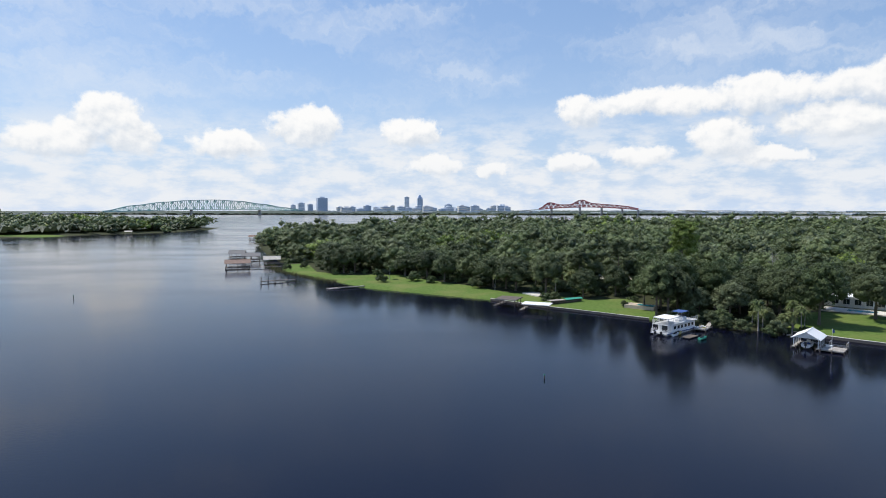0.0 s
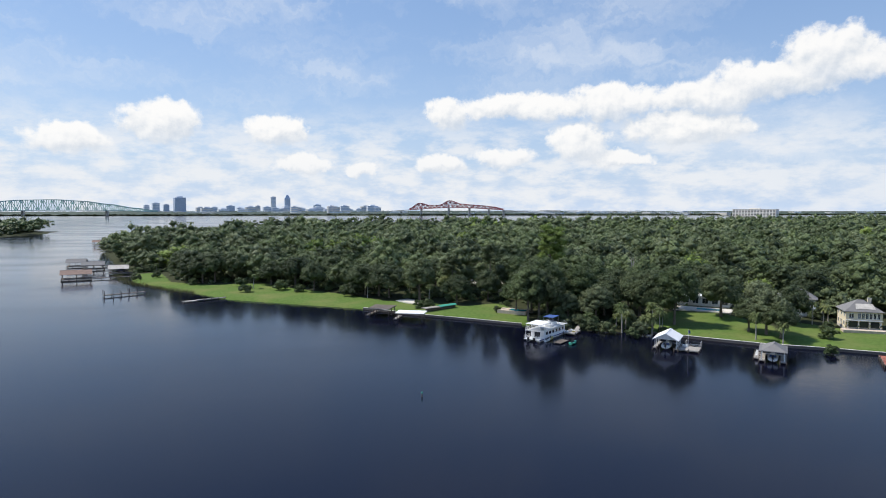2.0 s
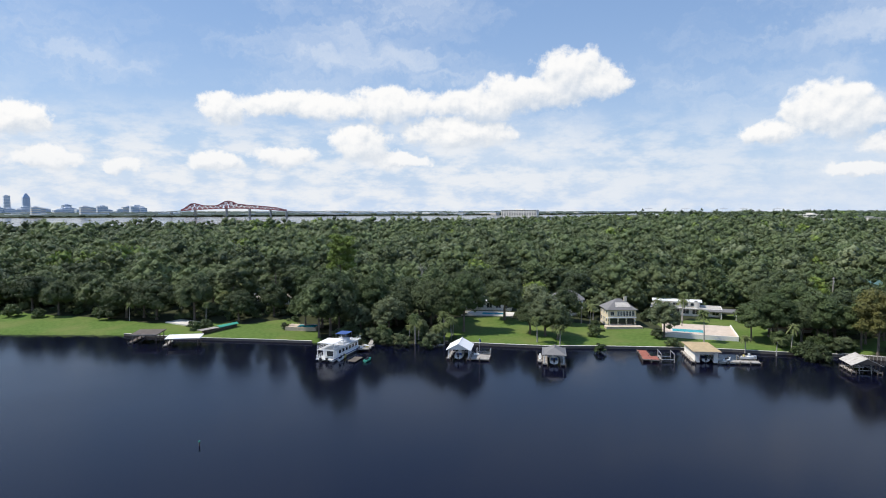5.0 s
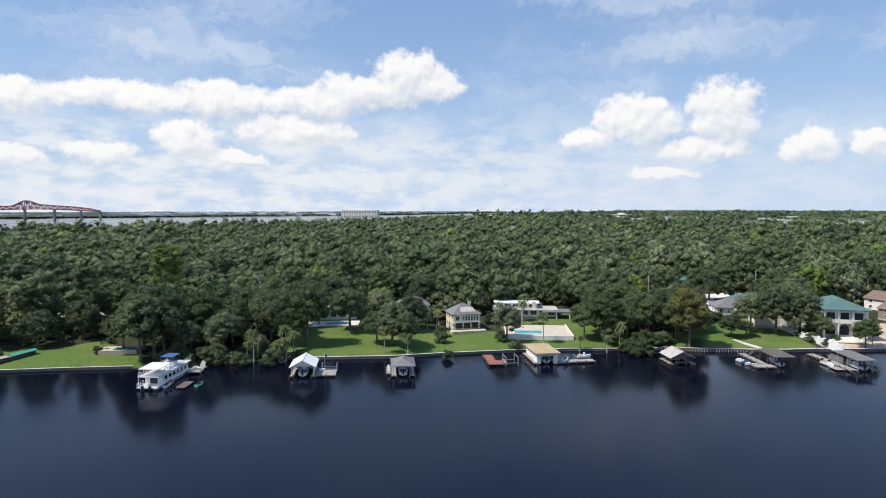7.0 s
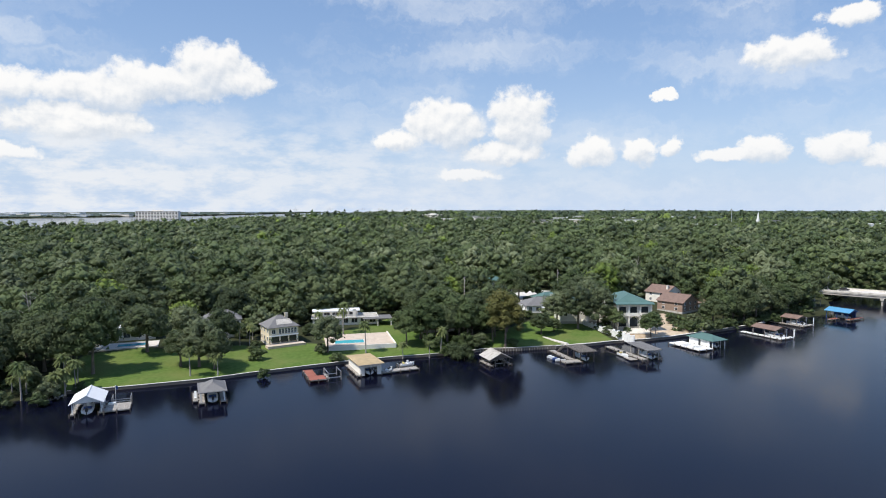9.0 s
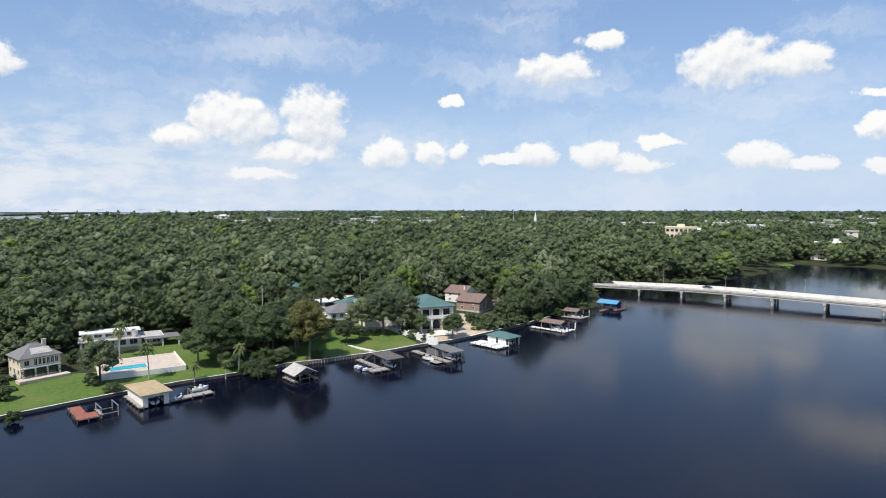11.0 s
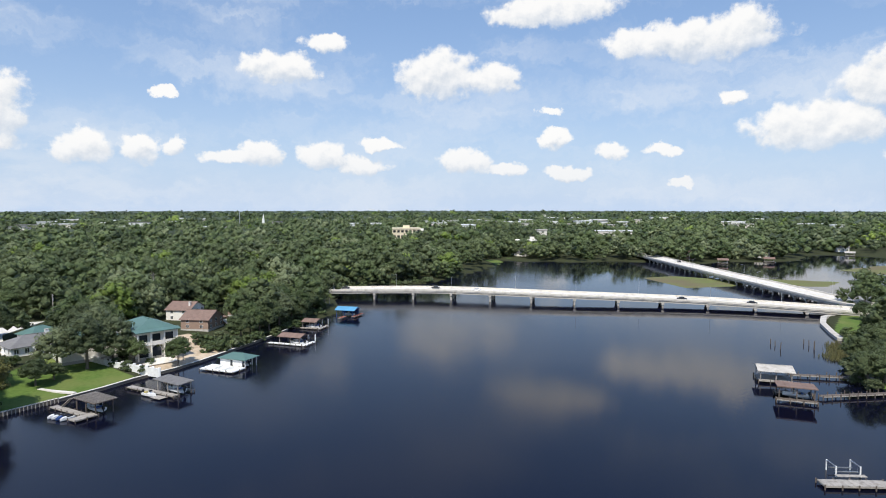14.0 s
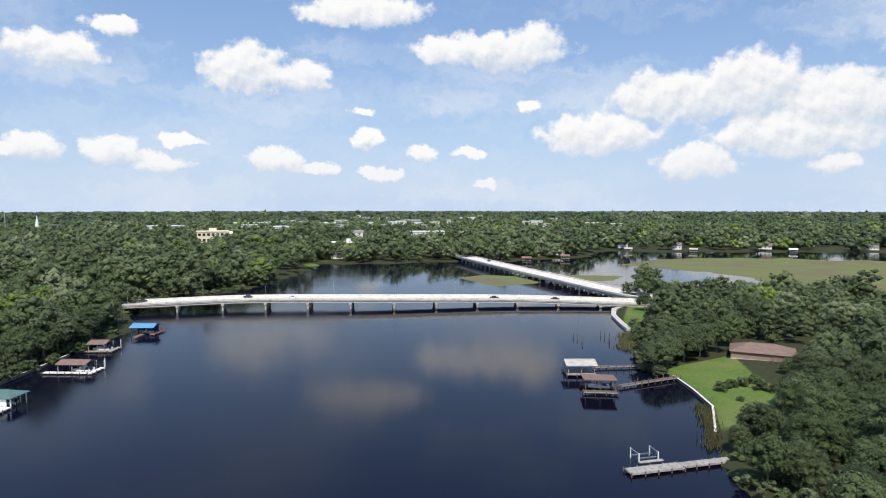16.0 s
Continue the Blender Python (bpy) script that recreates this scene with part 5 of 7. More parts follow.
def motorboat(x, y, z, turn, length=6.0, label="white open motorboat with outboard engine", top=None):
    ob = thing("motorboat", pose(x, y, z, 0, 0, turn), label, "boat", "moored boats")
    part("hull", made(hull_shape, length, length * 0.36, 0.75), GELCOAT, ob)
    L, w = length, length * 0.36
    part("cockpit_floor", made(box, -L * 0.40, L * 0.12, -w * 0.34, w * 0.34, 0.76, 0.80), WOOD_GREY, ob)
    part("console", made(box, -L * 0.02, L * 0.08, -w * 0.16, w * 0.16, 0.8, 1.5), GELCOAT, ob)
    part("windscreen", made(beam, (L * 0.09, -w * 0.3, 1.45), (L * 0.09, w * 0.3, 1.45), 0.05, 0.45), GLASS_AND_SHADE, ob)
    part("bench", made(box, -L * 0.30, -L * 0.22, -w * 0.3, w * 0.3, 0.8, 1.15), YELLOW if length < 5 else BLUE_TRIM, ob)
    engine = part("outboard_engine", made(box, -L * 0.56, -L * 0.49, -0.22, 0.22, 0.55, 1.45), RUBBER, ob)
    part("engine_leg", made(beam, (-L * 0.53, 0, -0.3), (-L * 0.53, 0, 0.6), 0.18), RUBBER, engine)
    if top:
        part("canopy", made(slope, [(-L * 0.3, -w * 0.4, 2.3), (L * 0.12, -w * 0.4, 2.35), (L * 0.12, w * 0.4, 2.35), (-L * 0.3, w * 0.4, 2.3)], 0.08), top, ob)
        posts_at(ob, [(-L * 0.28, -w * 0.36), (-L * 0.28, w * 0.36), (L * 0.1, -w * 0.36), (L * 0.1, w * 0.36)], 0.75, 2.25, STEEL, 0.06)
    return ob


def jet_ski(x, y, z, turn, mat, label):
    ob = thing("jet_ski", pose(x, y, z, 0, 0, turn), label, "jet ski", "jet skis")
    part("hull", made(hull_shape, 3.2, 1.2, 0.5, 0.15, 1.8), mat, ob)
    part("seat", made(beam, (-1.2, 0, 0.72), (0.2, 0, 0.78), 0.45, 0.4, 8), RUBBER, ob)
    part("bonnet", made(beam, (0.2, 0, 0.72), (1.15, 0, 0.62), 0.7, 0.35, 8), mat, ob)
    part("handlebar", made(beam, (0.3, -0.4, 1.05), (0.3, 0.4, 1.05), 0.07, None, 6), RUBBER, ob)


def boat_lift(ob, x0, x1, y0, y1, top, mat=WOOD_GREY):
    """Four tall piles with crossbeams and a cradle between them."""
    for x in (x0, x1):
        for y in (y0, y1):
            part("lift_pile", made(beam, (x, y, -2.2), (x, y, top), 0.26, None, 7), mat, ob)
        part("lift_beam", made(beam, (x, y0, top - 0.15), (x, y1, top - 0.15), 0.16, 0.2), STEEL, ob)
    for y in (y0 + 0.6, y1 - 0.6):
        part("cradle", made(beam, (x0, y, 0.75), (x1, y, 0.75), 0.14, 0.18), STEEL, ob)
    for x in (x0, x1):
        for y in (y0 + 0.6, y1 - 0.6):
            part("lift_cable", made(beam, (x + (0.12 if x == x0 else -0.12), y, 0.7), (x + (0.12 if x == x0 else -0.12), y, top - 0.2), 0.03), STEEL, ob)


def houseboat():
    ob = thing("houseboat", pose(59.4, 167.4, 0.0, 0, 0, 40), "large white two-deck houseboat with upper sun deck and blue canopy", "houseboat")
    L, W = 17.0, 4.9
    for s in (-1, 1):
        part("pontoon", made(beam, (0.2, s * 1.55, 0.05), (L - 0.3, s * 1.55, 0.05), 1.1, 0.9, 10), GELCOAT, ob)
    part("main_deck", made(box, -0.6, L, -W / 2, W / 2, 0.5, 0.68), GELCOAT, ob)
    part("rub_rail", made(lambda b: [beam(b, (-0.6, s * W / 2, 0.62), (L, s * W / 2, 0.62), 0.1, 0.16) for s in (-1, 1)]), BLUE_TRIM, ob)
    cabin = part("cabin", made(box, 2.6, L - 2.0, -W / 2 + 0.35, W / 2 - 0.35, 0.68, 2.85), GELCOAT, ob)
    for s in (-1, 1):
        for i in range(6):
            x = 3.6 + i * 1.9
            win = part("window", made(box, x, x + 1.15, s * (W / 2 - 0.35) - 0.02, s * (W / 2 - 0.35) + 0.02, 1.45, 2.3), GLASS_AND_SHADE, cabin)
    part("stern_door", made(box, 2.57, 2.62, -0.9, 0.9, 0.75, 2.6), GLASS_AND_SHADE, cabin, "dark glass sliding door")
    part("bow_window", made(box, L - 2.02, L - 1.97, -1.5, 1.5, 1.4, 2.4), GLASS_AND_SHADE, cabin)
    part("upper_deck", made(box, 0.0, L - 1.0, -W / 2, W / 2, 2.85, 3.0), GELCOAT, ob)
    posts_at(ob, [(0.15, -W / 2 + 0.15), (0.15, W / 2 - 0.15), (0.15, 0)], 0.68, 2.85, GELCOAT, 0.12)

    def rails(bm, x0, x1, z):
        for s in (-1, 1):
            for h in (0.35, 0.65, 0.95):
                beam(bm, (x0, s * (W / 2 - 0.08), z + h), (x1, s * (W / 2 - 0.08), z + h), 0.045)
            n = int((x1 - x0) / 1.2)
            for i in range(n + 1):
                x = x0 + (x1 - x0) * i / n
                beam(bm, (x, s * (W / 2 - 0.08), z), (x, s * (W / 2 - 0.08), z + 0.97), 0.05)
        for x in (x0,):
            for h in (0.35, 0.65, 0.95):
                beam(bm, (x, -W / 2 + 0.08, z + h), (x, W / 2 - 0.08, z + h), 0.045)
    part("upper_railing", made(rails, 0.1, L - 1.2, 3.0), GELCOAT, ob)
    part("stern_railing", made(rails, -0.5, 2.4, 0.68), GELCOAT, ob)
    part("sun_roof", made(slope, [(0.2, -W / 2 + 0.1, 4.75), (6.2, -W / 2 + 0.1, 4.85), (6.2, W / 2 - 0.1, 4.85), (0.2, W / 2 - 0.1, 4.75)], 0.12), ROOF_WHITE, ob)
    posts_at(ob, [(0.4, -W / 2 + 0.2), (0.4, W / 2 - 0.2), (6.0, -W / 2 + 0.2), (6.0, W / 2 - 0.2), (3.2, -W / 2 + 0.2), (3.2, W / 2 - 0.2)], 3.0, 4.72, STEEL, 0.08)
    helm = part("helm_house", made(box, 9.6, 11.6, -1.3, 1.3, 3.0, 4.1), GELCOAT, ob)
    part("helm_windscreen", made(box, 11.58, 11.64, -1.2, 1.2, 4.1, 4.7), GLASS_AND_SHADE, helm)
    part("canopy", made(slope, [(8.6, -1.6, 5.55), (12.4, -1.6, 5.65), (12.4, 1.6, 5.65), (8.6, 1.6, 5.55)], 0.1), BLUE_TRIM, ob, "blue canvas canopy over the helm")
    posts_at(ob, [(8.8, -1.5), (8.8, 1.5), (12.2, -1.5), (12.2, 1.5)], 3.0, 5.5, STEEL, 0.06)
    part("deck_locker", made(box, 7.0, 8.4, -1.8, -0.4, 3.0, 3.75), GELCOAT, ob)
    part("slide", made(beam, (13.0, 1.2, 4.2), (15.6, 1.2, 3.1), 0.7, 0.12), GELCOAT, ob)
    for s in (-0.9, 0.9):
        e = part("outboard_engine", made(box, -1.15, -0.65, s - 0.22, s + 0.22, 0.3, 1.2), RUBBER, ob)


houseboat()
fl = thing("swim_float", pose(66.6, 164.6, 0, 0, 0, 43), "dark floating swim platform beside the houseboat", "float")
part("decking", made(planks, -2.6, 2.6, -1.1, 1.1, 0.32), WOOD_DARK, fl)
part("float_drum", made(beam, (-2.4, 0, 0.05), (2.4, 0, 0.05), 1.6, 0.42), RUBBER, fl)
jet_ski(65.0, 168.4, 0.05, 43, YELLOW, "yellow and white jet ski on the water")
jet_ski(63.6, 166.8, 0.05, 43, GELCOAT, "white jet ski on the water")
jet_ski(69.0, 162.0, 0.05, 35, TEAL, "white and teal jet ski on the water")
dk = thing("small_dock", pose(71.2, 173.5, 0, 0, 0, -40), "low cluttered wooden dock beside the houseboat", "dock")
deck_on(dk, 0, 3.2, 0, 5.5, 0.75, WOOD_GREY)
part("gangway", made(beam, (2.2, 5.2, 0.8), (1.5, 11.5, 1.3), 1.2, 0.12), WOOD_GREY, dk)
for bx, by, s, mt in ((0.7, 1.2, 0.6, GELCOAT), (2.2, 2.0, 0.8, YELLOW), (1.2, 3.6, 0.7, WHITE)):
    b = thing("storage_box", pose(71.2, 173.5, 0.75, 0, 0, -40) @ pose(bx, by, 0, 0, 0, 20), "pale deck storage box on the dock", "box", "deck boxes")
    part("body", made(box, -s / 2, s / 2, -s / 3, s / 3, 0.02, s * 0.6), mt, b)
    part("lid", made(box, -s / 2 - 0.03, s / 2 + 0.03, -s / 3 - 0.03, s / 3 + 0.03, s * 0.6, s * 0.68), WHITE, b)


def boathouse(name, m, label, W, D, eave, ridge, roof_mat, post_mat, axis="y", trim=None, deck_mat=WOOD_GREY, walk=0.9, boat=True):
    """A roofed slip: walkways round three sides, a boat on a lift, posts, rafters and a gable roof."""
    ob = thing(name, m, label, "boathouse", "boathouses")
    deck_on(ob, 0, walk, 0, D, 0.75, deck_mat, "x")
    deck_on(ob, W - walk, W, 0, D, 0.75, deck_mat, "x")
    part("back_decking", made(planks, walk, W - walk, D - walk, D, 0.75, "y"), deck_mat, ob)
    n = 3
    posts_at(ob, [(x, 0.3 + (D - 0.6) * i / n) for x in (0.45, W - 0.45) for i in range(n + 1)], 0.7, eave, post_mat)
    for x in (0.45, W - 0.45):
        part("wall_plate", made(beam, (x, 0.0, eave - 0.12), (x, D, eave - 0.12), 0.16, 0.22), post_mat, ob)
    for i in range(n + 1):
        y = 0.3 + (D - 0.6) * i / n
        part("tie_beam", made(beam, (0.45, y, eave - 0.1), (W - 0.45, y, eave - 0.1), 0.12, 0.18), post_mat, ob)
    gable_roof(ob, 0.2, W - 0.2, 0.1, D - 0.1, eave, ridge, roof_mat, axis, 0.45, trim)
    if boat:
        p = m @ Vector((W / 2, D * 0.42, 0.55))
        motorboat(p.x, p.y, p.z, math.degrees(m.to_euler().z) + 90, min(D * 0.75, 6.5), "white motorboat hanging on a lift in a boathouse")
    return ob


DOCK_SIZE = Matrix.Scale(0.88, 4)

# white boathouse with its dock and flag
M = pose(86.9, 152.0, 0, 0, 0, -41) @ DOCK_SIZE
boathouse("boathouse", M, "open white-roofed boathouse with white trim", 6.9, 8.8, 3.4, 5.1, ROOF_WHITE, WHITE, "y", WHITE)
dk = thing("dock", M @ pose(6.9, 0, 0), "weathered pale wooden dock beside a boathouse", "dock", "docks")
deck_on(dk, 0.15, 5.6, 0.2, 6.0, 0.72, WOOD_GREY, "y")
boat_lift(dk, 1.2, 5.4, 6.6, 9.6, 2.0)
part("storage_bench", made(box, 0.6, 2.2, 4.8, 5.5, 0.74, 1.25), WHITE, dk)
fl = thing("flagpole", M @ pose(9.6, 0.6, 0.72), "thin pole with a dark furled flag", "flagpole")
part("pole", made(beam, (0, 0, 0), (0, 0, 6.0), 0.1, None, 7), WHITE, fl)
part("flag", made(slope, [(0.06, 0, 5.9), (0.5, 0.1, 5.6), (0.55, 0.1, 4.9), (0.06, 0, 4.9)], 0.03), BLUE_TRIM, fl)

# grey-roofed boathouse
M = pose(104.4, 134.4, 0, 0, 0, -41) @ DOCK_SIZE
ob = boathouse("boathouse", M, "boathouse with dark grey hipped roof and pale dock", 6.4, 9.5, 3.3, 3.32, ROOF_GREY, WHITE, "y", None, WOOD_GREY, 1.3)
hip_roof(ob, 0.9, 5.9, 0.4, 8.0, 3.35, 5.0, ROOF_GREY, 0.5)
dk = thing("side_dock", M @ pose(-1.4, 2.5, 0), "pale wooden side deck with white loungers", "dock", "docks")
deck_on(dk, 0, 1.3, 0, 7.5, 0.7, WOOD_GREY)
for i in range(3):
    c = thing("deck_chair", M @ pose(-0.8, 4.0 + i * 1.8, 0.72), "white plastic deck chair on the dock", "chair", "deck chairs")
    part("seat", made(box, -0.3, 0.3, -0.3, 0.3, 0.36, 0.42), WHITE, c)
    part("backrest", made(beam, (0, 0.3, 0.4), (0, 0.5, 1.0), 0.6, 0.06), WHITE, c)
    posts_at(c, [(-0.26, -0.26), (0.26, -0.26), (-0.26, 0.26), (0.26, 0.26)], 0.0, 0.37, WHITE, 0.05)

# red deck with a lift
M = pose(128.9, 123.6, 0, 0, 0, -40) @ DOCK_SIZE
dk = thing("dock", M, "red-stained wooden deck with an angled corner", "dock", "docks")
deck_on(dk, 0, 4.6, 0, 4.2, 0.95, WOOD_RED)
deck_on(dk, 0.2, 2.8, 4.3, 11.5, 0.95, WOOD_RED)
lift = thing("boat_lift", M @ pose(4.9, 0.3, 0), "grey timber boat lift with an empty cradle", "boat lift", "boat lifts")
boat_lift(lift, 0.3, 4.0, 0.2, 5.6, 2.6)
part("catwalk", made(planks, 0.0, 0.8, 0, 6.0, 0.8), WOOD_GREY, lift)

# tan boathouse with closed walls and a low dock
M = pose(139.0, 115.6, 0, 0, 0, -40) @ DOCK_SIZE
ob = thing("boathouse", M, "closed boathouse with cream walls and tan flat roof", "boathouse", "boathouses")
W, D = 6.4, 13.5
deck_on(ob, -0.9, 0.0, 0, D, 0.7, WOOD_GREY)
for x in (0.1, W - 0.1):
    part("side_wall", made(box, x - 0.08, x + 0.08, 0.2, D - 0.2, 0.35, 3.3), STUCCO, ob)
part("back_wall", made(box, 0.18, W - 0.18, D - 0.3, D - 0.14, 0.35, 3.3), STUCCO, ob)
part("front_wall", made(lambda b: (box(b, 0.2, 1.3, 0.2, 0.34, 0.35, 3.3), box(b, W - 1.3, W - 0.2, 0.2, 0.34, 0.35, 3.3), box(b, 1.3, W - 1.3, 0.2, 0.34, 2.7, 3.3))), STUCCO, ob)
for x in (0.1, W - 0.1):
    for i in range(7):
        part("post", made(beam, (x, 0.3 + i * (D - 0.6) / 6, -2.2), (x, 0.3 + i * (D - 0.6) / 6, 0.4), 0.28, None, 7), WOOD_DARK, ob)
shed_roof(ob, -0.7, W + 0.7, -0.7, D + 0.6, 3.75, 3.45, ROOF_TAN)
p = M @ Vector((W / 2, 4.5, 0.35))
motorboat(p.x, p.y, p.z, 50, 6.0, "white motorboat inside a boathouse")
dk = thing("dock", M @ pose(W + 0.3, 0.4, 0), "long weathered dock with a small lift", "dock", "docks")
deck_on(dk, 0, 11.5, 0, 2.6, 0.75, WOOD_GREY, "y")
boat_lift(dk, 6.5, 10.8, 3.0, 5.4, 1.7)
jp = M @ Vector((W + 3.0, 1.6, 0.78))
jet_ski(jp.x, jp.y, jp.z, 10, GELCOAT, "white jet ski parked on the dock")
jp = M @ Vector((W + 9.5, 4.2, 0.8))
motorboat(jp.x, jp.y, jp.z, -35, 4.2, "small open skiff on a low lift")

# pale gabled boathouse
M = pose(162.4, 89.6, 0, 0, 0, -42) @ DOCK_SIZE
ob = boathouse("boathouse", M, "open boathouse with weathered pale gable roof", 7.4, 7.2, 2.7, 4.4, ROOF_PALE, WOOD_DARK, "y", WOOD_DARK, WOOD_GREY, 0.9, False)
boat_lift(ob, 2.2, 5.2, 0.8, 5.6, 2.4)

# dock with a pergola roof
M = pose(176.2, 70.6, 0, 0, 0, -46) @ DOCK_SIZE
dk = thing("dock", M, "weathered T-shaped dock with a flat pergola roof", "dock", "docks")
deck_on(dk, -2.6, 3.2, -0.2, 2.8, 0.75, WOOD_GREY, "y")
deck_on(dk, 0.4, 2.2, 3.0, 16.5, 0.85, WOOD_GREY, "x")
posts_at(dk, [(x, y) for x in (3.0, 7.8) for y in (0.4, 4.5, 8.6)], -2.2, 3.7, WOOD_DARK, 0.24)
r = part("roof", made(slope, [(2.3, -0.4, 3.7), (8.5, -0.4, 3.7), (8.5, 9.2, 3.95), (2.3, 9.2, 3.95)], 0.2), WOOD_DARK, dk, "dark weathered boarded roof")
for i in range(14):
    part("roof_slat", made(beam, (2.2, -0.2 + i * 0.7, 3.78 + i * 0.018), (8.6, -0.2 + i * 0.7, 3.78 + i * 0.018), 0.1, 0.1), WOOD_GREY, r)
part("stair", made(beam, (2.0, 9.5, 3.7), (2.0, 13.5, 0.9), 1.0, 0.15), WOOD_GREY, dk)
p = M @ Vector((5.4, 4.6, 0.55))
motorboat(p.x, p.y, p.z, 44, 6.2, "white motorboat under a pergola roof", BLUE_TRIM)
for k in range(4):
    p = M @ Vector((-1.9 - 0.2 * k, 4.6 + 1.5 * k, 0.05))
    jet_ski(p.x, p.y, p.z, -46 + 180, (GELCOAT, BLUE_TRIM, GELCOAT, GELCOAT)[k], "white and blue jet ski tied up at a dock")

# dark flat-roofed dock
M = pose(188.0, 53.6, 0, 0, 0, -44) @ DOCK_SIZE
dk = thing("dock", M, "narrow weathered dock with a dark flat-roofed slip", "dock", "docks")
deck_on(dk, -0.6, 1.2, -0.5, 19.5, 0.85, WOOD_GREY, "x")
posts_at(dk, [(x, y) for x in (1.6, 6.0) for y in (0.2, 4.4, 8.6)], -2.2, 3.6, WOOD_GREY, 0.22)
shed_roof(dk, 1.0, 6.7, -0.5, 10.2, 3.65, 4.05, ROOF_GREY)
deck_on(dk, 6.2, 7.0, 0, 9.0, 0.75, WOOD_GREY)
part("float", made(planks, -3.6, -0.9, 1.5, 5.5, 0.4, "y"), WOOD_GREY, dk)
p = M @ Vector((3.8, 4.0, 0.5))
motorboat(p.x, p.y, p.z, 46, 6.5, "white motorboat on a lift under a dark roof")
p = M @ Vector((-2.0, 7.6, 0.05))
motorboat(p.x, p.y, p.z, 226, 4.6, "small white dinghy tied to a dock")

# white deck with a green-roofed boathouse
M = pose(206.8, 40.2, 0, 0, 0, -38) @ DOCK_SIZE
dk = thing("dock", M, "broad white deck with a white green-roofed boathouse", "dock", "docks")
deck_on(dk, 0, 6.2, 0, 13.5, 0.8, WHITE, "y")
for x in (6.5, 12.6):
    part("side_wall", made(box, x - 0.1, x + 0.1, 3.2 if x > 7 else 1.5, 10.5, 0.4, 3.2), WHITE, dk)
part("back_wall", made(box, 6.6, 12.5, 10.4, 10.6, 0.4, 3.2), WHITE, dk)
part("door", made(box, 6.38, 6.42, 5.4, 6.3, 0.8, 2.8), GLASS_AND_SHADE, dk)
posts_at(dk, [(6.6, 0.4), (12.5, 0.4), (12.5, 2.2)], -2.2, 3.2, WHITE, 0.24)
hip_roof(dk, 6.2, 12.9, 0.2, 10.8, 3.25, 4.7, ROOF_GREEN, 0.5)
p = M @ Vector((9.5, 4.6, 0.5))
motorboat(p.x, p.y, p.z, 52, 6.0, "white motorboat inside the green-roofed boathouse")
for i in range(7):
    c = thing("deck_lounger", M @ pose(1.0 + (i % 4) * 1.25, 4.0 + (i // 4) * 4.0, 0.8, 0, 0, 180), "low white deck lounger on a white dock", "lounger", "deck loungers")
    part("mattress", made(box, -0.3, 0.3, -0.9, 0.5, 0.28, 0.36), WHITE, c)
    part("backrest", made(beam, (0, 0.5, 0.34), (0, 1.0, 0.75), 0.6, 0.07), WHITE, c)
    posts_at(c, [(-0.26, -0.8), (0.26, -0.8), (-0.26, 0.45), (0.26, 0.45)], 0.0, 0.3, WHITE, 0.06)

# brown-roofed docks
for M, W, D, lab in ((pose(236.4, 17.6, 0, 0, 0, -36) @ DOCK_SIZE, 7.0, 12.0, "white lower dock with brown canopy and boats"), (pose(264.2, 9.6, 0, 0, 0, -32) @ DOCK_SIZE, 7.4, 9.0, "weathered dock with brown shingled canopy")):
    dk = thing("dock", M, lab, "dock", "docks")
    deck_on(dk, -0.5, W, -0.3, 1.2, 0.7, WHITE if W == 7.0 else WOOD_GREY, "y")
    deck_on(dk, -0.6, 0.9, 1.3, D + 4.5, 0.7, WHITE if W == 7.0 else WOOD_GREY, "x")
    posts_at(dk, [(x, y) for x in (0.6, W - 0.4) for y in (3.0, D * 0.6, D)], -2.2, 3.4, WOOD_GREY, 0.22)
    gable_roof(dk, 0.3, W - 0.2, 2.6, D + 0.3, 3.4, 4.3, ROOF_BROWN, "y", 0.4, WOOD_DARK)
    posts_at(dk, [(W + 0.6, 0.2), (W + 0.6, 3.0), (W + 2.4, 1.0)], -2.2, 3.2, WHITE, 0.2)
    for k in range(2):
        p = M @ Vector((2.2 + 2.6 * k, 5.0, 0.4))
        motorboat(p.x, p.y, p.z, math.degrees(M.to_euler().z) + 90, 5.6, "white motorboat on a lift at a brown-roofed dock")
    p = M @ Vector((3.2, 1.9, 0.35))
    jet_ski(p.x, p.y, p.z, -36, GELCOAT, "white jet ski beside a dock")

# blue-roofed dock
M = pose(286.8, -7.2, 0, 0, 0, -34) @ DOCK_SIZE
dk = thing("dock", M, "timber dock with bright blue metal roof", "dock", "docks")
deck_on(dk, -0.8, 9.6, -0.6, 1.2, 0.8, WOOD_RED, "y")
posts_at(dk, [(x, y) for x in (0.4, 6.8) for y in (1.3, 5.6, 10.0)], -2.2, 3.6, BLUE_TRIM, 0.24)
gable_roof(dk, 0.0, 7.2, 0.4, 10.4, 3.6, 4.8, ROOF_BLUE, "y", 0.4, BLUE_TRIM)
part("side_wall", made(box, 6.9, 7.05, 1.0, 10.2, 0.6, 3.4), BLUE_TRIM, dk)
deck_on(dk, -6.5, -0.9, 4.0, 5.6, 0.8, WOOD_RED, "y")
p = M @ Vector((3.6, 4.8, 0.5))
motorboat(p.x, p.y, p.z, 56, 6.0, "white motorboat under a blue roof")

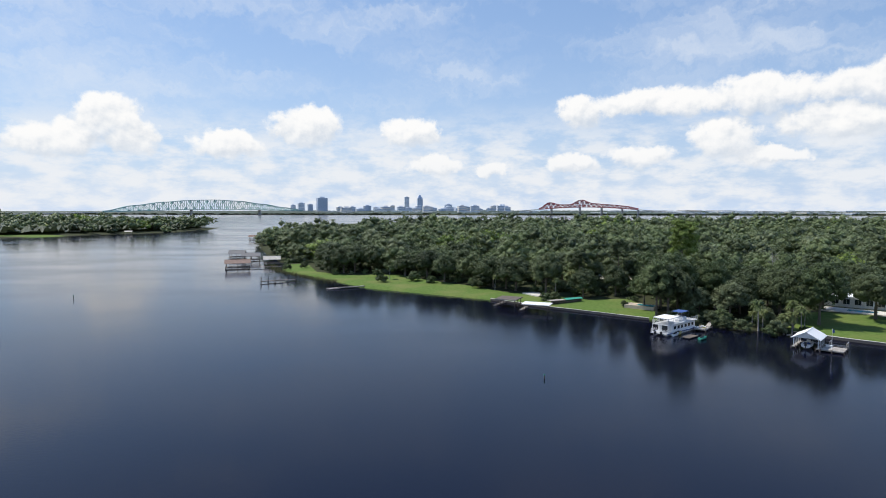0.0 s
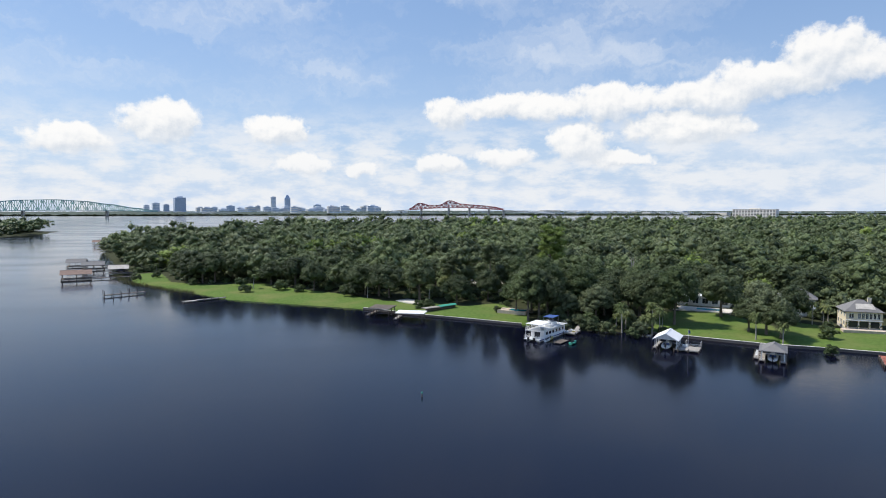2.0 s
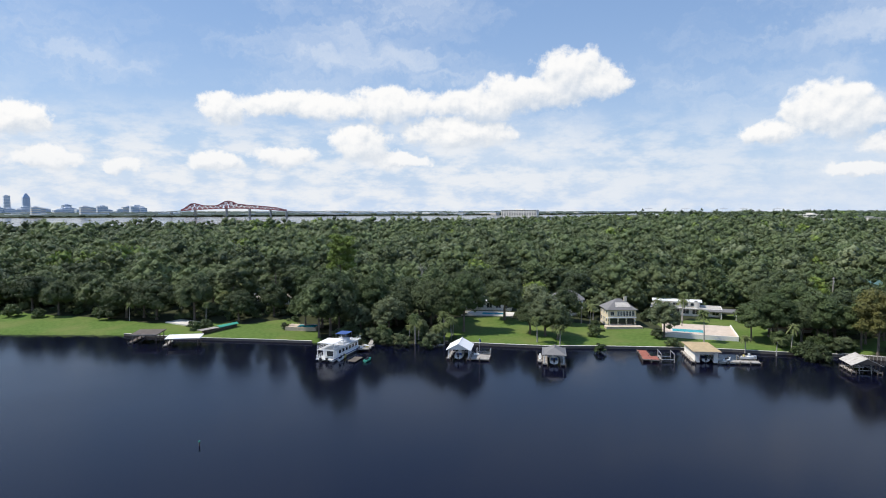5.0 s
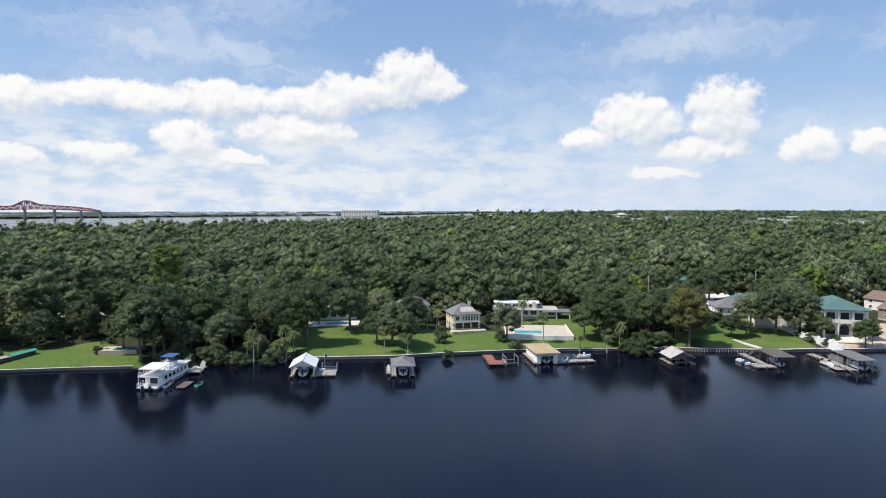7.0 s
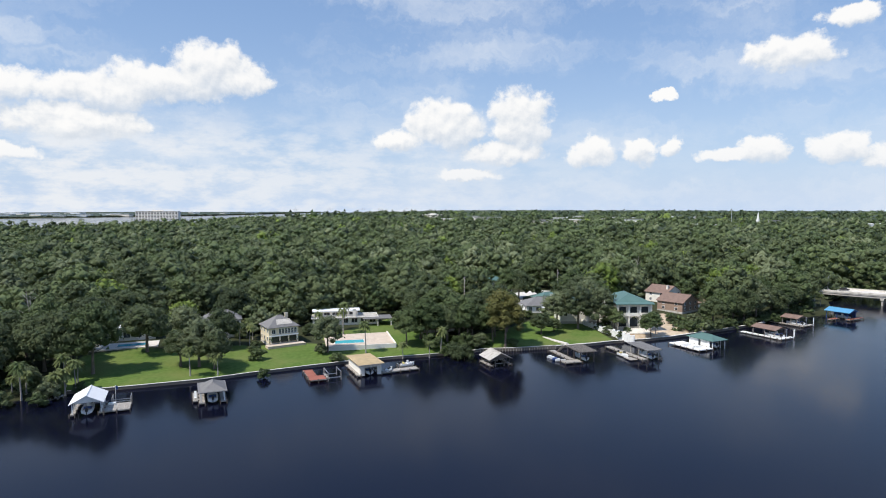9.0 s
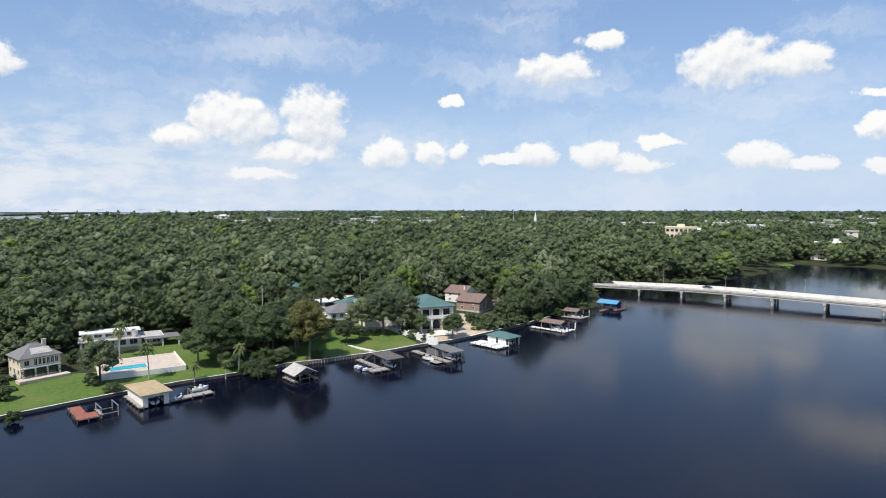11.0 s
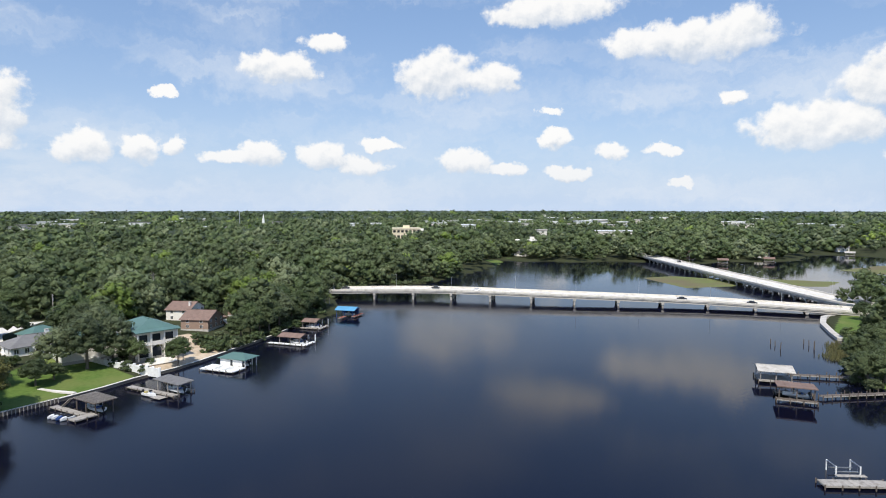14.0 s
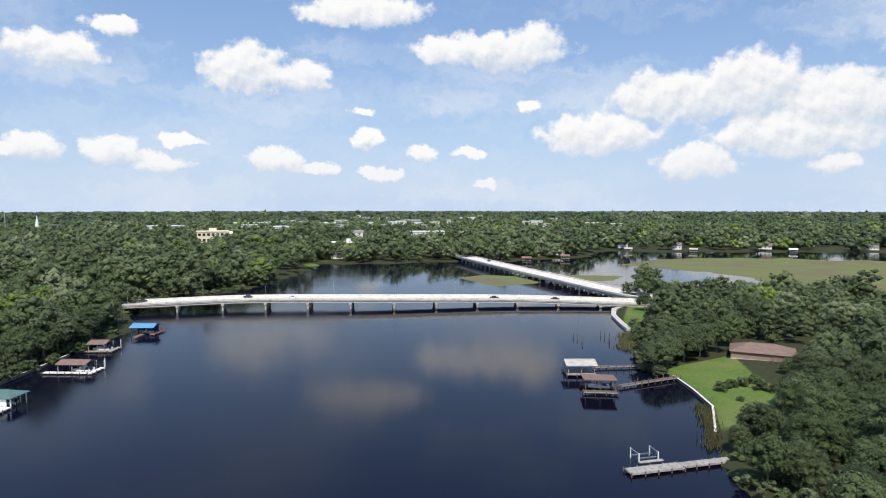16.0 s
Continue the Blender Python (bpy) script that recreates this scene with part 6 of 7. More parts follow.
# docks off the long lawn
M = pose(18.6, 217.0, 0, 0, 0, -28)
dk = thing("dock", M, "dark low roofed boat slip off a lawn", "dock", "docks")
deck_on(dk, -0.6, 0.6, -0.5, 8.5, 0.6, WOOD_DARK)
posts_at(dk, [(x, y) for x in (0.6, 7.2) for y in (0.0, 3.0, 6.0)], -2.2, 2.7, WOOD_DARK, 0.22)
shed_roof(dk, 0.0, 7.8, -0.6, 6.6, 2.8, 3.0, WOOD_DARK)
M = pose(26.6, 207.4, 0, 0, 0, -22)
dk = thing("dock", M, "white flat-roofed boat slip off a lawn", "dock", "docks")
deck_on(dk, -0.4, 0.6, -0.5, 6.0, 0.6, WOOD_GREY)
posts_at(dk, [(x, y) for x in (0.5, 8.8) for y in (0.2, 4.2)], -2.2, 2.3, WOOD_DARK, 0.22)
shed_roof(dk, -0.1, 9.6, -0.5, 5.0, 2.4, 2.55, ROOF_WHITE)
M = pose(-49.0, 260.6, 0, 0, 0, 30)
dk = thing("dock", M, "small pale floating dock on a narrow walkway", "dock", "docks")
deck_on(dk, 0, 5.0, -1.2, 1.2, 0.55, WOOD_GREY, "y")
deck_on(dk, 5.1, 16.5, -0.5, 0.5, 0.7, WOOD_GREY, "y")
M = pose(-84, 283.5, 0, 0, 0, 33)
dk = thing("dock", M, "long dark narrow pier on tall piles", "dock", "docks")
deck_on(dk, 0, 16, -0.8, 0.8, 0.9, WOOD_DARK, "y", 3.0, 2.2)
for x, y, w, d, mt, rz in ((-122, 345, 13, 9, ROOF_BROWN, 18), (-130, 398, 11, 8, ROOF_GREY, 15), (-146, 420, 10, 8, ROOF_GREY, 10), (-108, 372, 9, 7, ROOF_PALE, 15), (-206, 655, 12, 8, ROOF_BROWN, 5), (-186, 628, 16, 9, ROOF_GREY, 5)):
    M = pose(x, y, 0, 0, 0, rz)
    ob = thing("boathouse", M, "distant roofed dock on dark piles", "boathouse", "far boathouses")
    deck_on(ob, 0, w, 0, d, 0.9, WOOD_DARK, "y", 3.2)
    posts_at(ob, [(px, py) for px in (0.4, w / 2, w - 0.4) for py in (0.4, d - 0.4)], 0.8, 3.6, WOOD_DARK, 0.26)
    gable_roof(ob, 0, w, 0, d, 3.6, 5.2, mt, "x", 0.6, WOOD_DARK)
    deck_on(ob, w + 0.1, w + 22, 1.5, 3.0, 0.9, WOOD_DARK, "y", 4.0)

# green-covered long boat on its slip
M = pose(44.5, 219.0, 1.0, 0, 0, 26)
ob = thing("covered_boat", M, "long boat under a teal cover on the lawn edge", "boat")
part("hull", made(lambda b: hull_shape(b, 12.5, 2.8, 0.8)), WOOD_DARK, ob)
part("cover", made(lambda b: (slope(b, [(-1.5, -1.4, 1.25), (6.0, -1.1, 1.35), (6.0, 0, 1.75), (-1.5, 0, 1.7)], 0.08), slope(b, [(-1.5, 0, 1.7), (6.0, 0, 1.75), (6.0, 1.1, 1.35), (-1.5, 1.4, 1.25)], 0.08))), TEAL, ob, "teal tarpaulin cover")
part("walk_board", made(planks, -8.0, -1.6, -1.3, 1.3, 1.25, "y"), WOOD_GREY, ob)
part("cradle", made(lambda b: [beam(b, (x, -1.3, 0.1), (x, 1.3, 0.1), 0.25) for x in (-5, -1, 3)]), WOOD_DARK, ob)

# east bank docks
M = pose(157.0, -107.6, 0, 0, 0, 56)
dk = thing("dock", M, "grey dock with a slatted white roof and long walkway", "dock", "docks")
deck_on(dk, 0, 8.4, 0, 7.2, 0.9, WOOD_GREY, "y")
posts_at(dk, [(x, y) for x in (0.4, 4.2, 8.0) for y in (0.4, 6.8)], 0.8, 3.6, WOOD_GREY, 0.22)
r = gable_roof(dk, 0, 8.4, 0, 7.2, 3.6, 4.5, ROOF_PALE, "x", 0.4, WHITE)
part("railing", made(lambda b: [beam(b, (0.2, 0.2, 0.9 + h), (8.2, 0.2, 0.9 + h), 0.08) for h in (0.5, 1.0)]), WHITE, dk)
dk = thing("walkway", pose(158.0, -109.5, 0, 0, 0, -118), "long weathered walkway on piles", "walkway", "walkways")
deck_on(dk, 0, 22, -0.75, 0.75, 0.9, WOOD_DARK, "y", 2.4, 0.9)
M = pose(136.6, -95.4, 0, 0, 0, 50)
dk = thing("dock", M, "dark dock with a brown shingled roof over a lift", "dock", "docks")
deck_on(dk, 0, 8.6, -0.4, 1.2, 0.9, WOOD_DARK, "y")
deck_on(dk, 0, 8.6, -7.0, -5.6, 0.9, WOOD_DARK, "y")
posts_at(dk, [(x, y) for x in (0.5, 4.3, 8.1) for y in (0.3, -5.8)], -2.2, 3.6, WOOD_DARK, 0.24)
shed_roof(dk, -0.1, 8.7, -6.6, 1.0, 3.5, 4.1, ROOF_BROWN)
p = M @ Vector((4.3, -2.6, 0.9))
motorboat(p.x, p.y, p.z, 50, 5.6, "white boat on a lift under a brown roof")
dk = thing("walkway", pose(139.8, -100.4, 0, 0, 0, -100), "dark weathered walkway with rails", "walkway", "walkways")
deck_on(dk, 0, 21, -0.7, 0.7, 0.95, WOOD_DARK, "y", 2.4, 1.0)
# low dock with an empty lift
dk = thing("dock", pose(102.6, -58.4, 0, 0, 0, -110), "weathered low wooden dock with slight bend", "dock", "docks")
deck_on(dk, 0, 11, -1.3, 1.3, 0.7, WOOD_GREY, "y", 3.0, 0.2)
deck_on(dk, 11.05, 22, -1.0, 1.0, 0.74, WOOD_GREY, "y", 3.0, 0.2)
lift = thing("boat_lift", pose(104.6, -63.6, 0, 0, 0, -110), "white empty boat lift beside a low dock", "boat lift", "boat lifts")
boat_lift(lift, 0.4, 4.6, 0.2, 3.2, 2.0, WHITE)
part("catwalk", made(planks, 0, 5.2, -1.0, 0.0, 0.6, "y"), WOOD_GREY, lift)
for x, y in ((193.6, -138.2), (190.7, -137.5), (186.1, -134.6), (189.9, -149.0), (186.9, -148.2), (184.1, -147.2), (182.0, -145.0)):
    pl = thing("mooring_pile", pose(x, y, -2.0, random.uniform(-4, 4), random.uniform(-4, 4), 0), "old dark wooden pile standing in the water", "pile", "old piles")
    part("shaft", made(beam, (0, 0, 0), (0, 0, random.uniform(3.6, 5.0)), 0.28, None, 7), WOOD_DARK, pl)
for x, y, h in ((20.8, 124.6, 0.9), (-141, 234, 1.5)):
    pl = thing("channel_marker", pose(x, y, -1.5), "thin dark channel marker with pale cap", "marker", "markers")
    part("pole", made(beam, (0, 0, 0), (0, 0, 1.5 + h * 0.75), 0.22, None, 8), WOOD_DARK, pl)
    part("cap", made(beam, (0, 0, 1.5 + h * 0.75), (0, 0, 1.5 + h), 0.3, None, 8), TEAL, pl)


# ---- houses ----
def window(parent, face, u, z, w, h, at, frame_mat=WHITE):
    """A framed window with glass, on the face 'f' front, 'l' left or 'r' right of a house; at: that wall's plane."""
    def put(u0, u1, z0, z1, p0, p1):
        if face == "f":
            return (u0, u1, at - p1, at - p0, z0, z1)
        if face == "l":
            return (at - p1, at - p0, u0, u1, z0, z1)
        return (at + p0, at + p1, u0, u1, z0, z1)
    win = part("window", made(lambda b: (box(b, *put(u - w / 2 - 0.1, u + w / 2 + 0.1, z - 0.1, z, 0.003, 0.09)), box(b, *put(u - w / 2 - 0.1, u + w / 2 + 0.1, z + h, z + h + 0.1, 0.003, 0.09)),
                                         box(b, *put(u - w / 2 - 0.1, u - w / 2, z, z + h, 0.003, 0.09)), box(b, *put(u + w / 2, u + w / 2 + 0.1, z, z + h, 0.003, 0.09)))), frame_mat, parent)
    part("pane", made(box, *put(u - w / 2, u + w / 2, z, z + h, 0.003, 0.03)), GLASS_AND_SHADE, win)
    part("glazing_bar", made(box, *put(u - 0.03, u + 0.03, z, z + h, 0.034, 0.06)), frame_mat, win)


def house(name, x, y, rz, W, D, wall_h, roof_rise, walls, roof_mat, label, roof="hip", axis="x", storeys=1, n_front=4, n_side=2, base=2.4, chimney=None, win=(1.1, 1.4), frame_mat=WHITE):
    """A house whose front looks along its own -y; x, y: the middle of its plan."""
    ob = thing(name, pose(x, y, base, 0, 0, rz), label, "house", "houses")
    x0, x1, y0, y1 = -W / 2, W / 2, -D / 2, D / 2
    part("plinth", made(box, x0 - 0.05, x1 + 0.05, y0 - 0.05, y1 + 0.05, -1.5, 0.2), CONCRETE, ob)
    wall = part("wall", made(box, x0, x1, y0, y1, 0.2, wall_h), walls, ob)
    step = wall_h / storeys
    for s in range(storeys):
        z = s * step + step * 0.34
        for i in range(n_front):
            window(wall, "f", x0 + W * (i + 0.5) / n_front, z, win[0], win[1], y0, frame_mat)
        for i in range(n_side):
            window(wall, "l", y0 + D * (i + 0.5) / n_side, z, win[0], win[1], x0, frame_mat)
            window(wall, "r", y0 + D * (i + 0.5) / n_side, z, win[0], win[1], x1, frame_mat)
    if roof == "hip":
        hip_roof(ob, x0, x1, y0, y1, wall_h, wall_h + roof_rise, roof_mat)
    elif roof == "gable":
        gable_roof(ob, x0, x1, y0, y1, wall_h, wall_h + roof_rise, roof_mat, axis, 0.6, walls)
    else:
        rf = part("roof", made(box, x0 - 0.6, x1 + 0.6, y0 - 0.8, y1 + 0.6, wall_h, wall_h + 0.35), roof_mat, ob)
        part("roof_edge", made(lambda b: [beam(b, (a, c, wall_h + 0.35), (d, e2, wall_h + 0.35), 0.2, 0.24) for a, c, d, e2 in ((x0 - 0.5, y0 - 0.7, x1 + 0.5, y0 - 0.7), (x0 - 0.5, y1 + 0.5, x1 + 0.5, y1 + 0.5), (x0 - 0.5, y0 - 0.7, x0 - 0.5, y1 + 0.5), (x1 + 0.5, y0 - 0.7, x1 + 0.5, y1 + 0.5))]), WHITE, rf)
    if chimney:
        cx, cy, cz = chimney
        ch = part("chimney", made(box, cx - 0.55, cx + 0.55, cy - 0.4, cy + 0.4, wall_h * 0.5, cz), walls, ob)
        part("chimney_cap", made(box, cx - 0.65, cx + 0.65, cy - 0.5, cy + 0.5, cz, cz + 0.18), CONCRETE, ch)
    return ob


# cream house with a columned ground floor
h = house("house", 156.0, 157.0, -31, 11.0, 10.5, 5.9, 3.7, CREAM, ROOF_GREY, "cream two-storey house with grey hipped roof and vine-clad columns", n_front=0, n_side=3, storeys=2, chimney=(3.2, 1.5, 9.8))
# flat dark panel on the wall: the open porch's shade put into colour
part("porch_shade", made(box, -4.6, 4.6, -5.29, -5.253, 0.3, 2.5), GLASS_AND_SHADE, h, "dark flat panel painting the shade of the ground-floor porch")
for i in range(4):
    part("column", made(beam, (-4.9 + i * 3.27, -5.6, 0.0), (-4.9 + i * 3.27, -5.6, 3.0), 0.4), STUCCO, h)
    vine = crown_mesh("vine", LEAF_GREEN, 0.6, 3.6, 0.0, 5, 90, 0.22)
    o = new("vine", vine)
    o.parent = h
    o.location = (-4.9 + i * 3.27, -5.75, -0.6)
part("balcony", made(box, -5.4, 5.4, -6.1, -5.26, 2.75, 3.0), WHITE, h)
for i in range(6):
    window(h, "f", -1.4 + i * 1.15, 3.5, 0.75, 1.8, -5.25)
window(h, "f", -3.8, 3.6, 1.3, 1.5, -5.25)
part("terrace", made(box, -7, 7, -9.0, -5.4, -1.0, -0.1), PAVING, h)
part("roof_deck", made(slope, [(-2.4, -4.7, 6.78), (3.6, -4.7, 6.78), (3.2, -2.3, 8.3), (-2.0, -2.3, 8.3)], 0.1), ROOF_PALE, h, "pale flat membrane patch on the grey roof")
h.scale = (0.82, 0.82, 0.82)

# modern flat-roofed house, its terrace and pool
h = house("house", 188.0, 155.3, -52, 24, 8.5, 3.3, 0, STUCCO, ROOF_PALE, "low modern white house with flat roofs and chimney", "flat", n_front=7, n_side=2, chimney=(3.5, -3.2, 7.0), win=(2.2, 2.1))
up = part("upper_floor", made(box, -11.5, 5.0, -1.0, 4.0, 3.66, 6.0), STUCCO, h)
part("upper_roof", made(box, -12.2, 5.8, -1.8, 4.7, 6.0, 6.35), ROOF_WHITE, h)
for i in range(5):
    window(up, "f", -10 + i * 3.2, 4.3, 2.2, 1.2, -1.0)
part("side_wing", made(box, 6.5, 17.5, -7.5, 0.5, 3.0, 3.35), ROOF_GREY, h, "brown-grey flat roof over an open carport")
posts_at(h, [(7.0, -7.1), (12.0, -7.1), (17.0, -7.1), (17.0, 0.0)], -0.5, 3.0, STUCCO, 0.35)
h.scale = (0.92, 0.92, 0.74)
M = pose(168.9, 136.3, 1.4, 0, 0, -50)
ob = thing("pool_terrace", M, "pale paved terrace with low white edging wall", "terrace")
part("paving", made(box, -10.5, 10.0, -9.5, 9.5, -0.6, 0.6), PAVING, ob)
for q in ((-10.6, 10.1, -9.75, -9.5), (10.0, 10.25, -9.5, 9.5)):
    part("edging_wall", made(box, q[0], q[1], q[2], q[3], -0.8, 1.05), STUCCO, ob)
for i in range(12):
    for j in range(11):
        if -8.2 < -9.9 + i * 1.7 < 1.6 and -5.6 < -8.6 + j * 1.72 < 0.4:
            continue
        part("paving_slab", made(box, -10.4 + i * 1.7, -10.4 + i * 1.7 + 1.66, -9.4 + j * 1.72, -9.4 + j * 1.72 + 1.68, 0.604, 0.625 + random.uniform(0, 0.006)), PAVING, ob)
pl = thing("swimming_pool", M @ pose(-3.2, -2.4, 0.6), "turquoise swimming pool with pale coping", "pool", "pools")
part("pool_water", made(box, -4.4, 4.4, -2.2, 2.2, 0.01, 0.05), POOL, pl)
part("coping", made(lambda b: (box(b, -4.8, 4.8, -2.6, -2.2, 0, 0.1), box(b, -4.8, 4.8, 2.2, 2.6, 0, 0.1), box(b, -4.8, -4.4, -2.2, 2.2, 0, 0.1), box(b, 4.4, 4.8, -2.2, 2.2, 0, 0.1))), PALE_CONCRETE, pl)

# the houses half hidden by trees
h = house("house", 134.5, 203.0, -42, 22, 9, 3.2, 0, WHITE, ROOF_WHITE, "white single-storey house behind trees", "flat", n_front=7, n_side=2, win=(1.8, 1.7))
M = pose(129.5, 192.5, 2.35, 0, 0, -42)
ob = thing("pool_terrace", M, "pale pool terrace in dappled shade", "terrace")
part("paving", made(box, -9, 9, -4, 4.4, -0.6, 0.12), PALE_CONCRETE, ob)
pl = thing("swimming_pool", M @ pose(2.0, 0, 0.12), "turquoise swimming pool in tree shade", "pool", "pools")
part("pool_water", made(box, -4.0, 4.0, -1.8, 1.8, 0.01, 0.05), POOL, pl)
part("coping", made(lambda b: (box(b, -4.4, 4.4, -2.2, -1.8, 0, 0.1), box(b, -4.4, 4.4, 1.8, 2.2, 0, 0.1), box(b, -4.4, -4, -1.8, 1.8, 0, 0.1), box(b, 4, 4.4, -1.8, 1.8, 0, 0.1))), PALE_CONCRETE, pl)
h = house("house", 153.5, 178.5, -42, 11, 8, 5.6, 2.6, WHITE, ROOF_GREY, "white two-storey house with dark roof and balcony", storeys=2, n_front=5, n_side=2)
part("balcony", made(box, -5.2, 5.2, -5.6, -4.0, 2.7, 2.9), WHITE, h)
part("balustrade", made(lambda b: ([beam(b, (-5.2 + i * 0.4, -5.55, 2.9), (-5.2 + i * 0.4, -5.55, 3.8), 0.07) for i in range(27)], beam(b, (-5.2, -5.55, 3.85), (5.2, -5.55, 3.85), 0.1))), WHITE, h)
posts_at(h, [(-5.0, -5.4), (-1.7, -5.4), (1.7, -5.4), (5.0, -5.4)], -1, 2.7, WHITE, 0.2)
house("house", 76, 254, -35, 20, 11, 3.4, 2.8, WHITE, ROOF_PALE, "long low house with pale weathered gable roof", "gable", "x", n_front=5, chimney=(4, 1, 7.0))
house("house", 120, 231, -38, 13, 9, 4.2, 2.4, BROWN_WALL, ROOF_WHITE, "brick-brown house with pale roof among trees", "gable", "x", n_front=4)
h = house("house", 194.5, 123.0, -48, 12, 8, 5.2, 2.0, BROWN_WALL, ROOF_BROWN, "brown timber house with raised deck among trees", "gable", "x", storeys=2, n_front=4)
part("deck", made(box, -6.5, 5.0, -9.5, -4.0, 1.6, 1.85), WOOD_DARK, h)
posts_at(h, [(-6.2, -9.2), (-2, -9.2), (2, -9.2), (4.7, -9.2)], -1.5, 1.6, WOOD_DARK, 0.25)
h = house("house", 245.0, 100.0, -56, 17, 11, 3.0, 2.6, WHITE, ROOF_GREY, "low white house with dark grey hipped roof", n_front=6, n_side=3, chimney=(3, 0, 6.4))
part("porch", made(box, -3, 5, -8.2, -5.5, 2.4, 2.6), WHITE, h)
posts_at(h, [(-2.8, -8.0), (1, -8.0), (4.8, -8.0)], -1, 2.4, WHITE, 0.2)

# large white house with arcades and a green roof
h = house("house", 233.0, 66.5, -62, 12.0, 17, 8.4, 2.6, STUCCO, ROOF_GREEN, "large white stucco house with arcades and green metal roof", storeys=2, n_front=0, n_side=5)
part("loggia", made(box, -6.0, 6.0, -9.9, -8.5, 4.0, 4.3), STUCCO, h)
for i in range(4):
    part("column", made(beam, (-5.7 + i * 3.8, -9.6, -0.5), (-5.7 + i * 3.8, -9.6, 8.4), 0.5, None, 8), STUCCO, h)
for i in range(3):
    cx = -3.8 + i * 3.8

    def arch(bm):
        pts = [(cx - 1.35, 0.3)] + [(cx - 1.35 * math.cos(t), 2.2 + 1.35 * math.sin(t)) for t in [k * math.pi / 8 for k in range(9)]] + [(cx + 1.35, 0.3)]
        a = [bm.verts.new((x, -8.53, z)) for x, z in pts]
        b = [bm.verts.new((x, -8.56, z)) for x, z in pts]
        bm.faces.new(b)
        for k in range(len(pts) - 1):
            bm.faces.new((a[k], a[k + 1], b[k + 1], b[k]))
    # dark face flush with the wall paints the shade behind each arch
    part("arch_shade", made(arch), GLASS_AND_SHADE, h, "dark arched panel painting the shade inside the arcade")
    # dark sheet in place of the loggia's shaded depth
    part("loggia_shade", made(box, cx - 1.15, cx + 1.15, -8.56, -8.51, 4.5, 7.1), GLASS_AND_SHADE, h, "dark panel painting the shade inside the upper loggia")
    part("parapet", made(box, cx - 1.65, cx + 1.65, -9.85, -9.7, 4.3, 5.2), STUCCO, h)
part("loggia_roof", made(slope, [(-6.6, -10.5, 8.25), (6.6, -10.5, 8.25), (6.6, -8.4, 8.7), (-6.6, -8.4, 8.7)], 0.2), ROOF_GREEN, h)
for k in range(6):
    part("step", made(box, -5 + k * 0.3, 5 - k * 0.3, -13.4 + k * 0.5, -9.95, -1.2 + k * 0.18, -1.2 + (k + 1) * 0.18), STUCCO, h)
house("house", 232.5, 83.5, -62, 15, 11, 6.4, 2.2, STUCCO, ROOF_GREEN, "white stucco wing with green metal roof behind a tree", n_front=4, n_side=2)
house("garage", 262, 104, -40, 10, 8, 3.0, 2.2, STUCCO, ROOF_GREEN, "white garage with green metal roof", n_front=2, n_side=1)
house("house", 306, 148, -40, 12, 9, 3.4, 2.4, CREAM, ROOF_GREEN, "cream house with green roof among trees", n_front=4)
# brown-roofed houses
h = house("house", 293.0, 61.0, -24, 13, 11, 6.0, 3.4, STUCCO, ROOF_BROWN, "cream house with brown shingled gable roof", "gable", "y", storeys=2, n_front=3, chimney=(-3, -4, 9.5))
h.scale = (0.9, 0.9, 0.75)
h = house("house", 272.0, 53.0, -24, 13, 12, 5.4, 3.6, BROWN_WALL, ROOF_BROWN, "brown timber house with steep shingled roof", "gable", "y", storeys=2, n_front=3)
part("side_roof", made(slope, [(6.6, -5.5, 3.3), (12.5, -5.5, 3.0), (12.5, 4.0, 4.6), (6.6, 4.0, 4.8)], 0.2), ROOF_BROWN, h)
part("side_wall", made(box, 6.55, 12.0, -5.0, 3.6, -1, 3.0), BROWN_WALL, h)
part("stair", made(beam, (8.5, -8.5, -1.2), (8.5, -5.2, 2.2), 2.6, 0.3), STUCCO, h)
h.scale = (0.9, 0.9, 0.72)
house("house", 298.0, 38.0, -24, 11, 10, 5.2, 3.2, BROWN_WALL, ROOF_BROWN, "red-brown house with hipped shingle roof", storeys=2, n_front=3)
# east bank houses
h = house("house", 133.0, -160.0, 30, 20, 13, 2.8, 2.6, BROWN_WALL, ROOF_BROWN, "low house with red-brown hipped roof", n_front=5, base=2.0)
part("screened_porch", made(lambda b: [beam(b, (-11 + i * 1.6, y, -0.5), (-11 + i * 1.6, y, 2.7), 0.12) for i in range(6) for y in (6.6, 10.6)] + [beam(b, (-11 + i * 1.6, 6.6, 2.7), (-11 + i * 1.6, 10.6, 2.9), 0.12) for i in range(6)] + [beam(b, (-11, y, 2.7), (-3, y, 2.7), 0.12) for y in (6.6, 10.6)]), WOOD_DARK, h, "dark framed screen porch")
h.scale = (0.9, 0.9, 0.8)
house("house", 78, -150, 25, 18, 12, 3.0, 2.6, STUCCO, ROOF_GREY, "low house with grey roof among trees", base=2.2)
M = pose(105.5, -129.5, 1.75, 0, 0, 30)
pl = thing("swimming_pool", M, "small turquoise pool behind shrubs", "pool", "pools")
part("pool_water", made(box, -3, 3, -1.5, 1.5, 0.01, 0.1), POOL, pl)
part("coping", made(lambda b: (box(b, -3.6, 3.6, -2.1, -1.5, -0.5, 0.16), box(b, -3.6, 3.6, 1.5, 2.1, -0.5, 0.16), box(b, -3.6, -3, -1.5, 1.5, -0.5, 0.16), box(b, 3, 3.6, -1.5, 1.5, -0.5, 0.16))), PALE_CONCRETE, pl)
M = pose(66.5, 206.5, 1.2, 0, 0, -38)
pl = thing("swimming_pool", M, "raised turquoise pool with timber deck", "pool", "pools")
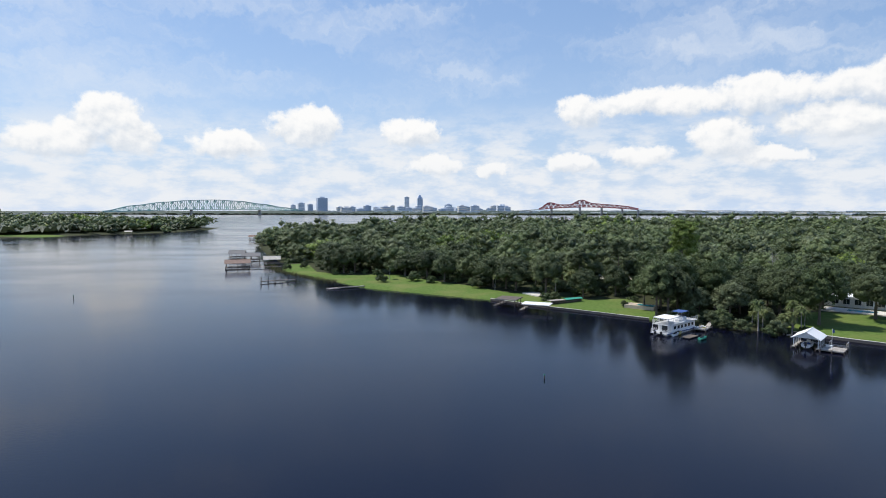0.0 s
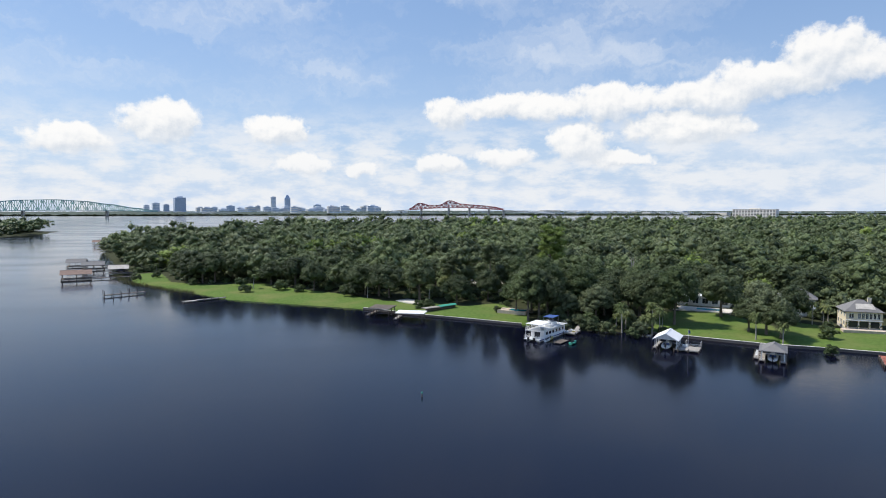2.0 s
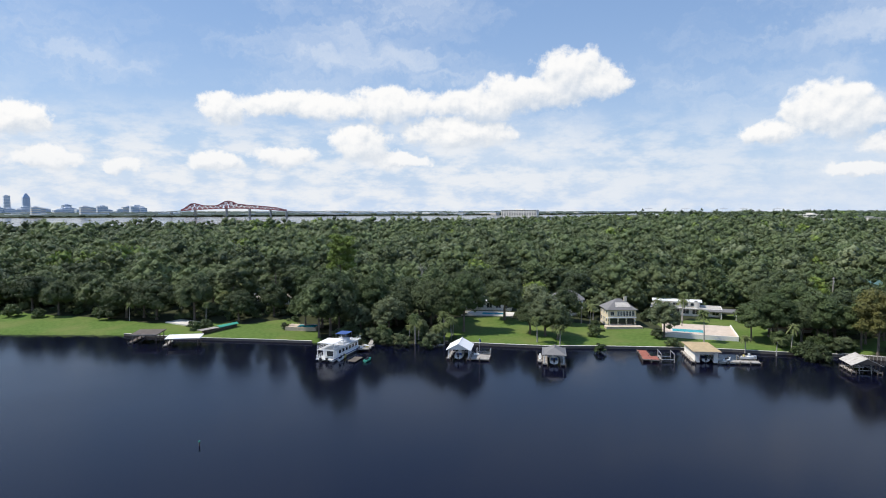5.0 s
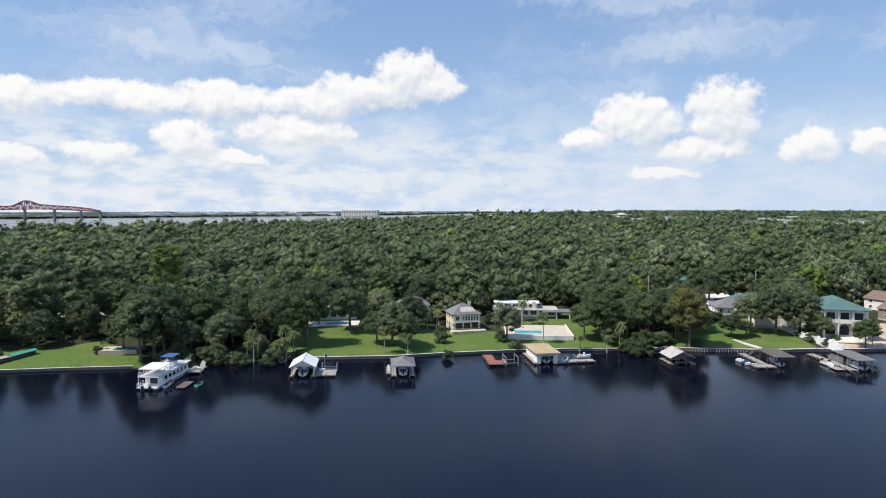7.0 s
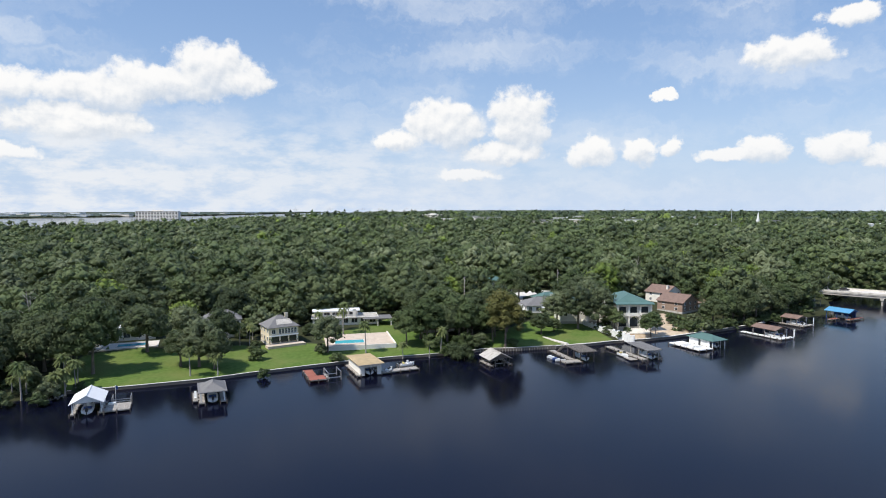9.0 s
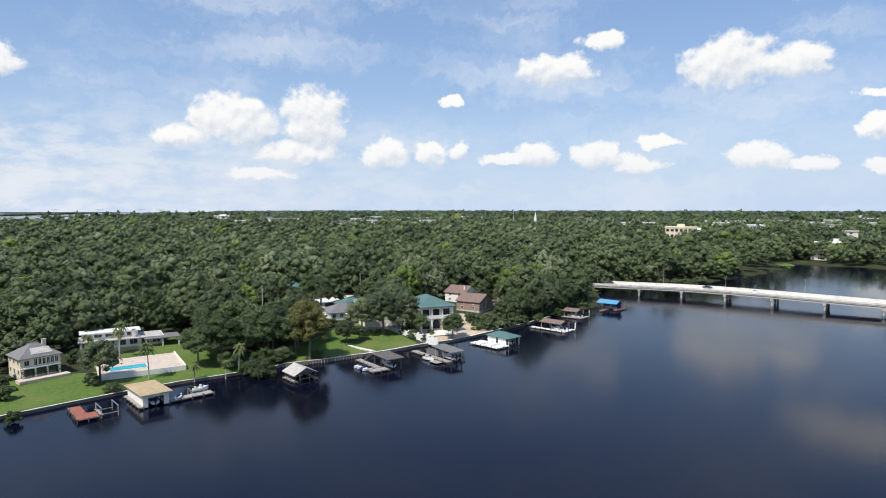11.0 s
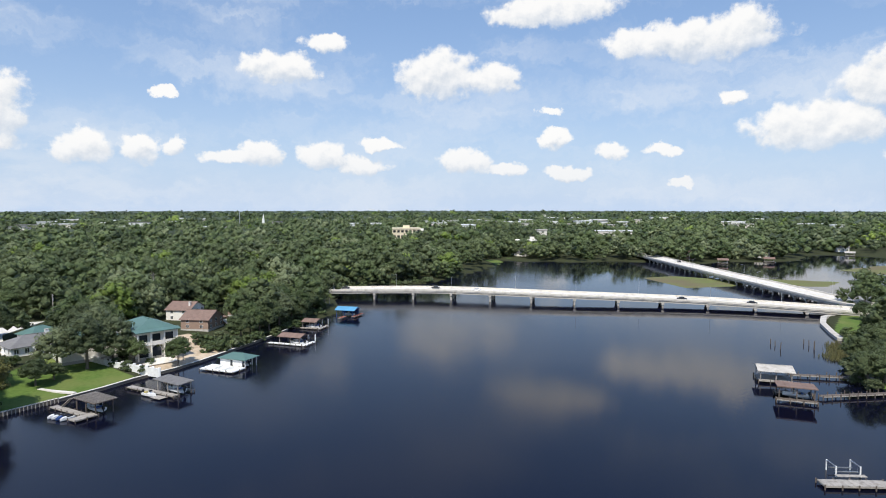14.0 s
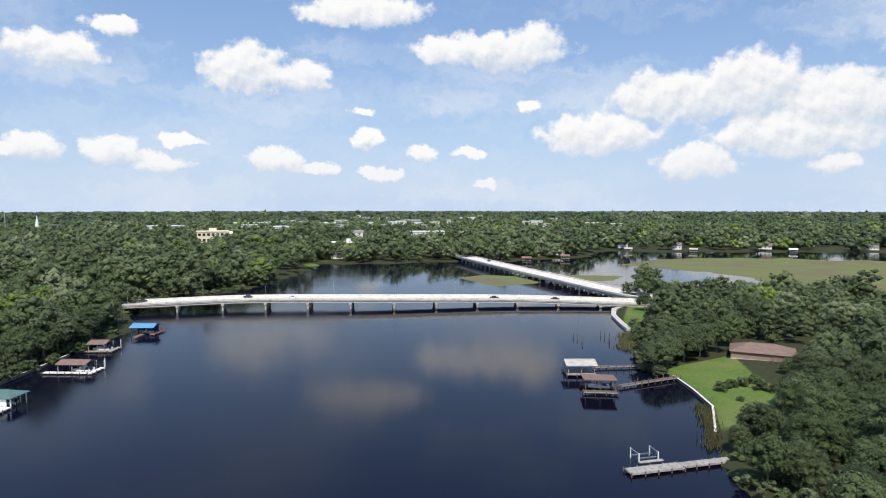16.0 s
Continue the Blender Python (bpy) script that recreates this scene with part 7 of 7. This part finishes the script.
part("pool_water", made(box, -1.0, 5.0, -2.0, 2.0, 0.9, 0.96), POOL, pl)
part("surround", made(lambda b: (box(b, -4.5, 5.6, -2.7, -2.0, -0.8, 1.05), box(b, -4.5, 5.6, 2.0, 2.7, -0.8, 1.05), box(b, -4.5, -1.0, -2.0, 2.0, -0.8, 1.05), box(b, 5.0, 5.6, -2.0, 2.0, -0.8, 1.05))), PAVING, pl)
sl = thing("concrete_slab", pose(36.6, 236.0, 0.9, 0, 0, -60), "pale concrete slab on the lawn", "slab")
part("slab", made(box, -6, 6, -3, 3, -0.3, 0.75), PALE_CONCRETE, sl)

# ---- walls, paths and poles ----
def strip(name, label, pts, w, z0, z1, mat, kind="structure", category="wall"):
    line = [Vector((x, y, 0)) for x, y in pts]
    if name == "seawall" and w < 2:
        z1 -= 0.15
        cap = part("trim", made(ribbon, line, -w * 0.6, w * 0.6, z1 + 0.004, z1 + 0.09), PALE_CONCRETE, None)
        tagged(cap, "thin pale concrete cap of a seawall", "trim", kind="structure")
        mat = WALL_DARK
    me_bm = made(ribbon, line, -w / 2, w / 2, z0, z1)
    ob = part(name, me_bm, mat, None, label)
    return tagged(ob, label, category, kind=kind)


strip("seawall", "low pale concrete seawall along the lawns", [(97, 169), (107, 159), (118, 149), (129, 142), (140, 134), (148, 128), (159, 118.5), (165, 112), (172, 105), (178.5, 99.5)], 0.4, -1.5, 0.85, CONCRETE)
strip("seawall", "dark timber bulkhead with close posts", [(178.5, 99.5), (185, 90), (193, 80.5)], 0.5, -1.5, 1.05, WOOD_GREY)
for p, d in along([Vector((178.0, 99.0, 0)), Vector((184.5, 89.5, 0)), Vector((192.6, 80.1, 0))], 0.85):
    pl = tagged(part("bulkhead_post", made(beam, (p.x, p.y, -1.5), (p.x, p.y, 1.25), 0.26, None, 6), WOOD_GREY, None), "weathered post of a timber bulkhead", "post", "bulkhead posts")
strip("seawall", "pale concrete seawall below the white wall", [(193, 80.5), (201, 72), (208, 66), (216, 57), (224, 50), (237, 41), (256, 28), (266, 22)], 0.6, -1.5, 0.95, CONCRETE)
strip("seawall", "pale concrete edge along the long lawn", [(18, 231), (37, 212), (51, 201), (64, 190)], 0.35, -1.5, 0.8, CONCRETE)
strip("seawall", "low pale concrete seawall of the east lawn", [(138, -121.5), (126.5, -114), (115.5, -105.5), (105, -90)], 0.45, -1.5, 0.95, CONCRETE)
strip("seawall", "pale concrete path round the bridge end", [(230, -212), (226, -199), (215, -186), (200, -173.5), (190, -166)], 2.2, -1.5, 1.0, CONCRETE)
strip("garden_wall", "long white garden wall stepping down to the water", [(252, 104), (237.5, 89.5), (220.5, 74), (207.5, 59.5)], 0.35, 0.5, 3.0, WHITE)
for k in range(17):
    t = k / 16
    x, y = 237.5 - 30 * t, 89.5 - 30 * t
    tagged(part("wall_pier", made(box, x - 0.35, x + 0.35, y - 0.35, y + 0.35, 0.6, 3.25), WHITE, None), "square white pier of a garden wall", "pier", "wall piers")
strip("garden_wall", "white boundary wall behind the houses", [(252, 104), (244, 122), (232, 138)], 0.35, 1.5, 4.2, WHITE)
strip("path", "narrow pale concrete path over the lawn", [(206, 92), (200, 84), (196, 77.5)], 1.2, 0.9, 1.25, PALE_CONCRETE, category="path")
strip("fence", "weathered timber garden fence", [(200, 141), (210, 132), (222, 122)], 0.15, 2.0, 4.2, WOOD_GREY, category="fence")
bm = made(prism, [(229, 112), (240, 107), (274, 119), (299, 113), (299, 120), (271, 133), (242, 143), (236, 128)], 1.2, 2.85)
tagged(part("street", bm, PALE_CONCRETE, None), "pale concrete street and driveways behind the houses", "street", kind="structure")
for i, (x, y, hgt) in enumerate(((268, 122, 12), (292, 108, 12), (252, 138, 11))):
    ob = thing("utility_pole", pose(x, y, 2.3), "tall wooden utility pole with crossarm and transformer", "utility pole", "utility poles")
    part("pole", made(beam, (0, 0, 0), (0, 0, hgt), 0.32, None, 8), GREY_BARK, ob)
    part("crossarm", made(beam, (-1.2, 0, hgt - 0.6), (1.2, 0, hgt - 0.6), 0.14), GREY_BARK, ob)
    part("transformer", made(beam, (0.35, 0, hgt - 2.4), (0.35, 0, hgt - 1.4), 0.55, None, 10), STEEL, ob)


def car(p, d, mat, label):
    ang = math.degrees(math.atan2(d.y, d.x))
    ob = thing("car", pose(p.x, p.y, p.z, 0, 0, ang), label, "car", "cars on the bridge")

    def body(bm):
        prof = [(-2.2, 0.35), (-2.2, 0.85), (-1.3, 0.95), (-0.9, 1.42), (0.6, 1.42), (1.2, 0.95), (2.15, 0.82), (2.2, 0.35)]
        a = [bm.verts.new((x, -0.88, z)) for x, z in prof]
        b = [bm.verts.new((x, 0.88, z)) for x, z in prof]
        bm.faces.new(a)
        bm.faces.new(b[::-1])
        for i in range(len(prof)):
            j = (i + 1) % len(prof)
            bm.faces.new((a[i], b[i], b[j], a[j]))
        bmesh.ops.recalc_face_normals(bm, faces=bm.faces[:])
    bd = part("body", made(body), mat, ob)
    for s in (-1, 1):
        part("side_window", made(box, -0.95, 0.7, s * 0.885 - 0.01, s * 0.885 + 0.01, 0.98, 1.34), GLASS_AND_SHADE, bd)
        for x in (-1.4, 1.4):
            wv = part("wheel", made(beam, (x, s * 0.7, 0.33), (x, s * 0.92, 0.33), 0.66, None, 12), RUBBER, ob)
            part("rim", made(beam, (x, s * 0.9, 0.33), (x, s * 0.935, 0.33), 0.4, None, 10), STEEL, wv)
    part("windscreen", made(beam, (0.93, -0.75, 1.2), (0.93, 0.75, 1.2), 0.04, 0.4), GLASS_AND_SHADE, bd)


for line, spots in ((BRIDGE_ONE, ((9, -2.2, CAR_DARK, "dark car driving on the bridge"), (16, -2.2, CAR_DARK, "dark pickup on the bridge"), (19, 2.2, CAR_WHITE, "white car on the bridge"), (31, 2.2, CAR_DARK, "dark saloon car on the bridge"), (35, 2.2, CAR_DARK, "dark hatchback on the bridge"))),
                    (BRIDGE_TWO, ((9, 3.0, CAR_WHITE, "white van on the causeway bridge"), (14, -3.0, CAR_DARK, "dark car on the causeway bridge")))):
    for i, off, mt, lab in spots:
        d = (line[i + 1] - line[i]).normalized()
        s = Vector((d.y, -d.x, 0)).normalized()
        car(line[i] + s * off + Vector((0, 0, 0.03)), d if off > 0 else -d, mt, lab)


# ---- the far side of the river ----
def far(az_deg, dist):
    return dist * math.sin(radians(az_deg)), dist * math.cos(radians(az_deg))


def truss_bridge(name, label, mat, a, b, deck, heights, panels, piers):
    """A steel truss bridge from a to b: chords, posts and diagonals on two planes, and piers."""
    a, b = Vector((*a, 0)), Vector((*b, 0))
    ob = thing(name, Matrix.Identity(4), label, "bridge", "far bridges")
    d = (b - a).normalized()
    s = Vector((d.y, -d.x, 0)) * 7
    n = panels

    def low(t):
        return deck[0] + (deck[1] - deck[0]) * math.sin(math.pi * t)

    def top(t):
        k = t * (len(heights) - 1)
        i = min(int(k), len(heights) - 2)
        u = k - i
        u = u * u * (3 - 2 * u)
        return low(t) + heights[i] * (1 - u) + heights[i + 1] * u
    for side in (-1, 1):
        def chords(bm):
            for i in range(n):
                t0, t1 = i / n, (i + 1) / n
                p0, p1 = a + (b - a) * t0 + s * side, a + (b - a) * t1 + s * side
                beam(bm, p0 + Vector((0, 0, top(t0))), p1 + Vector((0, 0, top(t1))), 2.6)
                beam(bm, p0 + Vector((0, 0, low(t0))), p1 + Vector((0, 0, low(t1))), 2.6)
                beam(bm, p0 + Vector((0, 0, low(t0))), p0 + Vector((0, 0, top(t0))), 1.7)
                if i % 2:
                    beam(bm, p0 + Vector((0, 0, low(t0))), p1 + Vector((0, 0, top(t1))), 1.7)
                else:
                    beam(bm, p0 + Vector((0, 0, top(t0))), p1 + Vector((0, 0, low(t1))), 1.7)
        part("truss", made(chords), mat, ob)
    part("deck", made(lambda bm: [beam(bm, a + (b - a) * (i / n) + Vector((0, 0, low(i / n))), a + (b - a) * ((i + 1) / n) + Vector((0, 0, low((i + 1) / n))), 15, 2.2) for i in range(n)]), mat, ob)
    for t in piers:
        p = a + (b - a) * t
        z = low(min(max(t, 0), 1)) - 1.2 - (abs(t - 0.5) > 0.5) * (abs(t - 0.5) - 0.5) * 60
        if z < 4:
            continue
        pr = part("pier", made(beam, p + s * 1.1 + Vector((0, 0, z - 1)), p - s * 1.1 + Vector((0, 0, z - 1)), 5, 3), CONCRETE, ob)
        for side in (-1, 1):
            part("pier_leg", made(beam, p + s * side * 0.85 + Vector((0, 0, -3)), p + s * side * 0.85 + Vector((0, 0, z - 1)), 4.2), CONCRETE, pr)
    for t0, t1 in ((-0.55, 0), (1, 1.5)):
        p0, p1 = a + (b - a) * t0, a + (b - a) * t1
        z0 = low(0) if t0 == 0 or t0 == 1 else 8
        z1 = low(0) if t1 in (0, 1) else 8
        if t0 == 1:
            z0 = low(0)
        part("approach", made(beam, p0 + Vector((0, 0, z0)), p1 + Vector((0, 0, z1)), 14, 2.6), PALE_CONCRETE, ob)
    return ob


truss_bridge("steel_bridge", "long pale green steel truss bridge over the river", GREEN_STEEL, far(-28.75, 2500), far(-12.8, 2900), (17, 25), [3, 20, 30, 36, 38, 34, 24, 12, 3], 48, (0.38, 0.74, 1.12, 1.25, 1.38))
truss_bridge("steel_bridge", "dark red steel cantilever bridge with two peaks", RED_STEEL, far(8.87, 2750), far(17.5, 2600), (24, 34), [4, 26, 14, 12, 30, 16, 13, 12, 10, 4], 40, (-0.4, -0.25, -0.1, 0.13, 0.43, 0.65, 0.85, 1.0))


def tower(az_deg, dist, width, height, mat, label, cap=None, steps=None):
    x, y = far(az_deg, dist)
    ob = thing("tower_block", pose(x, y, 0, 0, 0, -az_deg + 12), label, "building", "city skyline")
    w = width / 2
    body = part("wall", made(box, -w, w, -w * 0.8, w * 0.8, 0, height), mat, ob)
    floors = max(3, int(height / 9))
    for i in range(floors):
        z = height * (i + 0.35) / floors
        part("window_band", made(lambda b: (box(b, -w * 0.94, w * 0.94, -w * 0.8 - 0.5, -w * 0.8 - 0.05, z, z + height / floors * 0.42), box(b, -w - 0.5, -w - 0.05, -w * 0.74, w * 0.74, z, z + height / floors * 0.42), box(b, w + 0.05, w + 0.5, -w * 0.74, w * 0.74, z, z + height / floors * 0.42))), TOWER_BLUE, body)
    part("roof_plant", made(box, -w * 0.5, w * 0.5, -w * 0.4, w * 0.4, height, height + width * 0.12), TOWER_PALE, ob)
    if cap:
        def cone(bm):
            base = [bm.verts.new((sx * w, sy * w * 0.8, height)) for sx, sy in ((-1, -1), (1, -1), (1, 1), (-1, 1))]
            tip = [bm.verts.new((sx * w * 0.25, sy * w * 0.2, height + cap)) for sx, sy in ((-1, -1), (1, -1), (1, 1), (-1, 1))]
            for i in range(4):
                bm.faces.new((base[i], base[(i + 1) % 4], tip[(i + 1) % 4], tip[i]))
            bm.faces.new(tip)
        part("crown_roof", made(cone), mat, ob)
    return ob


tower(-2.14, 4600, 38, 96, TOWER_BLUE, "tall blue glass office tower with tapered top", 26)
tower(-3.35, 4600, 32, 108, TOWER_PALE, "tall pale glass office tower")
tower(-11.05, 4300, 66, 96, TOWER_BLUE, "broad dark glass office block")
tower(-12.9, 4300, 40, 60, TOWER_PALE, "tall grey apartment tower")
tower(-12.1, 4350, 32, 52, TOWER_BLUE, "blue-grey glass office tower")
tower(-13.6, 4350, 30, 48, TOWER_PALE, "pale low office block")
tower(0.48, 4650, 50, 52, TOWER_BLUE, "dark blue glass office block")
tower(-1.55, 3300, 36, 38, TOWER_SAND, "tall sand-coloured apartment block")
tower(-1.2, 3320, 30, 34, TOWER_SAND, "broad sand-coloured apartment slab")
tower(1.75, 3300, 42, 40, TOWER_SAND, "pale brown apartment block")
for k in range(26):
    a_deg = -9.5 + k * 0.62 + random.uniform(-0.2, 0.2)
    tower(a_deg, random.uniform(4300, 4700), random.uniform(30, 75), random.uniform(18, 46), random.choice((TOWER_PALE, TOWER_SAND, TOWER_BLUE, TOWER_PALE)), "distant city block in haze")
for k in range(110):
    a_deg = random.choice((random.uniform(-12, 36), random.uniform(18, 62), random.uniform(20, 34)))
    dist = random.uniform(2820, 4200)
    x, y = far(a_deg, dist)
    if ground_height([x], [y])[1][0] < 10:
        continue
    ob = thing("warehouse", pose(x, y, 0, 0, 0, -a_deg + random.uniform(-50, 10)), "low pale waterfront warehouse far across the river", "building", "far warehouses")
    w, d2, hh = random.uniform(30, 120), random.uniform(20, 40), random.uniform(7, 14)
    part("wall", made(box, -w / 2, w / 2, -d2 / 2, d2 / 2, 0, hh), random.choice((WHITE, TOWER_PALE, TOWER_SAND)), ob)
    part("roof", made(box, -w / 2 - 1, w / 2 + 1, -d2 / 2 - 1, d2 / 2 + 1, hh, hh + 1.2), random.choice((ROOF_WHITE, TOWER_PALE, ROOF_PALE)), ob)


def block(x, y, rz, W, D, H, floors, bays, label, mat=STUCCO):
    """An office or apartment block with its storeys and window bays."""
    ob = thing("building", pose(x, y, 2, 0, 0, rz), label, "building", "far buildings")
    body = part("wall", made(box, -W / 2, W / 2, -D / 2, D / 2, 0, H), mat, ob)
    part("roof", made(box, -W / 2 - 0.6, W / 2 + 0.6, -D / 2 - 0.6, D / 2 + 0.6, H, H + 0.9), mat, ob)
    part("roof_plant", made(box, -W * 0.12, W * 0.12, -D * 0.2, D * 0.2, H + 0.9, H + 4), mat, ob)
    for f in range(floors):
        for i in range(bays):
            z = H * (f + 0.3) / floors
            u = -W / 2 + W * (i + 0.5) / bays
            part("window", made(box, u - W / bays * 0.32, u + W / bays * 0.32, -D / 2 - 0.15, -D / 2 - 0.02, z, z + H / floors * 0.45), GLASS_AND_SHADE, body)


block(1362, 1706, -62, 132, 22, 27, 6, 14, "long white apartment slab beyond the woods")
block(1505, 801, -78, 62, 30, 20, 4, 9, "white office block above the trees")
block(769, -147, -102, 34, 22, 19, 3, 7, "pale institutional building among trees", CREAM)
block(790, -172, -102, 26, 20, 14, 3, 5, "pale brick building among trees", STUCCO)
block(640, -260, -112, 40, 22, 9, 2, 9, "low pale office with red-brown roof edge", STUCCO)
for x, y, w in ((1250, -180, 60), (1400, -380, 90), (1300, -560, 110), (1500, -480, 80), (1100, -330, 50), (1700, 330, 90), (1850, 520, 70), (1600, 470, 60), (1500, 620, 50), (1900, 240, 80), (1100, 100, 40), (1750, -900, 120)):
    ob = thing("warehouse", pose(x, y, 2, 0, 0, -math.degrees(math.atan2(x, y)) + 10), "low white commercial building among far trees", "building", "far warehouses")
    part("wall", made(box, -w / 2, w / 2, -14, 14, 0, 12.5), WHITE, ob)
    part("roof", made(box, -w / 2 - 1, w / 2 + 1, -15, 15, 12.5, 13.6), ROOF_WHITE, ob)
ob = thing("church", pose(1300, 15, 2, 0, 0, 0), "white church spire above far trees", "church")
part("spire", made(lambda b: bmesh.ops.create_cone(b, cap_ends=True, segments=8, radius1=3.2, radius2=0.1, depth=18, matrix=Matrix.Translation((0, 0, 24)))), WHITE, ob)
part("tower", made(box, -3, 3, -3, 3, 0, 15), WHITE, ob)
ob = thing("radio_mast", pose(1310, 60, 2), "thin lattice radio mast above far trees", "mast")
part("mast", made(beam, (0, 0, 0), (0, 0, 38), 1.2, None, 6), STEEL, ob)
for k, (a_deg, dist) in enumerate(((100, 4700), (107, 4750), (56, 4300), (53, 4350), (57.5, 4400), (50, 4300), (60, 4500))):
    x, y = far(a_deg, dist)
    ob = thing("port_crane", pose(x, y, 0, 0, 0, -a_deg), "pale dockside crane in the far haze", "crane", "far cranes")
    part("leg", made(lambda b: [beam(b, (s * 12, 0, 0), (s * 12, 0, 50), 3.5) for s in (-1, 1)]), TOWER_PALE, ob)
    part("boom", made(beam, (-45, 0, 52), (40, 0, 52), 4, 4), TOWER_PALE, ob)
    part("mast", made(beam, (-12, 0, 50), (-4, 0, 74), 3), TOWER_PALE, ob)
    ob.scale = (0.55, 0.55, 0.55)

# houses and clutter of roofs on the far shores
for x, y, mt, rf in ((506, -540, WHITE, ROOF_GREY), (458, -576, STUCCO, ROOF_GREY), (404, -662, WHITE, ROOF_BROWN), (330, -748, STUCCO, ROOF_GREY), (482, -332, BROWN_WALL, ROOF_BROWN), (474, -408, STUCCO, ROOF_BROWN),
                     (552, -205, STUCCO, ROOF_GREY), (-480, 806, WHITE, ROOF_BROWN)):
    house("house", x, y, -math.degrees(math.atan2(x, y)) + random.uniform(-35, 35), random.uniform(9, 14), 8, random.uniform(3.5, 5.5), 2.8, mt, rf, "distant waterfront house among trees", "gable", "x", n_front=3, n_side=1, base=1.5)
for x, y in ((482, -522), (436, -574), (372, -660), (452, -345), (450, -392), (-405, 795)):
    M = pose(x, y, 0, 0, 0, -math.degrees(math.atan2(x, y)))
    ob = thing("boathouse", M, "small distant roofed dock by the shore", "boathouse", "far boathouses")
    deck_on(ob, -4, 4, -6, 2, 0.9, WOOD_GREY, "y", 4.0)
    posts_at(ob, [(-3.5, -5.5), (3.5, -5.5), (-3.5, 1.5), (3.5, 1.5)], 0.8, 3.4, WOOD_GREY, 0.25)
    gable_roof(ob, -4, 4, -6, 2, 3.4, 4.6, random.choice((ROOF_BROWN, ROOF_PALE, ROOF_WHITE)), "x", 0.5, WOOD_GREY)
for k in range(46):
    a_deg, dist = random.choice(((random.uniform(66, 80), random.uniform(1150, 1700)), (random.uniform(104, 122), random.uniform(760, 1500)), (random.uniform(118, 150), random.uniform(1000, 1900)), (random.uniform(50, 130), random.uniform(1300, 2300))))
    x, y = far(a_deg, dist)
    w, d2, hh = random.uniform(12, 46), random.uniform(12, 22), random.uniform(12.5, 17)
    ob = thing("commercial_building", pose(x, y, 2, 0, 0, -a_deg + random.uniform(-30, 30)), "pale low building showing between far trees", "building", "far roofs")
    part("wall", made(box, -w / 2, w / 2, -d2 / 2, d2 / 2, 0, hh), random.choice((WHITE, STUCCO, TOWER_SAND)), ob)
    part("roof", made(box, -w / 2 - 0.8, w / 2 + 0.8, -d2 / 2 - 0.8, d2 / 2 + 0.8, hh, hh + 1.0), random.choice((ROOF_WHITE, ROOF_WHITE, ROOF_PALE, ROOF_GREY)), ob)
